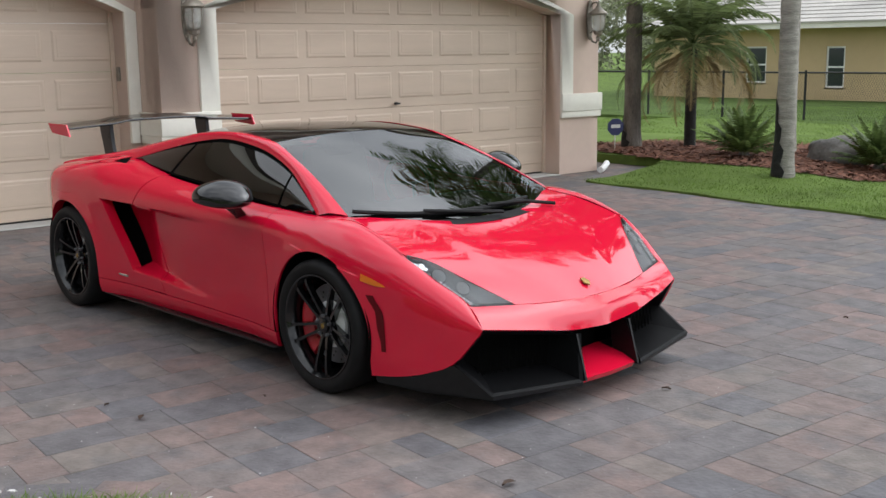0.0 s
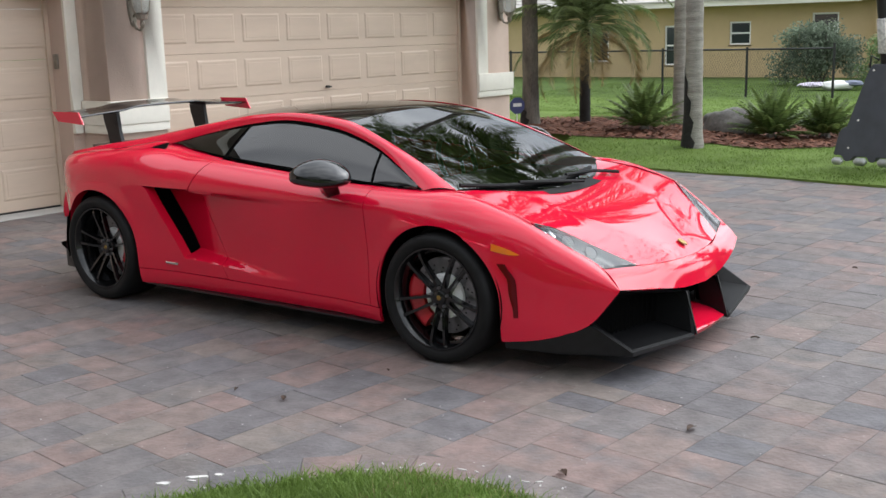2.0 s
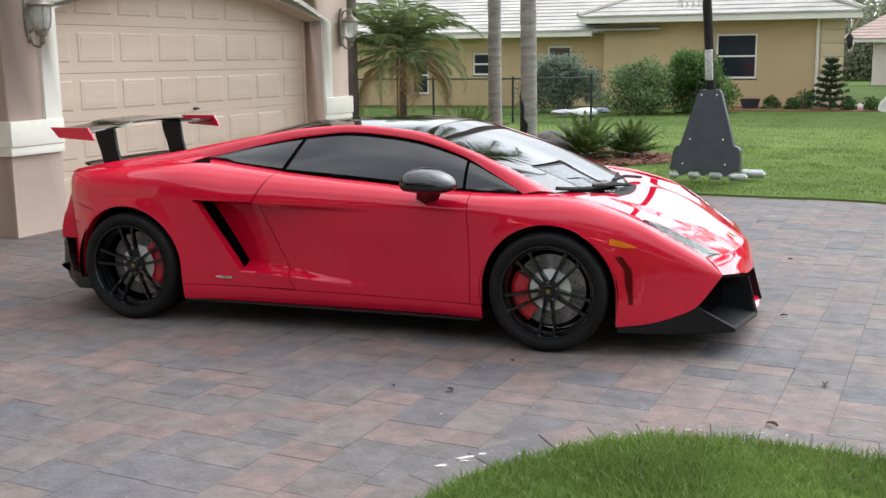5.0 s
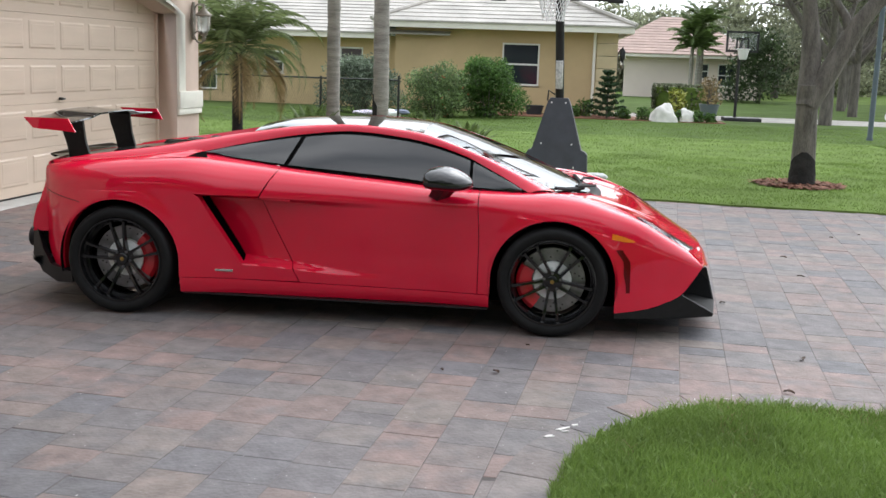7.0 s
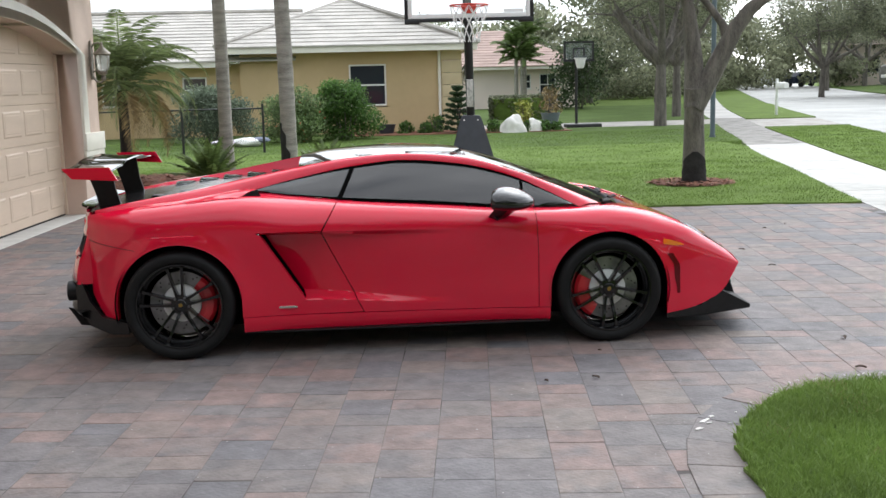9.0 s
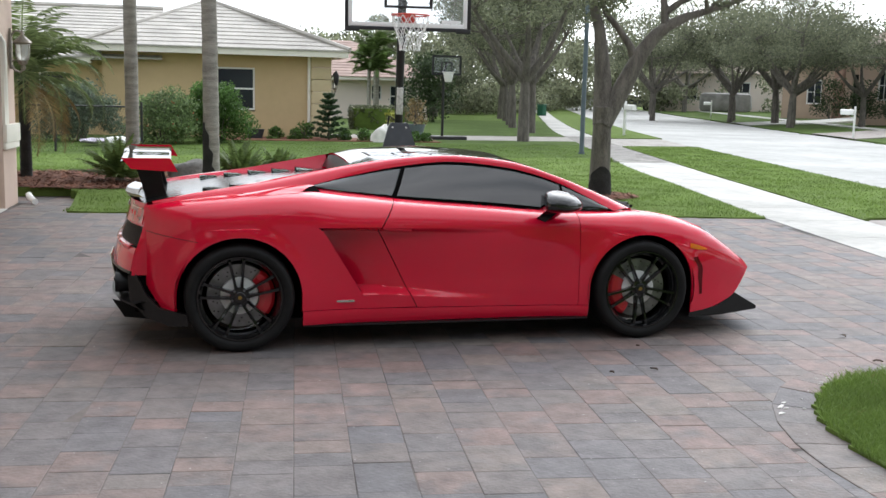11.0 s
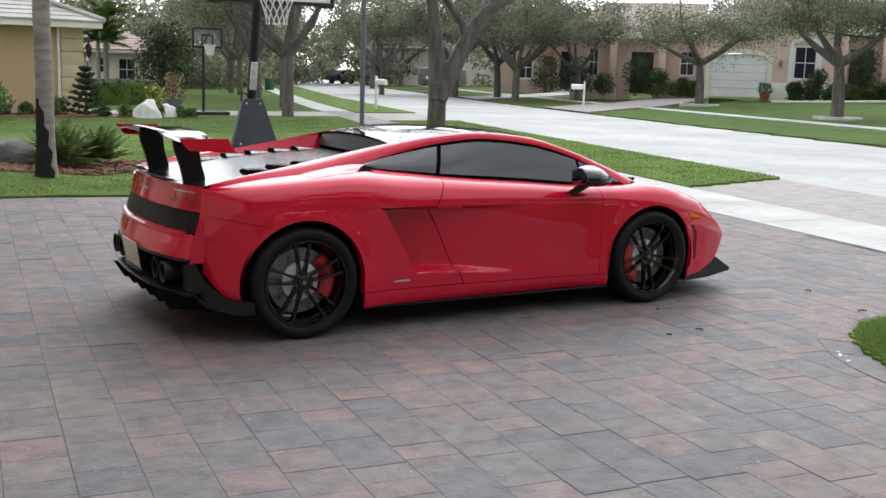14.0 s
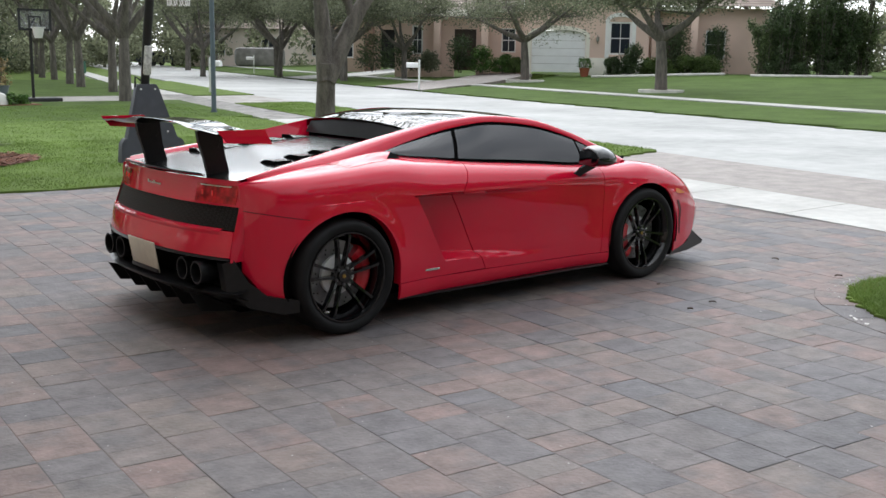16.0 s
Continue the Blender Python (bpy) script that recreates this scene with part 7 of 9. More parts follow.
b = bmesh.new()
tube(b, [(-0.06, -0.06, 1.1), (-0.14, -0.08, 1.15), (-0.15, -0.08, 1.02)], 0.012, 6)
part("crank", b, M_BLACKMETAL, pole)
for zz in (2.45, 2.62):
    b = bmesh.new()
    tube(b, [(-0.02, -0.45, zz), (-0.02, -0.95, zz + 0.12)], 0.02, 6)
    part("arm", b, M_BLACKMETAL, hoop)
M_ACRYL = tinted_pane = mat("clear_acrylic", (0.85, 0.88, 0.9), 0.05)
M_ACRYL.node_tree.nodes["Principled BSDF"].inputs["Transmission Weight"].default_value = 0.92
M_ACRYL.node_tree.nodes["Principled BSDF"].inputs["IOR"].default_value = 1.08
b = bmesh.new()
box(b, -0.74, 0.74, -1.0, -0.99, 2.27, 3.12)
board = part("backboard", b, M_ACRYL, hoop, "clear acrylic backboard")
for x0, x1, z0, z1, m_, nm in ((-0.76, 0.76, 2.225, 2.268, M_BLACKMETAL, "frame_rail"), (-0.76, 0.76, 3.122, 3.16, M_BLACKMETAL, "frame_rail"), (-0.785, -0.742, 2.225, 3.16, M_BLACKMETAL, "frame_rail"), (0.742, 0.785, 2.225, 3.16, M_BLACKMETAL, "frame_rail"), (-0.69, 0.69, 2.270, 2.322, M_WHITE, "border_line"), (-0.740, -0.692, 2.270, 3.12, M_WHITE, "border_line"), (0.692, 0.740, 2.270, 3.12, M_WHITE, "border_line"), (-0.30, 0.30, 2.50, 2.53, M_BLACKMETAL, "target_line"), (-0.30, -0.265, 2.53, 2.95, M_BLACKMETAL, "target_line"), (0.265, 0.30, 2.53, 2.95, M_BLACKMETAL, "target_line")):
    b = bmesh.new()
    box(b, x0, x1, -1.02, -0.985, z0, z1, 0.004)
    part(nm, b, m_, board)
b = bmesh.new()
box(b, 0.42, 0.66, -1.012, -1.003, 2.325, 2.365)
part("brand_bar", b, M_WHITE, board, "pale lettering bar")
for x0, x1 in ((-0.785, -0.60), (0.60, 0.785)):
    b = bmesh.new()
    box(b, x0, x1, -1.03, -0.98, 2.205, 2.262, 0.01)
    part("corner_pad", b, M_BLACKMETAL, board)
M_RIMRED = mat("rim_red", (0.55, 0.05, 0.03), 0.4)
b = bmesh.new()
tube(b, [(0.228 * math.cos(a), -1.25 + 0.228 * math.sin(a), 2.40) for a in np.linspace(0, 2 * math.pi, 33)], 0.010, 8, cap=False)
box(b, -0.09, 0.09, -1.03, -1.0, 2.32, 2.44, 0.006)
tube(b, [(-0.06, -1.02, 2.34), (-0.04, -1.09, 2.39)], 0.01, 6)
tube(b, [(0.06, -1.02, 2.34), (0.04, -1.09, 2.39)], 0.01, 6)
rim = part("rim", b, M_RIMRED, hoop, "red steel rim")
b = bmesh.new()
for k in range(12):
    for s in (-1, 1):
        pts = []
        for j in range(9):
            f = j / 8
            a = (k + 0.5 * s * j * 0.55) * math.pi / 6
            r = lerp(0.225, 0.125, sstep(f * 1.1))
            pts.append((r * math.cos(a), -1.25 + r * math.sin(a), 2.395 - 0.42 * f))
        tube(b, pts, 0.0055, 4)
part("net", b, M_WHITE, rim, "white rope net")

# ---------- chain-link fence ----------
fence = empty("fence", "black chain-link fence with round posts and a top rail", "fence", kind="structure")
FY = 17.75


def fence_bar(name, pts, r, seg=8):
    b = bmesh.new()
    tube(b, pts, r, seg)
    return part(name, b, M_BLACKMETAL, fence)


for x in (-12.2, -10.2, -8.15, -6.15, -4.2, -2.37):
    fence_bar("post", [(x, FY, -0.15), (x, FY, 1.08 if x < -3 else 1.14)], 0.028)
fence_bar("rail", [(-14, FY, 1.03), (-2.37, FY, 1.03)], 0.02)
b = bmesh.new()
for k in range(250):
    x = -14 + k * 0.055
    for s in (-1, 1):
        x1 = x + s * 0.55
        a, c = (x, 0.0), (x1, 1.02)
        if max(a[0], c[0]) > -2.37 or min(a[0], c[0]) < -14.2:
            continue
        w = 0.0022
        b.faces.new([b.verts.new(p) for p in ((a[0] - w, FY + 0.002 * s, a[1]), (a[0] + w, FY + 0.002 * s, a[1]), (c[0] + w, FY + 0.002 * s, c[1]), (c[0] - w, FY + 0.002 * s, c[1]))])
o = part("wire", b, M_BLACKMETAL, fence, smooth=False)
o["kind"] = "stuff"

# ---------- houses ----------
def window_unit(e, x0, x1, y, z0, z1, sash=True, name="window", fr=0.05, panes=1):
    """A window set in a wall that faces -y."""
    b = bmesh.new()
    loops = []
    for yy in (y - 0.03, y + 0.03):
        for q in (0.0, fr):
            loops.append([b.verts.new((xx, yy, zz)) for xx, zz in ((x0 + q, z0 + q), (x1 - q, z0 + q), (x1 - q, z1 - q), (x0 + q, z1 - q))])
    for p, q in ((0, 1), (1, 3), (3, 2), (2, 0)):
        for k in range(4):
            b.faces.new((loops[p][k], loops[p][(k + 1) % 4], loops[q][(k + 1) % 4], loops[q][k]))
    w = part(name, b, M_WHITE, e, "white window frame", smooth=False)
    bars = [(x0 + fr, x1 - fr, (z0 + z1) / 2 - 0.025, (z0 + z1) / 2 + 0.025)] if sash else []
    bars += [(lerp(x0, x1, k / panes) - 0.02, lerp(x0, x1, k / panes) + 0.02, z0 + fr, z1 - fr) for k in range(1, panes)]
    for k, (a0, a1, b0, b1) in enumerate(bars):
        b = bmesh.new()
        box(b, a0, a1, y - 0.02 - 0.003 * k, y + 0.02, b0, b1)
        part("glazing_bar", b, M_WHITE, w)
    b = bmesh.new()
    box(b, x0 + fr, x1 - fr, y - 0.006, y + 0.004, z0 + fr, z1 - fr)
    part("pane", b, M_PANE, w, "dark pane")
    b = bmesh.new()
    box(b, x0 - 0.04, x1 + 0.04, y - 0.07, y - 0.031, z0 - 0.05, z0 - 0.002, 0.006)
    part("sill", b, M_TRIM, w)
    return w


def courses(b, e0, e1, r0, r1, n, lift=0.035):
    """Tile courses from an eave e0-e1 up to a ridge r0-r1, each one stepped over the next."""
    e0, e1, r0, r1 = map(Vector, (e0, e1, r0, r1))
    up = Vector((0, 0, lift))
    rows = []
    for k in range(n):
        for f, h in ((k / n, -0.3), (k / n, 1.0), ((k + 1) / n, 0.3)):
            rows.append((b.verts.new(e0.lerp(r0, f) + up * h), b.verts.new(e1.lerp(r1, f) + up * h)))
    for p, q in zip(rows, rows[1:]):
        b.faces.new((p[0], p[1], q[1], q[0]))
    return b


house = empty("house", "single-storey ochre stucco house with a pale tiled hip roof", "house", pose(0, 0, 0))
HY = 25.9
b = bmesh.new()
for x0, x1, z0, z1 in ((-3.7, -0.43, -0.1, 2.5), (0.70, 2.46, -0.1, 2.5), (-0.43, 0.70, -0.1, 0.838), (-0.43, 0.70, 2.098, 2.5)):
    box(b, x0, x1, HY, HY + 0.25, z0, z1)
box(b, 2.21, 2.46, HY + 0.25, 38, -0.1, 2.5)
parts("wall", b, M_HOUSE, house, smooth=False)
b = bmesh.new()
WINS = ((-5.49, -4.75, 1.05, 1.83), (-7.91, -7.26, 0.97, 1.65), (-9.98, -9.40, 0.385, 1.58), (-12.6, -11.9, 0.5, 1.6))
xs_ = sorted([-16.0, -3.7] + [q for w in WINS for q in w[:2]])
for x0, x1 in zip(xs_, xs_[1:]):
    hit_ = [w for w in WINS if w[0] <= x0 and w[1] >= x1]
    if hit_:
        box(b, x0, x1, HY + 0.3, HY + 0.55, -0.1, hit_[0][2])
        box(b, x0, x1, HY + 0.3, HY + 0.55, hit_[0][3], 2.2)
    else:
        box(b, x0, x1, HY + 0.3, HY + 0.55, -0.1, 2.2)
box(b, -3.7, -3.5, HY + 0.25, HY + 0.6, -0.1, 2.5)
parts("wall", b, M_HOUSE, house, smooth=False)
wall_lantern(0.0, pose(3.025, HY + 0.22, 1.46), "dark wall lantern on the corner of the ochre house", "")
window_unit(house, -0.43, 0.70, HY + 0.07, 0.838, 2.098)
for w in WINS:
    window_unit(house, w[0], w[1], HY + 0.37, w[2], w[3])
b = bmesh.new()
for k in range(7):
    box(b, 2.40, 3.02, HY - 0.05, HY + 0.5, -0.05 + k * 0.37, 0.305 + k * 0.37, 0.012)
parts("quoin", b, mat("pale_ochre_stucco", (0.62, 0.52, 0.33), 0.9, vary=0.06, scale=2), house, "pale grooved corner pier")
b = bmesh.new()
tube(b, [(2.33, HY - 0.06, 2.5), (2.33, HY - 0.06, 0.05), (2.33, HY - 0.15, 0.0)], 0.045, 8)
part("downpipe", b, M_TRIM, house, "cream downpipe")
b = bmesh.new()
box(b, -4.3, 3.45, HY - 0.62, HY - 0.55, 2.46, 2.64)
box(b, 3.38, 3.45, HY - 0.55, 38, 2.46, 2.64)
box(b, -4.3, 3.38, HY - 0.55, HY + 0.3, 2.47, 2.50)
part("fascia", b, M_TRIM, house, "cream gutter and fascia")
b = bmesh.new()
box(b, -16, -4.0, HY - 0.32, HY - 0.25, 2.10, 2.26)
box(b, -16, -4.0, HY - 0.25, HY + 0.5, 2.12, 2.15)
part("fascia", b, M_TRIM, house, "cream gutter and fascia")
b = bmesh.new()
PK = (-0.5, 30.2, 4.35)
courses(b, (-4.35, HY - 0.66, 2.64), (3.5, HY - 0.66, 2.64), (PK[0] - 0.05, PK[1], PK[2]), (PK[0] + 0.05, PK[1], PK[2]), 13)
courses(b, (3.5, HY - 0.66, 2.64), (3.5, 36.0, 2.64), PK, (PK[0], 32.5, PK[2]), 13)
courses(b, (-4.35, 36.0, 2.64), (-4.35, HY - 0.66, 2.64), (PK[0], 32.5, PK[2]), PK, 13)
parts("roof", b, M_TILE, house, "pale grey ribbed roof tiles", smooth=False)
b = bmesh.new()
courses(b, (-16, HY - 0.36, 2.26), (-2.0, HY - 0.36, 2.26), (-16, 31.5, 4.05), (-2.0, 31.5, 4.05), 15)
parts("roof", b, M_TILE, house, "pale grey ribbed roof tiles", smooth=False)
b = bmesh.new()
tube(b, [(3.5, HY - 0.66, 2.70), (1.5, HY + 1.55, 3.53), PK], 0.07, 6)
tube(b, [(-4.35, HY - 0.66, 2.70), PK], 0.07, 6)
tube(b, [(-16, 31.5, 4.1), (-2.0, 31.5, 4.1)], 0.08, 6)
part("ridge", b, M_TILE, house, "rounded ridge tiles")
b = bmesh.new()
lathe(b, [(0.02, -0.1), (0.07, 0.0), (0.09, 0.22), (0.04, 0.3), (0.01, 0.36)], 8, Matrix.Translation((3.16, HY - 0.1, 1.72)))
tube(b, [(3.02, HY, 1.85), (3.1, HY - 0.05, 2.0), (3.16, HY - 0.1, 2.05)], 0.012, 6)
part("porch_lamp", b, M_BLACKMETAL, house, "black porch lantern")

b = bmesh.new()
lathe(b, [(0.20, 0.0), (0.27, 0.26), (0.29, 0.30), (0.26, 0.30), (0.2, 0.06)], 16, Matrix.Translation((0.63, 24.85, 0.0)))
thing("planter", b, M_HOOPBASE, "dark plastic planter pot by the house", "planter")
b = bmesh.new()
lathe(b, [(0.22, 0.0), (0.30, 0.36), (0.33, 0.42), (0.29, 0.42), (0.22, 0.06)], 16, Matrix.Translation((6.0, 27.2, 0.02)))
thing("planter", b, mat("teal_grey_pot", (0.10, 0.14, 0.14), 0.5), "grey-green planter pot by the driveway", "planter")
shrub("potted_shrub", 6.0, 27.2, 0.35, 0.35, 0.9, 500, 0.05, M_FRONDDRY, "brownish twiggy shrub in a planter", "shrub", 61, 0.38)
shrub("shrub", -4.15, 22.4, 1.35, 0.8, 1.62, 12000, 0.045, M_LEAF3, "grey-green loose shrub behind the fence", "shrub", 41)
shrub("shrub", -1.95, 21.6, 1.05, 0.9, 1.5, 11000, 0.042, leafy("light_shrub_leaf", (0.17, 0.24, 0.10), 0.3, 1.2, 0.5, 0.4), "pale green flowering shrub with a few orange blossoms", "shrub", 42, extra=(60, 0.05, mat("orange_blossom", (0.55, 0.16, 0.08), 0.6)))
shrub("shrub", -0.55, 22.4, 1.05, 0.9, 1.62, 12000, 0.045, M_LEAF2, "dense bright green shrub beside the house", "shrub", 43)
for k, (x, y, r, h) in enumerate(((1.2, 24.6, 0.25, 0.4), (1.75, 24.4, 0.22, 0.35), (2.1, 24.9, 0.35, 0.55), (3.2, 24.2, 0.22, 0.35), (3.75, 24.1, 0.25, 0.38), (4.75, 23.95, 0.22, 0.35), (5.25, 23.9, 0.25, 0.35), (5.6, 24.0, 0.2, 0.3))):
    shrub("bedding_plant", x, y, r, r, h, 420, 0.05, M_LEAF2, "small round green bedding plant", "plant", 70 + k)
shrub("croton", 4.72, 24.55, 0.25, 0.25, 0.95, 500, 0.07, mat("yellow_green_leaf", (0.28, 0.30, 0.05), 0.5, per_island=0.4), "tall yellow-green leafy plant behind the boulder", "plant", 90)
# mulch bed before the house
bm = bmesh.new()
strip(bm, lambda y: -0.5, lambda y: 6.0, 23.7, 25.8, 0.7, 0.04, 0.1)
thing("mulch_bed", bm, M_MULCH, "red-brown mulch bed in front of the house", "mulch bed", kind="structure")

# small tiered conifer
M_SPRUCE = leafy("spruce_needle", (0.055, 0.095, 0.045), 0.3, 2.0, 0.4, 0.3)
con = empty("conifer", "small tiered dark green conifer by the house corner", "conifer", pose(2.72, 24.2, 0.02))
b = bmesh.new()
tube(b, [(0, 0, -0.05), (0, 0, 0.7), (0, 0, 1.42)], [0.035, 0.025, 0.006], 7)
part("trunk", b, M_BARK, con)
for k in range(8):
    r, z = lerp(0.62, 0.10, k / 7.5), 0.10 + 0.165 * k
    cs = []
    for j in range(9):
        an = j * 0.698 + k * 0.5
        for f in (0.3, 0.6, 0.9):
            cs.append((r * f * math.cos(an), r * f * math.sin(an), z + 0.10 * f * f, 0.035))
    v, f = leaf_cloud(cs, 620, 0.05, 0, 700 + k, 0.45)
    crown_part("branch_tier", v, f, M_SPRUCE, con)

clipped_hedge(5.88, 33.4, 2.1, 0.9, 0.88, "clipped dark green box hedge", 51, material=M_LEAF)

# pale bundle behind the fence
toy = empty("garden_bundle", "pale lilac and white cushions lying on the lawn", "cushions", pose(-3.2, 20.3, 0.02))
for k, (x, y, z, sx, sy, sz, m_) in enumerate(((-0.35, 0, 0.12, 0.36, 0.3, 0.07, mat("lilac_cloth", (0.55, 0.50, 0.60), 0.8, vary=0.3, scale=14)), (0.15, 0, 0.11, 0.4, 0.3, 0.12, M_WHITE), (0.5, 0.05, 0.16, 0.26, 0.2, 0.07, mat("blue_cloth", (0.20, 0.22, 0.30), 0.8)))):
    b = bmesh.new()
    bmesh.ops.create_icosphere(b, subdivisions=3, radius=1.0)
    for v in b.verts:
        v.co *= 1 + 0.2 * noise.noise(v.co * 2 + Vector((k * 3, 0, 0)))
        v.co = Vector((x + v.co.x * sx, y + v.co.y * sy, max(0.0, z + v.co.z * sz)))
    part("cushion", b, m_, toy, angle=60)

# ---------- second house, pale pink, further on ----------
h2 = empty("house", "pale pink single-storey house with a brown tiled roof", "house")
b = bmesh.new()
for x0, x1, z0, z1 in ((4.6, 8.2, -0.1, 2.1), (8.75, 9.2, -0.1, 2.1), (10.05, 11.2, -0.1, 2.1), (8.2, 8.75, -0.1, 1.0), (8.2, 8.75, 1.75, 2.1), (9.2, 10.05, -0.1, 0.65), (9.2, 10.05, 1.75, 2.1)):
    box(b, x0, x1, 48, 48.25, z0, z1)
box(b, 10.95, 11.2, 48.25, 60, -0.1, 2.1)
parts("wall", b, M_HOUSE2, h2, smooth=False)
window_unit(h2, 8.2, 8.75, 48.05, 1.0, 1.75)
window_unit(h2, 9.2, 10.05, 48.05, 0.65, 1.75, panes=2)
b = bmesh.new()
courses(b, (3.0, 47.4, 2.15), (11.8, 47.4, 2.15), (6.8, 53.5, 4.2), (8.0, 53.5, 4.2), 14)
courses(b, (11.8, 47.4, 2.15), (11.8, 60, 2.15), (8.0, 53.5, 4.2), (8.0, 56, 4.2), 14)
parts("roof", b, M_TILE3, h2, "pink-brown ribbed roof tiles", smooth=False)
b = bmesh.new()
box(b, 3.0, 11.8, 47.42, 47.5, 2.0, 2.16)
part("fascia", b, M_TRIM, h2)

# ---------- second hoop by the next driveway ----------
hp = empty("basketball_hoop", "black portable basketball hoop on the next driveway", "basketball hoop", pose(6.6, 26.0, 0.0))
b = bmesh.new()
tube(b, [(0, 0, 0.05), (0, 0, 2.1), (0, -0.37, 2.4)], 0.045, 8)
part("pole", b, M_BLACKMETAL, hp)
b = bmesh.new()
box(b, -0.35, 0.75, -0.3, 0.3, 0.0, 0.12, 0.03)
part("base", b, M_BLACKMETAL, hp)
b = bmesh.new()
for x0, x1, z0, z1 in ((-0.47, 0.47, 2.03, 2.09), (-0.47, 0.47, 2.58, 2.64), (-0.47, -0.41, 2.09, 2.58), (0.41, 0.47, 2.09, 2.58), (-0.18, -0.14, 2.11, 2.42), (0.14, 0.18, 2.11, 2.42), (-0.18, 0.18, 2.40, 2.44)):
    box(b, x0, x1, -0.42, -0.38, z0, z1)
bd = part("board_frame", b, M_BLACKMETAL, hp)
b = bmesh.new()
box(b, -0.41, 0.41, -0.40, -0.39, 2.09, 2.58)
part("board_pane", b, M_ACRYL, bd, "hazy acrylic panel")
b = bmesh.new()
tube(b, [(0.19 * math.cos(a), -0.64 + 0.19 * math.sin(a), 2.12) for a in np.linspace(0, 6.283, 21)], 0.012, 6, cap=False)
lathe(b, [(0.17, 2.10), (0.12, 1.87), (0.10, 1.82)], 10, Matrix.Translation((0, -0.64, 0)))
part("rim", b, M_WHITE, hp, "rim with a pale net")

# ---------- street furniture ----------
def street_pole(x, y, r, h, label):
    b = bmesh.new()
    lathe(b, [(r * 1.3, -0.1), (r * 1.3, 0.05), (r, 0.08), (r * 0.9, h), (0.002, h + 0.02)], 12, Matrix.Translation((x, y, 0)))
    return thing("lamp_post", b, mat("slate_green_paint", (0.05, 0.075, 0.085), 0.5, vary=0.15, scale=5), label, "lamp post")


street_pole(8.5, 18.7, 0.062, 7.0, "slim slate-green lamp post by the sidewalk")


def mailbox(x, y, rz):
    e = empty("mailbox", "white mailbox on a white post by the kerb", "mailbox", pose(x, y, 0.0, 0, 0, rz), "kerb mailboxes")
    b = bmesh.new()
    box(b, -0.04, 0.04, -0.04, 0.04, -0.1, 1.32, 0.008)
    part("post", b, M_WHITE, e)
    b = bmesh.new()
    prism(b, [(-0.10, 0.0), (0.10, 0.0), (0.10, 0.12), (0.07, 0.19), (0.0, 0.215), (-0.07, 0.19), (-0.10, 0.12)], 0.0, 0.5, Matrix(((0, 0, 1, -0.55), (1, 0, 0, 0), (0, 1, 0, 0.98), (0, 0, 0, 1))))
    part("box", b, M_WHITE, e)
    return e


mailbox(24.6, 30.4, -35)
mailbox(15.1, 31.2, 105)
mailbox(35.6, 63.0, -30)

# ---------- oaks along the street ----------
big = oak(4.63, 8.02, 0.155, 1.38, 4.7, 3.3, 8500, 0.045, 101, "large forked oak with a burnt foot in a mulch ring", limbs=[[(-0.02, 0.0, 1.75), (-0.06, 0.0, 2.15), (-0.10, 0.02, 2.5), (-0.22, 0.06, 2.95), (-0.5, 0.3, 3.7)], [(0.24, -0.10, 1.62), (0.38, -0.16, 1.93), (0.50, -0.21, 2.19), (0.68, -0.28, 2.45), (0.84, -0.34, 2.58), (1.08, -0.43, 2.71), (1.35, -0.54, 2.8), (1.75, -0.7, 2.95)]], seg=14)
b = bmesh.new()
tube(b, [(0.42, -0.17, 2.0), (0.34, -0.13, 2.27), (0.17, -0.07, 2.52), (-0.02, 0.0, 2.75), (-0.2, 0.1, 3.3)], [0.075, 0.06, 0.05, 0.045, 0.02], 7)
tube(b, [(0.80, -0.32, 2.55), (0.77, -0.31, 2.87), (0.73, -0.29, 3.2), (0.6, -0.1, 3.9)], [0.065, 0.055, 0.05, 0.02], 7)
tube(b, [(0.77, -0.31, 2.75), (0.99, -0.40, 2.93), (1.34, -0.54, 3.1), (1.9, -0.6, 3.5)], [0.055, 0.05, 0.04, 0.02], 7)
parts("branch", b, M_BARK, big, angle=80)
foot = np.random.default_rng(101).normal(0, 0.06, 2)
b = bmesh.new()
rings = []
for k in range(11):
    f = k / 10
    z = 0.50 * f - 0.02
    half = 1.35 * math.sqrt(max(0.02, 1 - f**3)) + 0.1 * math.sin(k * 1.9)
    rr = curve1([(-0.1, 0.205), (0.05, 0.178), (0.3, 0.166), (0.69, 0.15)])(z) + 0.009
    rings.append([b.verts.new((rr * math.cos(q) + foot[0] * z * 0.435, rr * math.sin(q) + foot[1] * z * 0.435, z)) for q in np.linspace(-1.75 - half, -1.75 + half, 13)])
for p, q in zip(rings, rings[1:]):
    for k in range(12):
        b.faces.new((p[k], p[k + 1], q[k + 1], q[k]))
part("burnt_bark", b, M_BARKWET, big, "black burnt patch at the foot")
rng = np.random.default_rng(77)
cs = [(rng.uniform(-1.9, 0.1), rng.uniform(-0.8, 0.8), rng.uniform(2.55, 3.4), 0.16) for _ in range(16)] + [(rng.uniform(0.9, 2.2), rng.uniform(-1.0, 0.3), rng.uniform(2.85, 3.5), 0.16) for _ in range(14)]
v, f = leaf_cloud(cs, 4200, 0.04, 0, 78, 0.6)
crown_part("crown", v, f, M_LEAF, big)
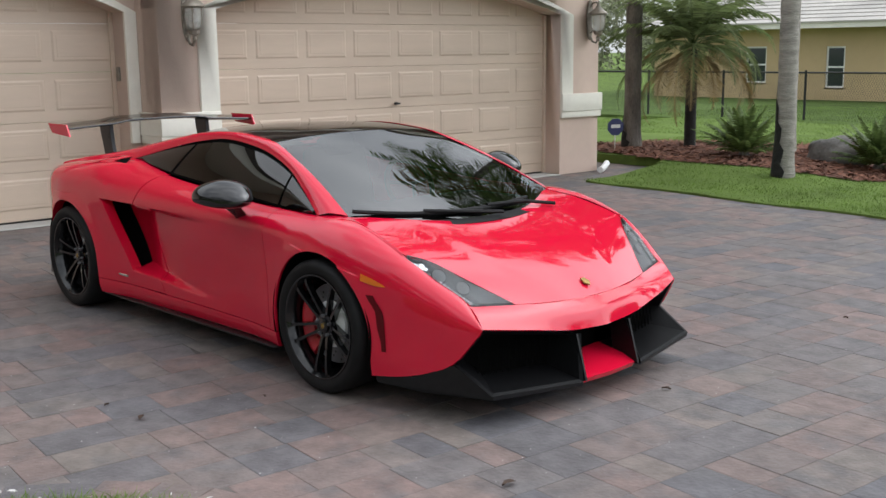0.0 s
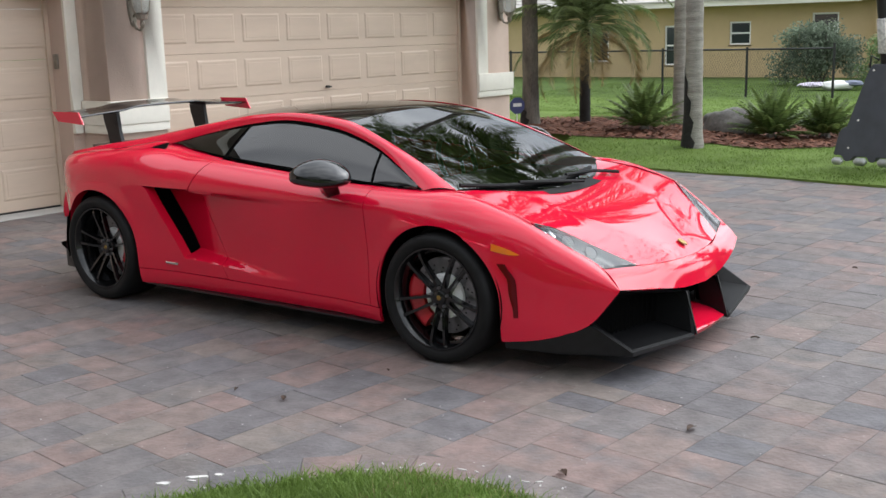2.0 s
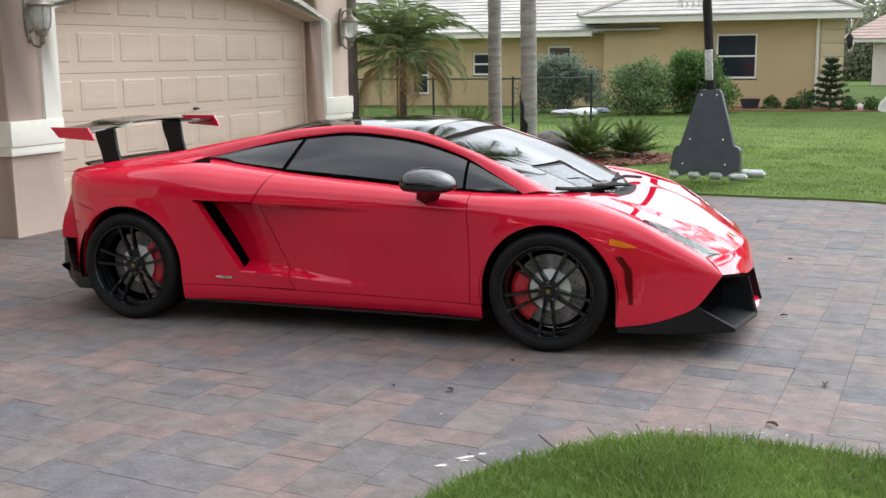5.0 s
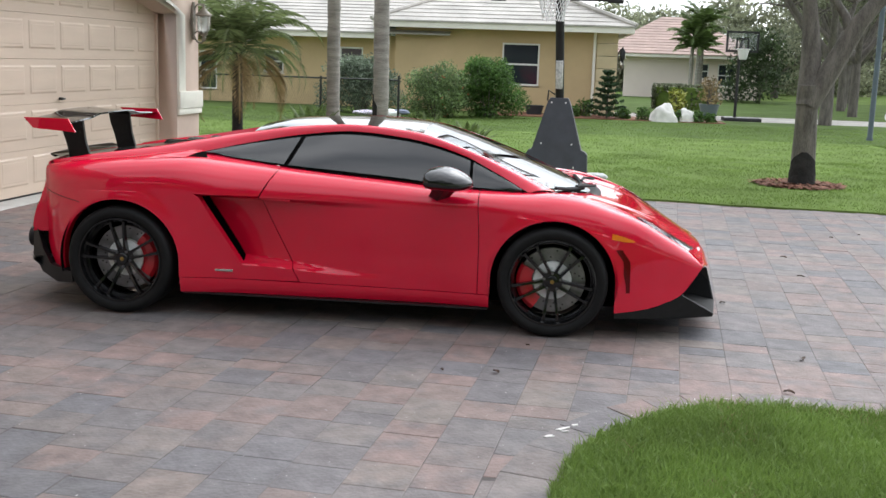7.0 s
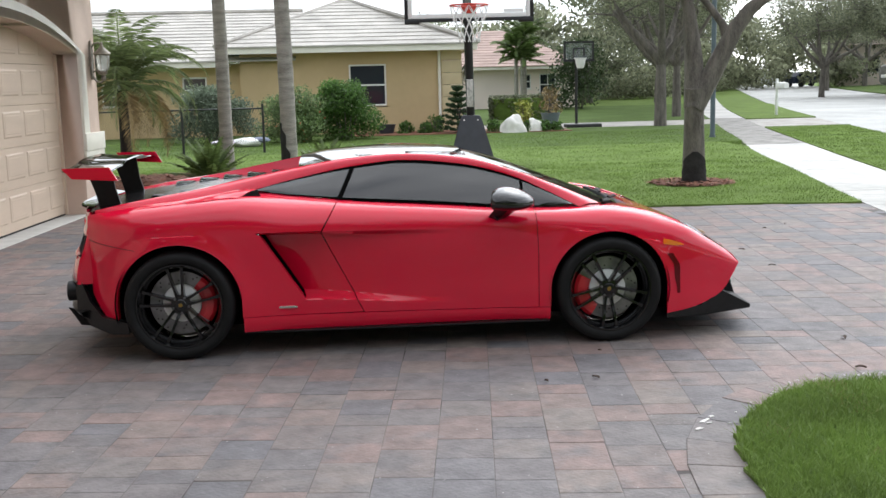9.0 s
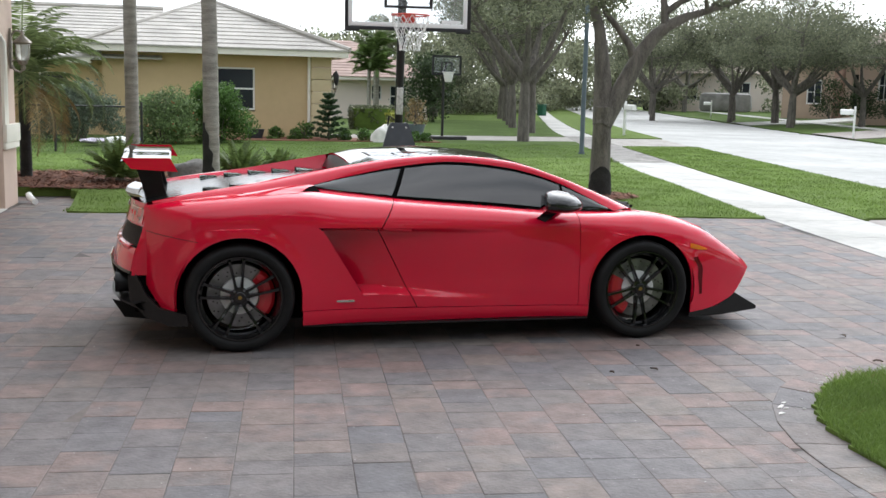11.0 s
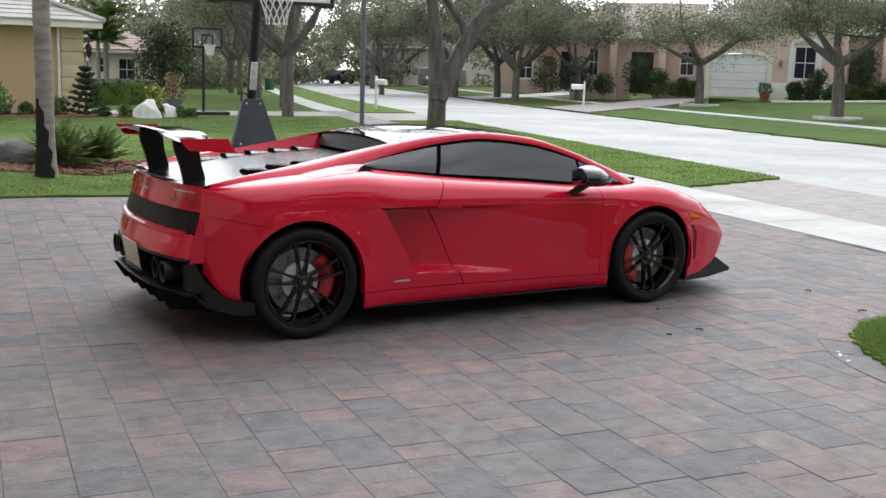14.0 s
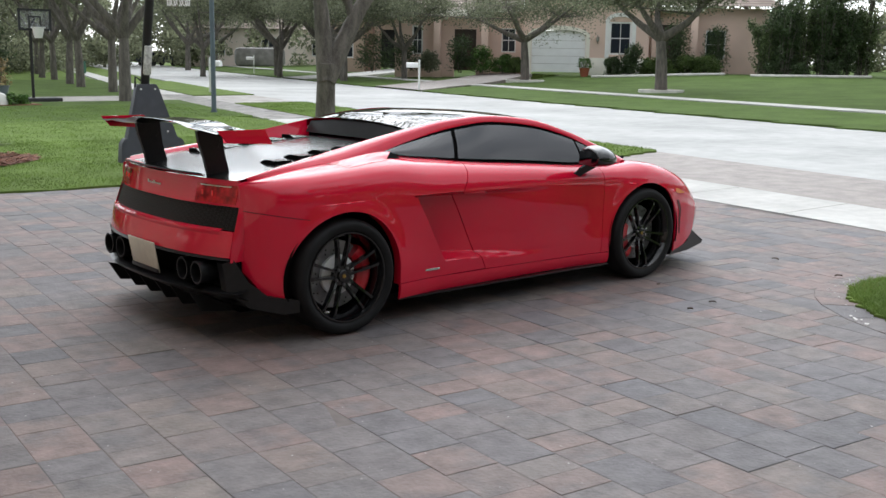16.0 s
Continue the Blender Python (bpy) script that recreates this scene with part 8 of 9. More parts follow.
row = [(9.05, 25.2, 0.27, 2.2, 5.2, 3.2), (11.6, 32.0, 0.24, 2.2, 5.2, 3.2), (12.6, 37.5, 0.25, 2.2, 5.3, 3.3), (13.7, 41.5, 0.24, 2.2, 5.4, 3.4), (16.0, 49.5, 0.24, 2.2, 5.4, 3.6), (17.3, 54.8, 0.24, 2.2, 5.6, 3.8), (20, 63, 0.24, 2.2, 5.8, 4.2), (24, 74, 0.24, 2.2, 6.0, 4.6)]
for k, (x, y, r, fz, cz, cr) in enumerate(row):
    oak(x, y, r * 0.66, fz, cz, cr, 16000 if k < 3 else 11000, 0.058 if k < 3 else 0.085, 110 + k, "street oak with a grey trunk and small dull green leaves")
row = [(31.7, 23.0, 0.28, 2.5, 5.4, 3.6), (36.8, 36.3, 0.25, 2.5, 5.3, 4.0), (30.2, 44.0, 0.22, 2.2, 5.3, 3.6), (34.5, 58.0, 0.26, 2.4, 5.8, 4.4), (45.2, 67.0, 0.26, 2.4, 6.2, 4.4), (33.5, 51.0, 0.25, 2.4, 6.0, 4.2), (30.0, 9.0, 0.24, 2.3, 5.6, 4.2), (46, 12, 0.24, 2.3, 6.0, 4.4), (37, 76, 0.25, 2.4, 6.4, 5.0), (55, 27, 0.24, 2.4, 7.0, 4.6), (58, 36, 0.24, 2.4, 7.2, 4.4), (50, 17, 0.24, 2.4, 6.6, 4.6), (58, 50, 0.24, 2.4, 7.4, 4.8), (46, 88, 0.25, 2.4, 6.8, 5.4)]
for k, (x, y, r, fz, cz, cr) in enumerate(row):
    oak(x, y, r * 0.9, fz, cz - (0.8 if k < 3 else 0.4), cr * 1.15, 20000 if k == 1 else 26000 if k < 3 else 19000, 0.066 if k < 3 else 0.085, 140 + k, "spreading oak on a lawn across the street", z0=lawn_height(x, y) - 0.02, under=0.27 if k < 3 else 0.42)
row = [(-2.5, 50, 3.2), (5.5, 62, 4.5), (11.5, 64, 4.2), (14.0, 58, 3.6), (-8, 46, 4.0), (-14, 45, 4.2)]
for k, (x, y, cr) in enumerate(row):
    oak(x, y, 0.2, 1.6, 2.6, cr * 0.72, 6000, 0.10, 160 + k, "dense tree behind the houses", group="trees behind the houses")
for k, (x, y, h) in enumerate(((7.45, 44.4, 2.7), (7.95, 44.9, 3.4), (7.7, 44.1, 2.2))):
    palm("palm_tree", x, y, h + 0.2, 0.10, 0.08, 16, 1.5, 1.3, 1.2, 30, 0.42, 180 + k, "feathery palm in front of the pink house", M_PALMBARK, z0=0.0, width=0.03)


# unseen oaks and hedge behind the walker, added to dim the car's flank
for k, (x, y, cr) in enumerate(((-9, -14, 4.4), (-3.5, -14.5, 4.6), (1.0, -15, 4.4), (7.5, -15, 4.6), (12.5, -14, 4.4), (-12, -10, 4.2), (-6.5, -12.5, 3.8))):
    oak(x, y, 0.22, 1.8, 4.0, cr - 0.5, 6000, 0.15, 190 + k, "unseen dense oak across the driveway, added to dim the car's flank", group="oaks across the driveway")
clipped_hedge(0.0, -13.6, 26, 1.2, 1.5, "unseen long clipped green hedge across the driveway, added to darken reflections", 52, n=5000, leaf=0.09)


# far woods round the place
def far_woods(name, x0, y0, x1, y1, h, depth, n, leaf, seed, label):
    rng = np.random.default_rng(seed)
    cs = []
    for k in range(420):
        f = rng.uniform(0, 1)
        hh = h * (0.7 + 0.3 * noise.noise(Vector((f * 14, seed, 0)))) * rng.uniform(0.05, 1.0) ** 0.8
        cs.append((lerp(x0, x1, f) + rng.normal(0, depth), lerp(y0, y1, f) + rng.normal(0, depth), hh, 0.75))
    v, f = leaf_cloud(cs, n, leaf, 0, seed, 0.8)
    v[:, 2] = np.maximum(v[:, 2], -0.02)
    o = new(name, cloud_mesh(name, v, f, M_HAZELEAF))
    return tagged(o, label, "woods", kind="stuff")


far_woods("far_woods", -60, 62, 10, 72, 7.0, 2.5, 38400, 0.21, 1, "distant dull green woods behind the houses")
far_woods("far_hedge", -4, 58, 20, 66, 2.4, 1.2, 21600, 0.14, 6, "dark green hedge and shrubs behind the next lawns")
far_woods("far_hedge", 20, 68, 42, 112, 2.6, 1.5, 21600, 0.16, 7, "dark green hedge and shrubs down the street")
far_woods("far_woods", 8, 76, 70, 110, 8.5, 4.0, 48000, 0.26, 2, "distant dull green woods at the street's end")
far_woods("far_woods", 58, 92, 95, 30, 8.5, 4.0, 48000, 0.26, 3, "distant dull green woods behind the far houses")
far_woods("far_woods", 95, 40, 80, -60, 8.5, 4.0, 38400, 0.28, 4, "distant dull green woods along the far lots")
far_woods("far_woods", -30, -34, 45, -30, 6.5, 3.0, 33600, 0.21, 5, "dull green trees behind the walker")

# ---------- house across the street ----------
M_PEACH = mat("peach_stucco", (0.72, 0.54, 0.45), 0.9, vary=0.06, scale=0.5)
hm = pose(43.3, 40.1, 0.66, 0, 0, -47)
h3 = empty("house", "peach stucco house with a white arched garage door and cream trim", "house", hm)


def face_blocks(b, x0, x1, y, top, holes, base=-0.7, thick=0.3):
    """A wall along x that faces -y, with openings (xa, xb, za, zb) through it."""
    cuts = sorted({x0, x1, *[q for h in holes for q in h[:2]]})
    for a, c in zip(cuts, cuts[1:]):
        hit = [h for h in holes if h[0] <= a and h[1] >= c]
        if hit:
            if hit[0][2] > base:
                box(b, a, c, y, y + thick, base, hit[0][2])
            box(b, a, c, y, y + thick, hit[0][3], top)
        else:
            box(b, a, c, y, y + thick, base, top)
    return b


W3 = 4.3
b = bmesh.new()
face_blocks(b, -2.1, 5.4, 0.0, W3, [(-1.62, 1.62, -0.7, 2.55), (3.05, 4.35, 1.05, 3.0)])
face_blocks(b, -10.4, -2.1, 2.2, 3.6, [(-3.6, -2.7, 1.1, 2.6), (-9.3, -8.6, 0.9, 2.7), (-6.6, -5.2, -0.7, 2.5)])
face_blocks(b, 5.4, 12.6, 1.4, 3.9, [(6.2, 7.5, -0.7, 2.9), (8.9, 10.1, 0.9, 2.6)])
box(b, -2.1, -1.8, 0.3, 2.2, -0.7, W3)
box(b, 5.1, 5.4, 0.3, 1.4, -0.7, W3)
box(b, 12.3, 12.6, 1.7, 10, -0.7, 3.9)
parts("wall", b, M_PEACH, h3, smooth=False)
b = bmesh.new()
pts = [(-1.62, -0.04), (1.62, -0.04), (1.62, 2.1)] + [(1.62 * math.cos(a), 2.1 + 0.36 * math.sin(a)) for a in np.linspace(0.05, math.pi - 0.05, 15)] + [(-1.62, 2.1)]
prism(b, pts, -0.22, -0.12, Matrix(((1, 0, 0, 0), (0, 0, -1, 0), (0, 1, 0, 0), (0, 0, 0, 1))))
gd = part("garage_door", b, mat("bright_white_enamel", (0.86, 0.87, 0.88), 0.5, vary=0.03, scale=2), h3, "white arched garage door")
for k in range(1, 5):
    b = bmesh.new()
    box(b, -1.6, 1.6, 0.112, 0.118, k * 0.46 - 0.010, k * 0.46 + 0.010)
    part("groove", b, M_CONC, gd)
b = bmesh.new()
for s in (-1, 1):
    box(b, s * 1.76 - 0.13, s * 1.76 + 0.13, -0.06, -0.002, -0.6, 2.12)
for k in range(14):
    a0, a1 = math.pi * k / 14, math.pi * (k + 1) / 14
    prism(b, [(1.64 * math.cos(a0), 2.12 + 0.36 * math.sin(a0)), (1.90 * math.cos(a0), 2.12 + 0.62 * math.sin(a0)), (1.90 * math.cos(a1), 2.12 + 0.62 * math.sin(a1)), (1.64 * math.cos(a1), 2.12 + 0.36 * math.sin(a1))], 0.002, 0.06, Matrix(((1, 0, 0, 0), (0, 0, -1, 0), (0, 1, 0, 0), (0, 0, 0, 1))))
part("door_surround", b, M_TRIM, h3, "cream arched surround")
b = bmesh.new()
box(b, 1.9, 3.0, -0.05, -0.002, -0.6, 0.85, 0.01)
box(b, 4.4, 5.44, -0.05, -0.002, -0.6, 0.85, 0.01)
box(b, 3.0, 4.4, -0.05, -0.002, -0.6, 0.72, 0.01)
part("plinth", b, M_TRIM, h3, "cream plinth band")
window_unit(h3, 3.05, 4.35, 0.1, 1.05, 3.0, fr=0.1, panes=2)
window_unit(h3, -3.6, -2.7, 2.3, 1.1, 2.6, fr=0.07, panes=2)
window_unit(h3, -9.3, -8.6, 2.3, 0.9, 2.7, fr=0.1, panes=2)
window_unit(h3, 8.9, 10.1, 1.5, 0.9, 2.6, fr=0.08, panes=2)
b = bmesh.new()
for s in (2.92, 4.48):
    box(b, s - 0.13, s + 0.13, -0.09, -0.003, 0.86, 3.05)
for k in range(10):
    a0, a1 = math.pi * k / 10, math.pi * (k + 1) / 10
    prism(b, [(3.7 + 0.66 * math.cos(a0), 3.02 + 0.28 * math.sin(a0)), (3.7 + 0.92 * math.cos(a0), 3.02 + 0.52 * math.sin(a0)), (3.7 + 0.92 * math.cos(a1), 3.02 + 0.52 * math.sin(a1)), (3.7 + 0.66 * math.cos(a1), 3.02 + 0.28 * math.sin(a1))], 0.002, 0.09, Matrix(((1, 0, 0, 0), (0, 0, -1, 0), (0, 1, 0, 0), (0, 0, 0, 1))))
part("window_surround", b, M_WHITE, h3, "white arched window surround")
# entry: dark doors set back, with columns
for x0, x1, y in ((-6.6, -5.2, 2.42), (6.2, 7.5, 1.62)):
    b = bmesh.new()
    box(b, x0, x1, y, y + 0.06, -0.05, 2.9 if y < 2 else 2.5)
    part("front_door", b, mat("dark_door_wood", (0.05, 0.03, 0.02), 0.5, vary=0.2, scale=3), h3, "dark front door in the shade")
for x, y in ((-7.6, 1.6), (-4.6, 1.6), (5.8, 0.6), (8.1, 0.6)):
    b = bmesh.new()
    box(b, x - 0.28, x + 0.28, y - 0.28, y + 0.28, -0.7, 0.2, 0.02)
    box(b, x - 0.22, x + 0.22, y - 0.22, y + 0.22, 0.2, 3.3 if x < 0 else 3.7, 0.02)
    part("column", b, M_PEACH, h3, "square stucco porch column")
b = bmesh.new()
box(b, -8.1, -4.1, 1.3, 2.2, 3.3, 3.62)
box(b, 5.42, 8.6, 0.3, 1.4, 3.7, 3.92)
parts("porch_beam", b, M_TRIM, h3, "cream porch beam")
b = bmesh.new()
box(b, -2.8, 6.1, -0.66, -0.58, W3 - 0.05, W3 + 0.14)
box(b, -2.8, 6.1, -0.58, 0.0, W3, W3 + 0.04)
box(b, -11, -2.8, 1.5, 1.58, 3.55, 3.74)
part("fascia", b, M_TRIM, h3, "cream fascia")
b = bmesh.new()
courses(b, (-2.8, -0.66, W3 + 0.1), (6.1, -0.66, W3 + 0.1), (1.2, 4.5, 6.2), (2.2, 4.5, 6.2), 12)
courses(b, (6.1, -0.66, W3 + 0.1), (6.1, 9, W3 + 0.1), (2.2, 4.5, 6.2), (2.2, 6, 6.2), 12)
courses(b, (-11.2, 1.5, 3.7), (-2.3, 1.5, 3.7), (-9, 7, 5.8), (-2.3, 7, 5.8), 12)
courses(b, (5.0, 0.4, 4.0), (13.3, 0.4, 4.0), (5.0, 6.5, 6.0), (11, 6.5, 6.0), 12)
parts("roof", b, M_TILE2, h3, "brown ribbed roof tiles", smooth=False)
wall_lantern(0.0, hm @ pose(2.35, -0.002, 1.75, 0, 0, -90), "dark wall lantern beside the white garage door", "")

h4 = empty("house", "white house half hidden by trees down the street", "house", pose(54.0, 91.0, 0.5, 0, 0, -32))
b = bmesh.new()
face_blocks(b, -8.5, 8.5, 0, 3.4, [(-1.0, 0.6, 0.5, 2.6), (-6, -4.6, 0.7, 2.3), (4.2, 5.6, 0.7, 2.3)])
parts("wall", b, M_HOUSE2, h4, smooth=False)
window_unit(h4, -1.0, 0.6, 0.1, 0.5, 2.6, fr=0.12, panes=2)
window_unit(h4, -6, -4.6, 0.1, 0.7, 2.3, fr=0.1, panes=2)
window_unit(h4, 4.2, 5.6, 0.1, 0.7, 2.3, fr=0.1, panes=2)
b = bmesh.new()
courses(b, (-9.5, -0.6, 3.4), (9.5, -0.6, 3.4), (-4, 5.5, 6.0), (4, 5.5, 6.0), 12)
parts("roof", b, M_TILE2, h4, smooth=False)
h5 = empty("house", "tan stucco house with dark porch columns between oaks", "house", pose(46.5, 60.5, 0.6, 0, 0, -58))
b = bmesh.new()
face_blocks(b, -6.5, 6.5, 0, 3.6, [(-4.6, -3.4, 0.6, 2.4), (-1.2, 1.0, -0.7, 2.8), (3.0, 4.3, 0.6, 2.4)])
parts("wall", b, mat("tan_stucco", (0.47, 0.35, 0.27), 0.9, vary=0.06, scale=0.5), h5, smooth=False)
window_unit(h5, -4.6, -3.4, 0.1, 0.6, 2.4, fr=0.1, panes=2)
window_unit(h5, 3.0, 4.3, 0.1, 0.6, 2.4, fr=0.1, panes=2)
# shade of the entry, put in as a near-black sheet
b = bmesh.new()
box(b, -1.2, 1.0, 0.4, 0.46, -0.1, 2.8)
part("front_door", b, M_DARK, h5, "near-black sheet standing in for the shaded entry")
for x in (-1.7, 1.5):
    b = bmesh.new()
    box(b, x - 0.3, x + 0.3, -1.2, -0.6, -0.7, 3.3, 0.03)
    part("column", b, mat("brown_column", (0.24, 0.15, 0.11), 0.8, vary=0.1, scale=2), h5, "brown stone porch column")
b = bmesh.new()
courses(b, (-7.3, -0.7, 3.6), (7.3, -0.7, 3.6), (-3, 5, 5.9), (3, 5, 5.9), 12)
parts("roof", b, M_TILE2, h5, smooth=False)

# planting before that house
for k, (lx, ly, rx, h, m_, lab) in enumerate(((-6.0, 0.2, 0.9, 2.3, M_DARKLEAF, "dense dark shrub before the peach house"), (-4.7, 0.5, 0.8, 1.7, M_LEAF2, "round green shrub before the peach house"), (-7.9, -0.2, 0.7, 1.3, M_LEAF, "low dull shrub before the peach house"), (-3.4, 0.6, 0.7, 1.2, M_LEAF2, "low green shrub before the peach house"), (-2.6, 0.4, 0.5, 1.0, M_FROND, "low yellow-green shrub beside the drive"), (-9.6, 0.4, 1.1, 2.2, M_DARKLEAF, "dark dense shrub before the peach house"), (-11.5, 0.6, 1.2, 2.4, M_DARKLEAF, "dark dense shrub before the peach house"))):
    q = hm @ Vector((lx, ly, 0))
    shrub("shrub", q.x, q.y, rx, rx, h, 1800, 0.08, m_, lab, "shrub", 260 + k, 0.5)
for k, (lx, ly, rx, h, m_, lab) in enumerate(((3.2, -2.6, 0.34, 1.05, M_DARKLEAF, "dark clipped topiary ball shrub"), (4.25, -2.3, 0.55, 1.75, M_DARKLEAF, "dark tall topiary shrub"), (5.4, -2.2, 0.55, 0.95, M_FROND, "low yellow-green clipped shrub"), (6.2, -1.8, 0.5, 0.9, M_FROND, "low yellow-green clipped shrub"), (7.6, -1.6, 0.7, 1.1, M_FROND, "low yellow-green clipped shrub"), (8.7, -1.4, 0.7, 1.05, M_FROND, "low yellow-green clipped shrub"), (7.0, -1.0, 0.4, 2.9, M_DARKLEAF, "tall dark tiered topiary shrub"), (9.3, -0.4, 0.4, 2.6, M_DARKLEAF, "tall dark tiered topiary shrub"))):
    q = hm @ Vector((lx, ly, 0))
    shrub("shrub", q.x, q.y, rx * 1.35, rx * 1.35, h * 1.1, 3600, 0.065, m_, lab, "shrub", 210 + k, lawn_height(q.x, q.y) - 0.03)
for k, (lx, ly, cr, cz) in enumerate(((-9.0, -2.8, 2.9, 4.6), (-13.0, -2.0, 3.2, 4.8), (-17.5, 0.5, 3.4, 5.0), (-22, -1.0, 3.4, 5.0))):
    q = hm @ Vector((lx, ly, 0))
    oak(q.x, q.y, 0.17, 2.0, cz, cr, 9000, 0.09, 280 + k, "spreading oak on a lawn across the street", z0=lawn_height(q.x, q.y) - 0.02)
# tree rings and bed kerbs across the street
M_KERB = mat("white_kerb", (0.62, 0.60, 0.56), 0.85, vary=0.12, scale=3)
for x, y, r in ((31.7, 23.0, 0.95), (36.8, 36.3, 1.05)):
    b = bmesh.new()
    lathe(b, [(r, -0.1), (r, 0.10), (r - 0.16, 0.11), (r - 0.18, 0.06), (r - 0.18, -0.1)], 28, Matrix.Translation((x, y, lawn_height(x, y))), close=True)
    thing("tree_ring", b, M_KERB, "pale concrete ring round a street oak", "tree ring")
    b = bmesh.new()
    lathe(b, [(r - 0.19, -0.1), (r - 0.19, 0.05), (0.3, 0.07)], 24, Matrix.Translation((x, y, lawn_height(x, y))))
    thing("mulch_bed", b, M_MULCH, "red-brown mulch inside the tree ring", "mulch bed", kind="structure")
for pts in ([(2.0, -3.4), (3.6, -3.9), (5.6, -3.6), (7.6, -3.0), (9.6, -2.4)], [(10.6, -5.4), (12.4, -5.9), (14.6, -5.4), (17.2, -4.6)]):
    b = bmesh.new()
    cx, cy = curve1([(k, p[0]) for k, p in enumerate(pts)]), curve1([(k, p[1]) for k, p in enumerate(pts)])
    line = []
    for k in np.linspace(0, len(pts) - 1, 25):
        q = hm @ Vector((cx(k), cy(k), 0))
        line.append((q.x, q.y, lawn_height(q.x, q.y) + 0.04))
    tube(b, line, 0.09, 8)
    thing("bed_kerb", b, M_KERB, "pale curved concrete kerb of a planting bed", "kerb")
M_CANELEAF = leafy("cane_leaf", (0.10, 0.135, 0.06), 0.35, 1.6, 0.55, 0.4)
def bamboo(x, y, z0, r, h, canes, seed, material, label):
    """Upright canes from one root, each with tufts of narrow leaves towards its arching tip."""
    rng = np.random.default_rng(seed)
    e = empty("bamboo_clump", label, "bamboo", pose(x, y, z0), "bamboo in the side bed")
    b = bmesh.new()
    cs = []
    for _ in range(canes):
        a, q, hh = rng.uniform(0, 6.283), r * math.sqrt(rng.uniform(0, 1)), h * rng.uniform(0.6, 1.05)
        out = rng.uniform(0.15, 0.6)
        c, s = math.cos(a), math.sin(a)
        line = [Vector((c * (q * 0.5 + out * f ** 2.2), s * (q * 0.5 + out * f ** 2.2), hh * (f - 0.12 * f**4))) for f in (0, 0.3, 0.6, 0.85, 1.0)]
        tube(b, line, [0.03, 0.028, 0.022, 0.014, 0.006], 5)
        for k in range(9):
            f = rng.uniform(0.12, 1.0)
            i = min(3, int(f * 4))
            p = line[i].lerp(line[i + 1], f * 4 - i)
            cs.append((p.x + rng.normal(0, 0.14), p.y + rng.normal(0, 0.14), p.z, rng.uniform(0.10, 0.2)))
    part("cane", b, M_BARK, e)["kind"] = "stuff"
    v, f = leaf_cloud(cs, canes * 260, 0.085, 0, seed + 1, 1.5)
    v[:, 2] = np.maximum(v[:, 2], 0.04)
    crown_part("foliage", v, f, material, e)
    return e


for k, (lx, ly, h, m_, lab) in enumerate(((11.6, -3.6, 3.4, M_CANELEAF, "tall dull green bamboo clump in the side bed"), (12.6, -4.0, 4.4, M_DARKLEAF, "tall dark green bamboo clump in the side bed"), (13.7, -3.5, 5.0, M_CANELEAF, "tall dull green bamboo clump in the side bed"), (14.8, -3.8, 4.6, M_DARKLEAF, "tall dark green bamboo clump in the side bed"), (16.0, -3.2, 4.2, M_DARKLEAF, "tall dark green bamboo clump in the side bed"), (13.2, -2.2, 5.8, M_DARKLEAF, "tall dark green bamboo clump in the side bed"), (15.4, -2.0, 5.6, M_CANELEAF, "tall dull green bamboo clump in the side bed"), (17.2, -2.6, 4.0, M_CANELEAF, "tall dull green bamboo clump in the side bed"))):
    q = hm @ Vector((lx, ly, 0))
    bamboo(q.x, q.y, lawn_height(q.x, q.y) - 0.03, 0.8, h, 20, 230 + k, m_, lab)
for k, (lx, ly) in enumerate(((11.9, -4.6), (13.4, -4.9), (15.2, -4.4))):
    q = hm @ Vector((lx, ly, 0))
    shrub("shrub", q.x, q.y, 0.75, 0.6, 0.85, 900, 0.07, M_DARKLEAF, "low dark shrub at the bamboo's foot", "shrub", 300 + k, lawn_height(q.x, q.y) - 0.03)
q = hm @ Vector((1.6, -2.0, 0))
b = bmesh.new()
lathe(b, [(0.19, -0.1), (0.30, 0.42), (0.33, 0.47), (0.28, 0.47)], 14, Matrix.Translation((q.x, q.y, lawn_height(q.x, q.y) + 0.03)))
thing("flower_pot", b, mat("terracotta", (0.40, 0.12, 0.07), 0.8), "terracotta flower pot beside the garage", "flower pot")
shrub("potted_shrub", q.x, q.y, 0.55, 0.55, 0.65, 400, 0.07, M_LEAF2, "leafy plant in the terracotta pot", "plant", 250, lawn_height(q.x, q.y) + 0.45)
# dark bush beside the pink house
shrub("shrub", 10.5, 44.5, 1.7, 1.7, 3.4, 4200, 0.10, M_DARKLEAF, "large dense dark green bush beside the pink house", "shrub", 330)


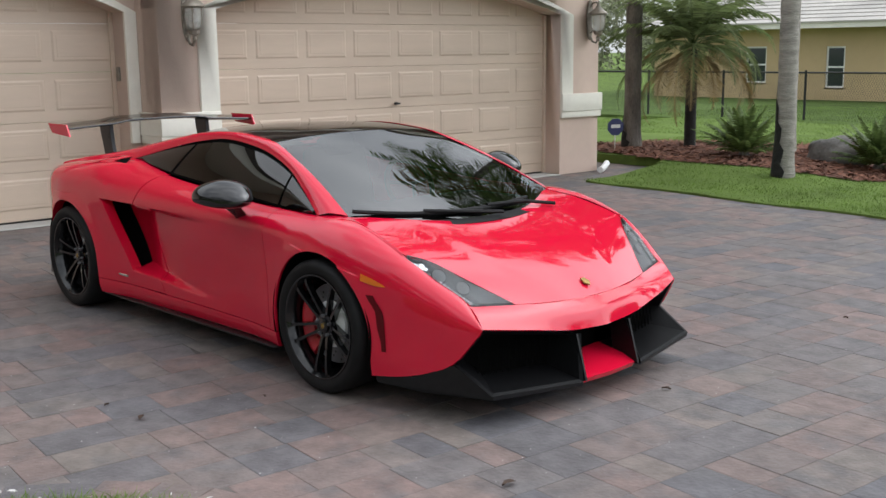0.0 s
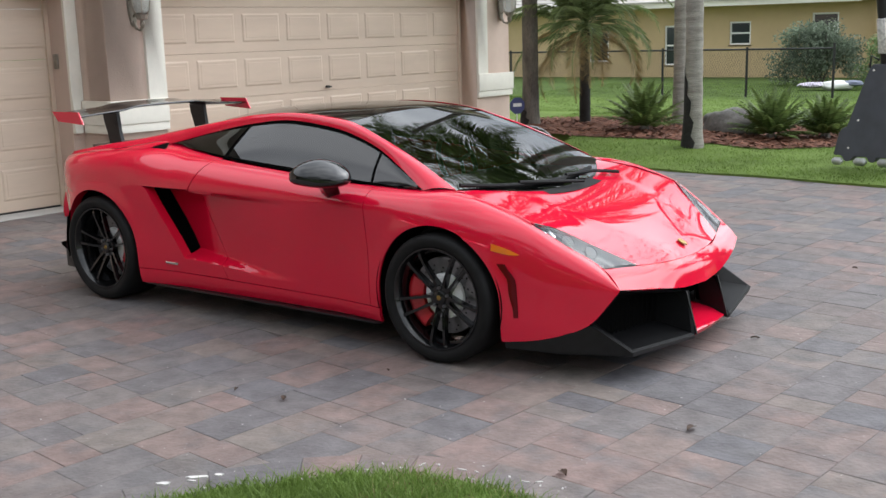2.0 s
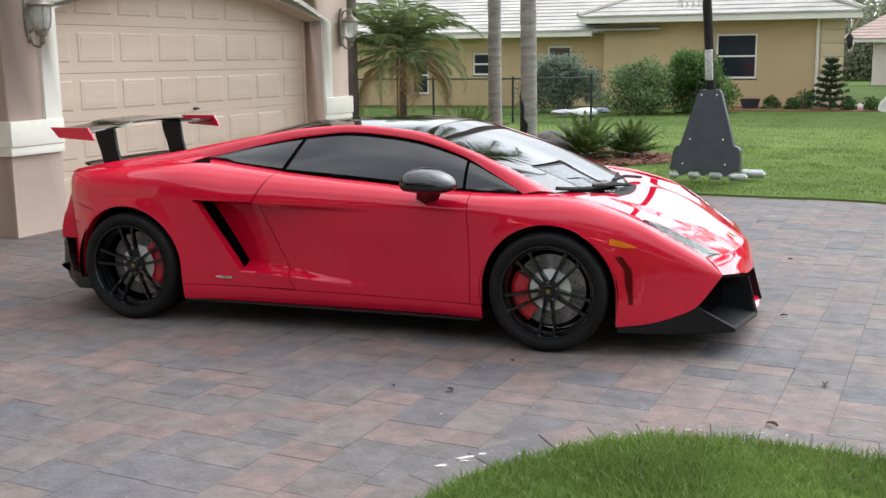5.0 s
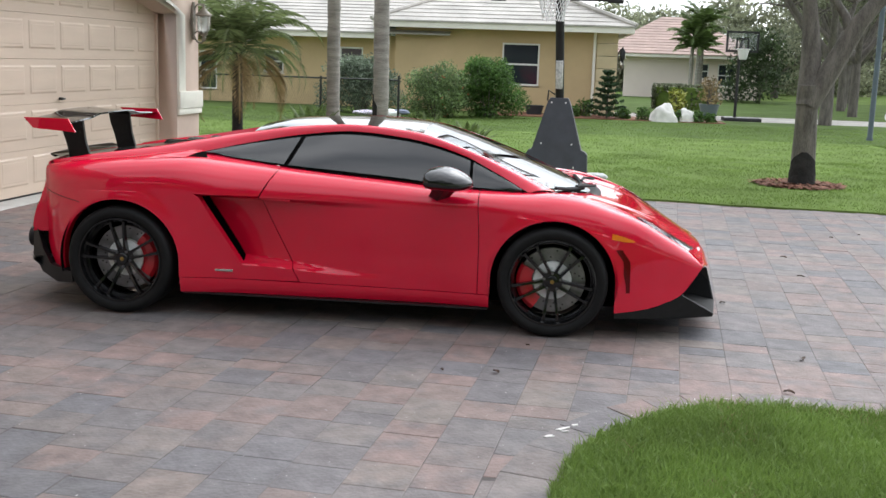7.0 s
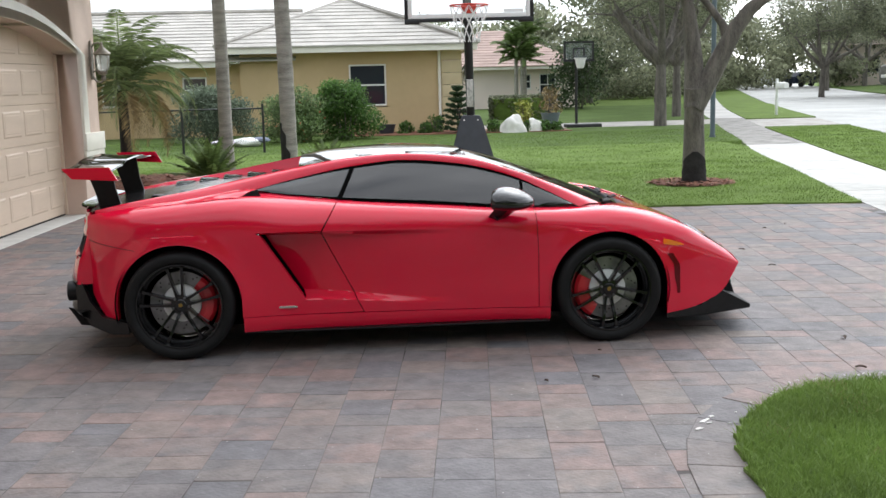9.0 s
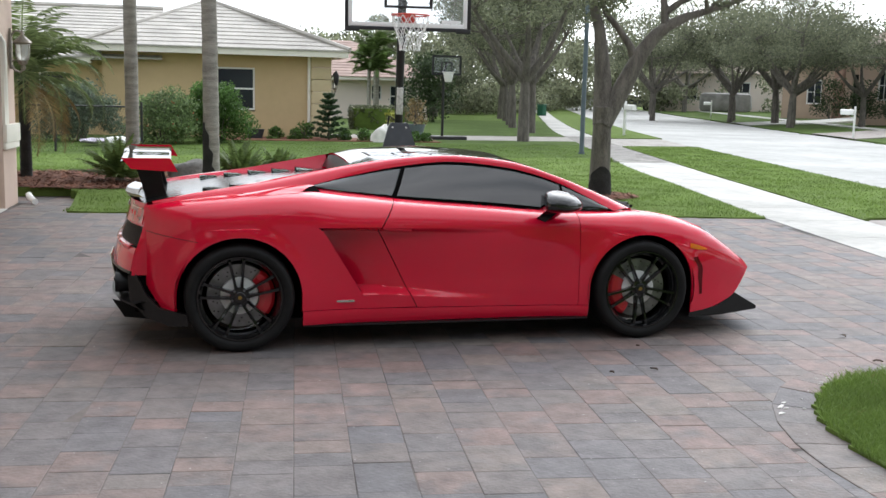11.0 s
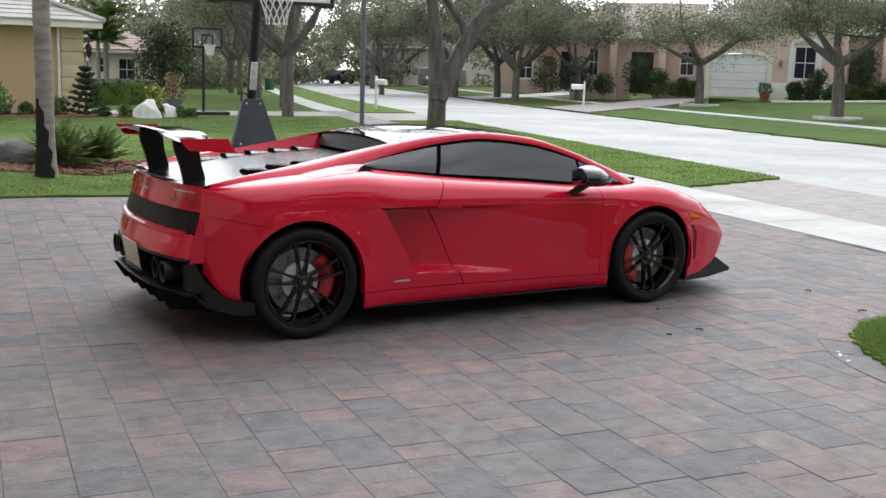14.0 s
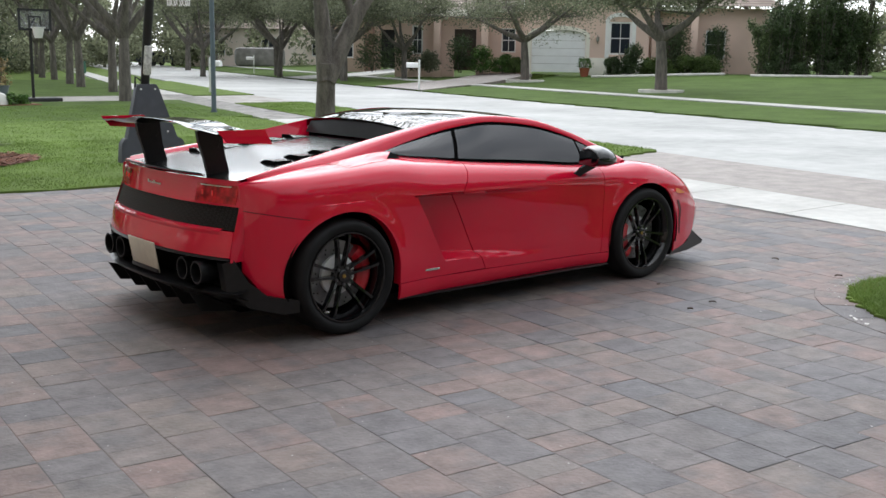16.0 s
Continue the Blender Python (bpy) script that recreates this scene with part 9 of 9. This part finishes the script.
# ---------- parked cars far down the street ----------
def parked_car(x, y, rz, paint, label, van=False):
    e = empty("parked_car", label, "car", pose(x, y, 0.0, 0, 0, rz), "cars down the street")
    L, H = (4.8, 1.75) if van else (4.6, 1.45)
    out = [(-L / 2, 0.35), (L / 2, 0.35), (L / 2 - 0.05, 0.75), (L / 2 - 1.0, 0.95), (L / 2 - 1.7, H), (-L / 2 + (0.3 if van else 0.9), H), (-L / 2 + 0.05, 0.95)]
    b = bmesh.new()
    prism(b, out, -0.88, 0.88, Matrix(((1, 0, 0, 0), (0, 0, 1, 0), (0, 1, 0, 0), (0, 0, 0, 1))))
    bmesh.ops.bevel(b, geom=b.edges[:], offset=0.08, segments=2, affect="EDGES")
    body = part("body", b, paint, e)
    b = bmesh.new()
    prism(b, [(L / 2 - 1.15, 1.0), (L / 2 - 1.75, H - 0.1), (-L / 2 + (0.5 if van else 1.0), H - 0.1), (-L / 2 + 0.3, 1.0)], -0.9, 0.9, Matrix(((1, 0, 0, 0), (0, 0, 1, 0), (0, 1, 0, 0), (0, 0, 0, 1))))
    part("side_glass", b, M_PANE, body)
    for sx in (-1, 1):
        for sy in (-1, 1):
            b = bmesh.new()
            tube(b, [(sx * L * 0.31, sy * 0.72, 0.33), (sx * L * 0.31, sy * 0.93, 0.33)], 0.33, 14)
            part("wheel", b, M_BLACKMETAL, e)
    return e


M_SILVER = mat("silver_paint", (0.5, 0.52, 0.54), 0.3, metal=0.4)
M_NAVY = mat("navy_paint", (0.02, 0.03, 0.07), 0.3)
M_TARP = mat("grey_tarpaulin", (0.24, 0.23, 0.22), 0.9, vary=0.2, scale=2)
parked_car(44.5, 108.0, 78, M_SILVER, "silver van parked down the street", True)
parked_car(44.8, 98.0, 20, M_NAVY, "dark blue car parked down the street")
b = bmesh.new()
box(b, -2.1, 2.1, -0.95, 0.95, -0.02, 1.55, 0.32)
for v in b.verts:
    v.co += Vector((0.1 * noise.noise(v.co), 0.1 * noise.noise(v.co + Vector((3, 0, 0))), 0.08 * noise.noise(v.co * 1.5)))
o = thing("covered_trailer", b, M_TARP, "trailer under a grey tarpaulin on a driveway", "trailer")
o.matrix_world = pose(43.6, 75.6, 0.35, 0, 0, -30)
b = bmesh.new()
box(b, -0.3, 0.3, -0.35, 0.35, 0.0, 1.0, 0.05)
box(b, -0.33, 0.33, -0.40, 0.38, 1.0, 1.08, 0.02)
o = thing("wheelie_bin", b, mat("bin_green", (0.02, 0.12, 0.07), 0.5), "green wheelie bin by the kerb", "bin")
o.matrix_world = pose(22.8, 63.0, 0.0, 0, 0, 30) @ Matrix.Scale(0.72, 4)

# ---------- small things on the paving ----------
for k, (x, y, s) in enumerate(((1.015, -1.685, 0.75), (0.745, -1.715, 0.55), (2.65, -1.09, 1.05), (3.21, 2.16, 0.9), (3.17, 1.34, 0.9), (2.42, 0.24, 0.7), (2.445, -1.735, 0.95), (3.9, 3.4, 0.7), (4.22, 3.66, 0.9), (2.4, 2.08, 0.5), (1.16, -1.14, 0.35), (1.95, -2.19, 0.6))):
    rng = np.random.default_rng(400 + k)
    b = bmesh.new()
    n = 7
    vs = []
    for i in range(n):
        f = i / (n - 1)
        w = 0.016 * s * math.sin(math.pi * lerp(0.08, 1, f) ** 0.8) + 0.001
        z = 0.006 + 0.005 * s * math.sin(f * 3.0) + 0.003 * rng.uniform()
        vs.append([b.verts.new(((f - 0.5) * 0.062 * s, -w, z + 0.006)), b.verts.new(((f - 0.5) * 0.062 * s, 0, z)), b.verts.new(((f - 0.5) * 0.062 * s, w, z + 0.008))])
    for p, q in zip(vs, vs[1:]):
        for i in range(2):
            b.faces.new((p[i], p[i + 1], q[i + 1], q[i]))
    o = thing("dry_leaf", b, M_DRYLEAF, "curled brown dry leaf on the paving", "leaf", "fallen leaves")
    o.matrix_world = pose(x, y, 0.0, 0, 0, rng.uniform(0, 360))

# white mortar splashes on the paving by the island
b = bmesh.new()
rng = np.random.default_rng(61)
spots = [(1.285, -2.575, 0.03, 0.014, 0.6), (1.345, -2.47, 0.04, 0.014, 0.75), (1.40, -2.41, 0.02, 0.010, 0.8), (1.36, -2.50, 0.025, 0.008, 0.3)]
for q in np.linspace(0, 1, 26):
    spots.append((lerp(1.46, 2.62, q) + rng.normal(0, 0.02), island_edge(lerp(1.46, 2.62, q)) + rng.uniform(0.02, 0.16), rng.uniform(0.004, 0.022), rng.uniform(0.002, 0.005), rng.uniform(0, 3.1)))
for x, y, la, lb, an in spots:
    ring = []
    for k in range(11):
        q = k * 0.5712
        w = rng.uniform(0.55, 1.15)
        px, py = la * w * math.cos(q), lb * w * math.sin(q)
        ring.append((x + px * math.cos(an) - py * math.sin(an), y + px * math.sin(an) + py * math.cos(an)))
    prism(b, ring, 0.0, 0.0085)
thing("mortar_splashes", b, mat("white_mortar", (0.52, 0.50, 0.48), 0.9, vary=0.15, scale=30), "white mortar splashes on the pavers by the turf", "mortar", kind="stuff", smooth=False)

# ---------- driveway pavers ----------
paving = empty("driveway", "tumbled red, grey and charcoal concrete pavers", "driveway", kind="structure")
b = bmesh.new()
box(b, -9, 5.0, -13, 8.5, -0.16, -0.0022)
box(b, 5.0, 5.83, 0.6, 6.0, -0.16, -0.0022)
thing("paver_bed", b, M_BED, "dark sand bed under the pavers", "sand bed", kind="structure")


def on_border(x, y, w):
    """Within w outside the turf island, or on it."""
    if x > 2.35:
        return y < -1.99 - 0.08 * (x - 2.35) + w
    if y < -3.45:
        return x > 1.28 - w
    return ((2.35 - x) / (1.07 + w)) ** 2 + ((y + 3.45) / (1.46 + w)) ** 2 < 1


def on_drive(x, y):
    if x > walk_w(y) - 0.01 or on_north_lawn(x, y) or on_border(x, y, 0.11):
        return False
    g = GM.inverted() @ Vector((x, y, 0))
    if g.y > YL and g.x < 0.0:
        return g.y > YR + 0.02 and y < 8.3
    return g.x > LB - 0.02 and y < 8.4


SP = 0.245
rng = np.random.default_rng(11)
near_meshes = {}
count = 0
jv, jf = [], []
for c in range(-40, 30):
    u = 0.625 + c * SP
    v = -12.0 + rng.uniform(0, 0.3)
    while v < 9.0:
        ln = (0.16, 0.245, 0.245, 0.33)[rng.integers(0, 4)]
        uc, vc = u + SP / 2, v + ln / 2
        x, y = uc * CU + vc * SU, -uc * SU + vc * CU
        v += ln
        if not on_drive(x, y):
            continue
        dz = rng.normal(0, 0.0007)
        tx, ty = rng.normal(0, 0.0022), rng.normal(0, 0.0022)
        near = -1.9 < x < 2.2 and -3.3 < y < -1.1 and count < 262
        hu, hv, bv = SP / 2 - 0.0011, ln / 2 - 0.0009, 0.0036
        ring0 = [(-hu, -hv), (hu, -hv), (hu, hv), (-hu, hv)]
        ring1 = [(-hu + bv, -hv + bv), (hu - bv, -hv + bv), (hu - bv, hv - bv), (-hu + bv, hv - bv)]
        ring0 = [(p + d[0], q + d[1]) for (p, q), d in zip(ring0, rng.uniform(-0.0009, 0.0009, (4, 2)))]
        ring1 = [(p + d[0], q + d[1]) for (p, q), d in zip(ring1, rng.uniform(-0.0016, 0.0016, (4, 2)))]
        loc = [(p, q, -0.05) for p, q in ring0] + [(p, q, -0.0016) for p, q in ring0] + [(p, q, 0.0) for p, q in ring1]
        fc = [(8, 9, 10, 11)] + [(k, (k + 1) % 4, 4 + (k + 1) % 4, 4 + k) for k in range(4)] + [(4 + k, 4 + (k + 1) % 4, 8 + (k + 1) % 4, 8 + k) for k in range(4)]
        if near:
            key = (round(ln, 3), int(rng.integers(0, 5)))
            if key not in near_meshes:
                me = bpy.data.meshes.new("paver")
                me.from_pydata(loc, [], fc)
                me.materials.append(M_PAVER_ONE)
                near_meshes[key] = me
            o = new("paver", near_meshes[key])
            o.parent = paving
            o.matrix_world = Matrix.Translation((x, y, dz)) @ Matrix.Rotation(-DIR, 4, "Z") @ Matrix.Rotation(tx, 4, "X") @ Matrix.Rotation(ty, 4, "Y")
            count += 1
        else:
            base = len(jv)
            for p, q, z in loc:
                jv.append((x + p * CU + q * SU, y - p * SU + q * CU, z + dz + tx * q - ty * p))
            jf += [tuple(base + k for k in f) for f in fc]
me = bpy.data.meshes.new("pavers")
me.from_pydata(jv, [], jf)
me.materials.append(M_PAVER)
o = new("paver_field", me)
o.parent = paving
o["kind"] = "stuff"

# border course that follows the turf island
def border_point(k, w):
    """Runs up the west side, round the corner and along the north side."""
    if k < 0:
        return 1.28 - w, -3.45 + k
    arc = 2.0
    if k < arc:
        q = math.pi - k / arc * math.pi / 2
        return 2.35 + (1.07 + w) * math.cos(q), -3.45 + (1.46 + w) * math.sin(q)
    return 2.35 + k - arc, -1.99 - 0.08 * (k - arc) + w


k = -2.6
while k < 4.4:
    ln = (0.20, 0.25, 0.30)[rng.integers(0, 3)]
    g = 0.0016
    cs = [border_point(k + g, -0.03), border_point(k + g, 0.225), border_point(k + ln - g, 0.225), border_point(k + ln - g, -0.03)]
    k += ln
    if cs[1][0] > walk_w(cs[1][1]) - 0.05:
        break
    cx, cy = sum(c[0] for c in cs) / 4, sum(c[1] for c in cs) / 4
    top = 0.0048 + rng.normal(0, 0.0008)
    loc = [(x - cx, y - cy, -0.05) for x, y in cs] + [(x - cx, y - cy, top - 0.0026) for x, y in cs] + [((x - cx) * 0.976, (y - cy) * 0.976, top) for x, y in cs]
    me = bpy.data.meshes.new("paver")
    me.from_pydata(loc, [], [tuple(reversed(f)) for f in fc])
    me.materials.append(M_PAVER_ONE)
    o = new("paver", me)
    o.parent = paving
    o.matrix_world = Matrix.Translation((cx, cy, 0.0))
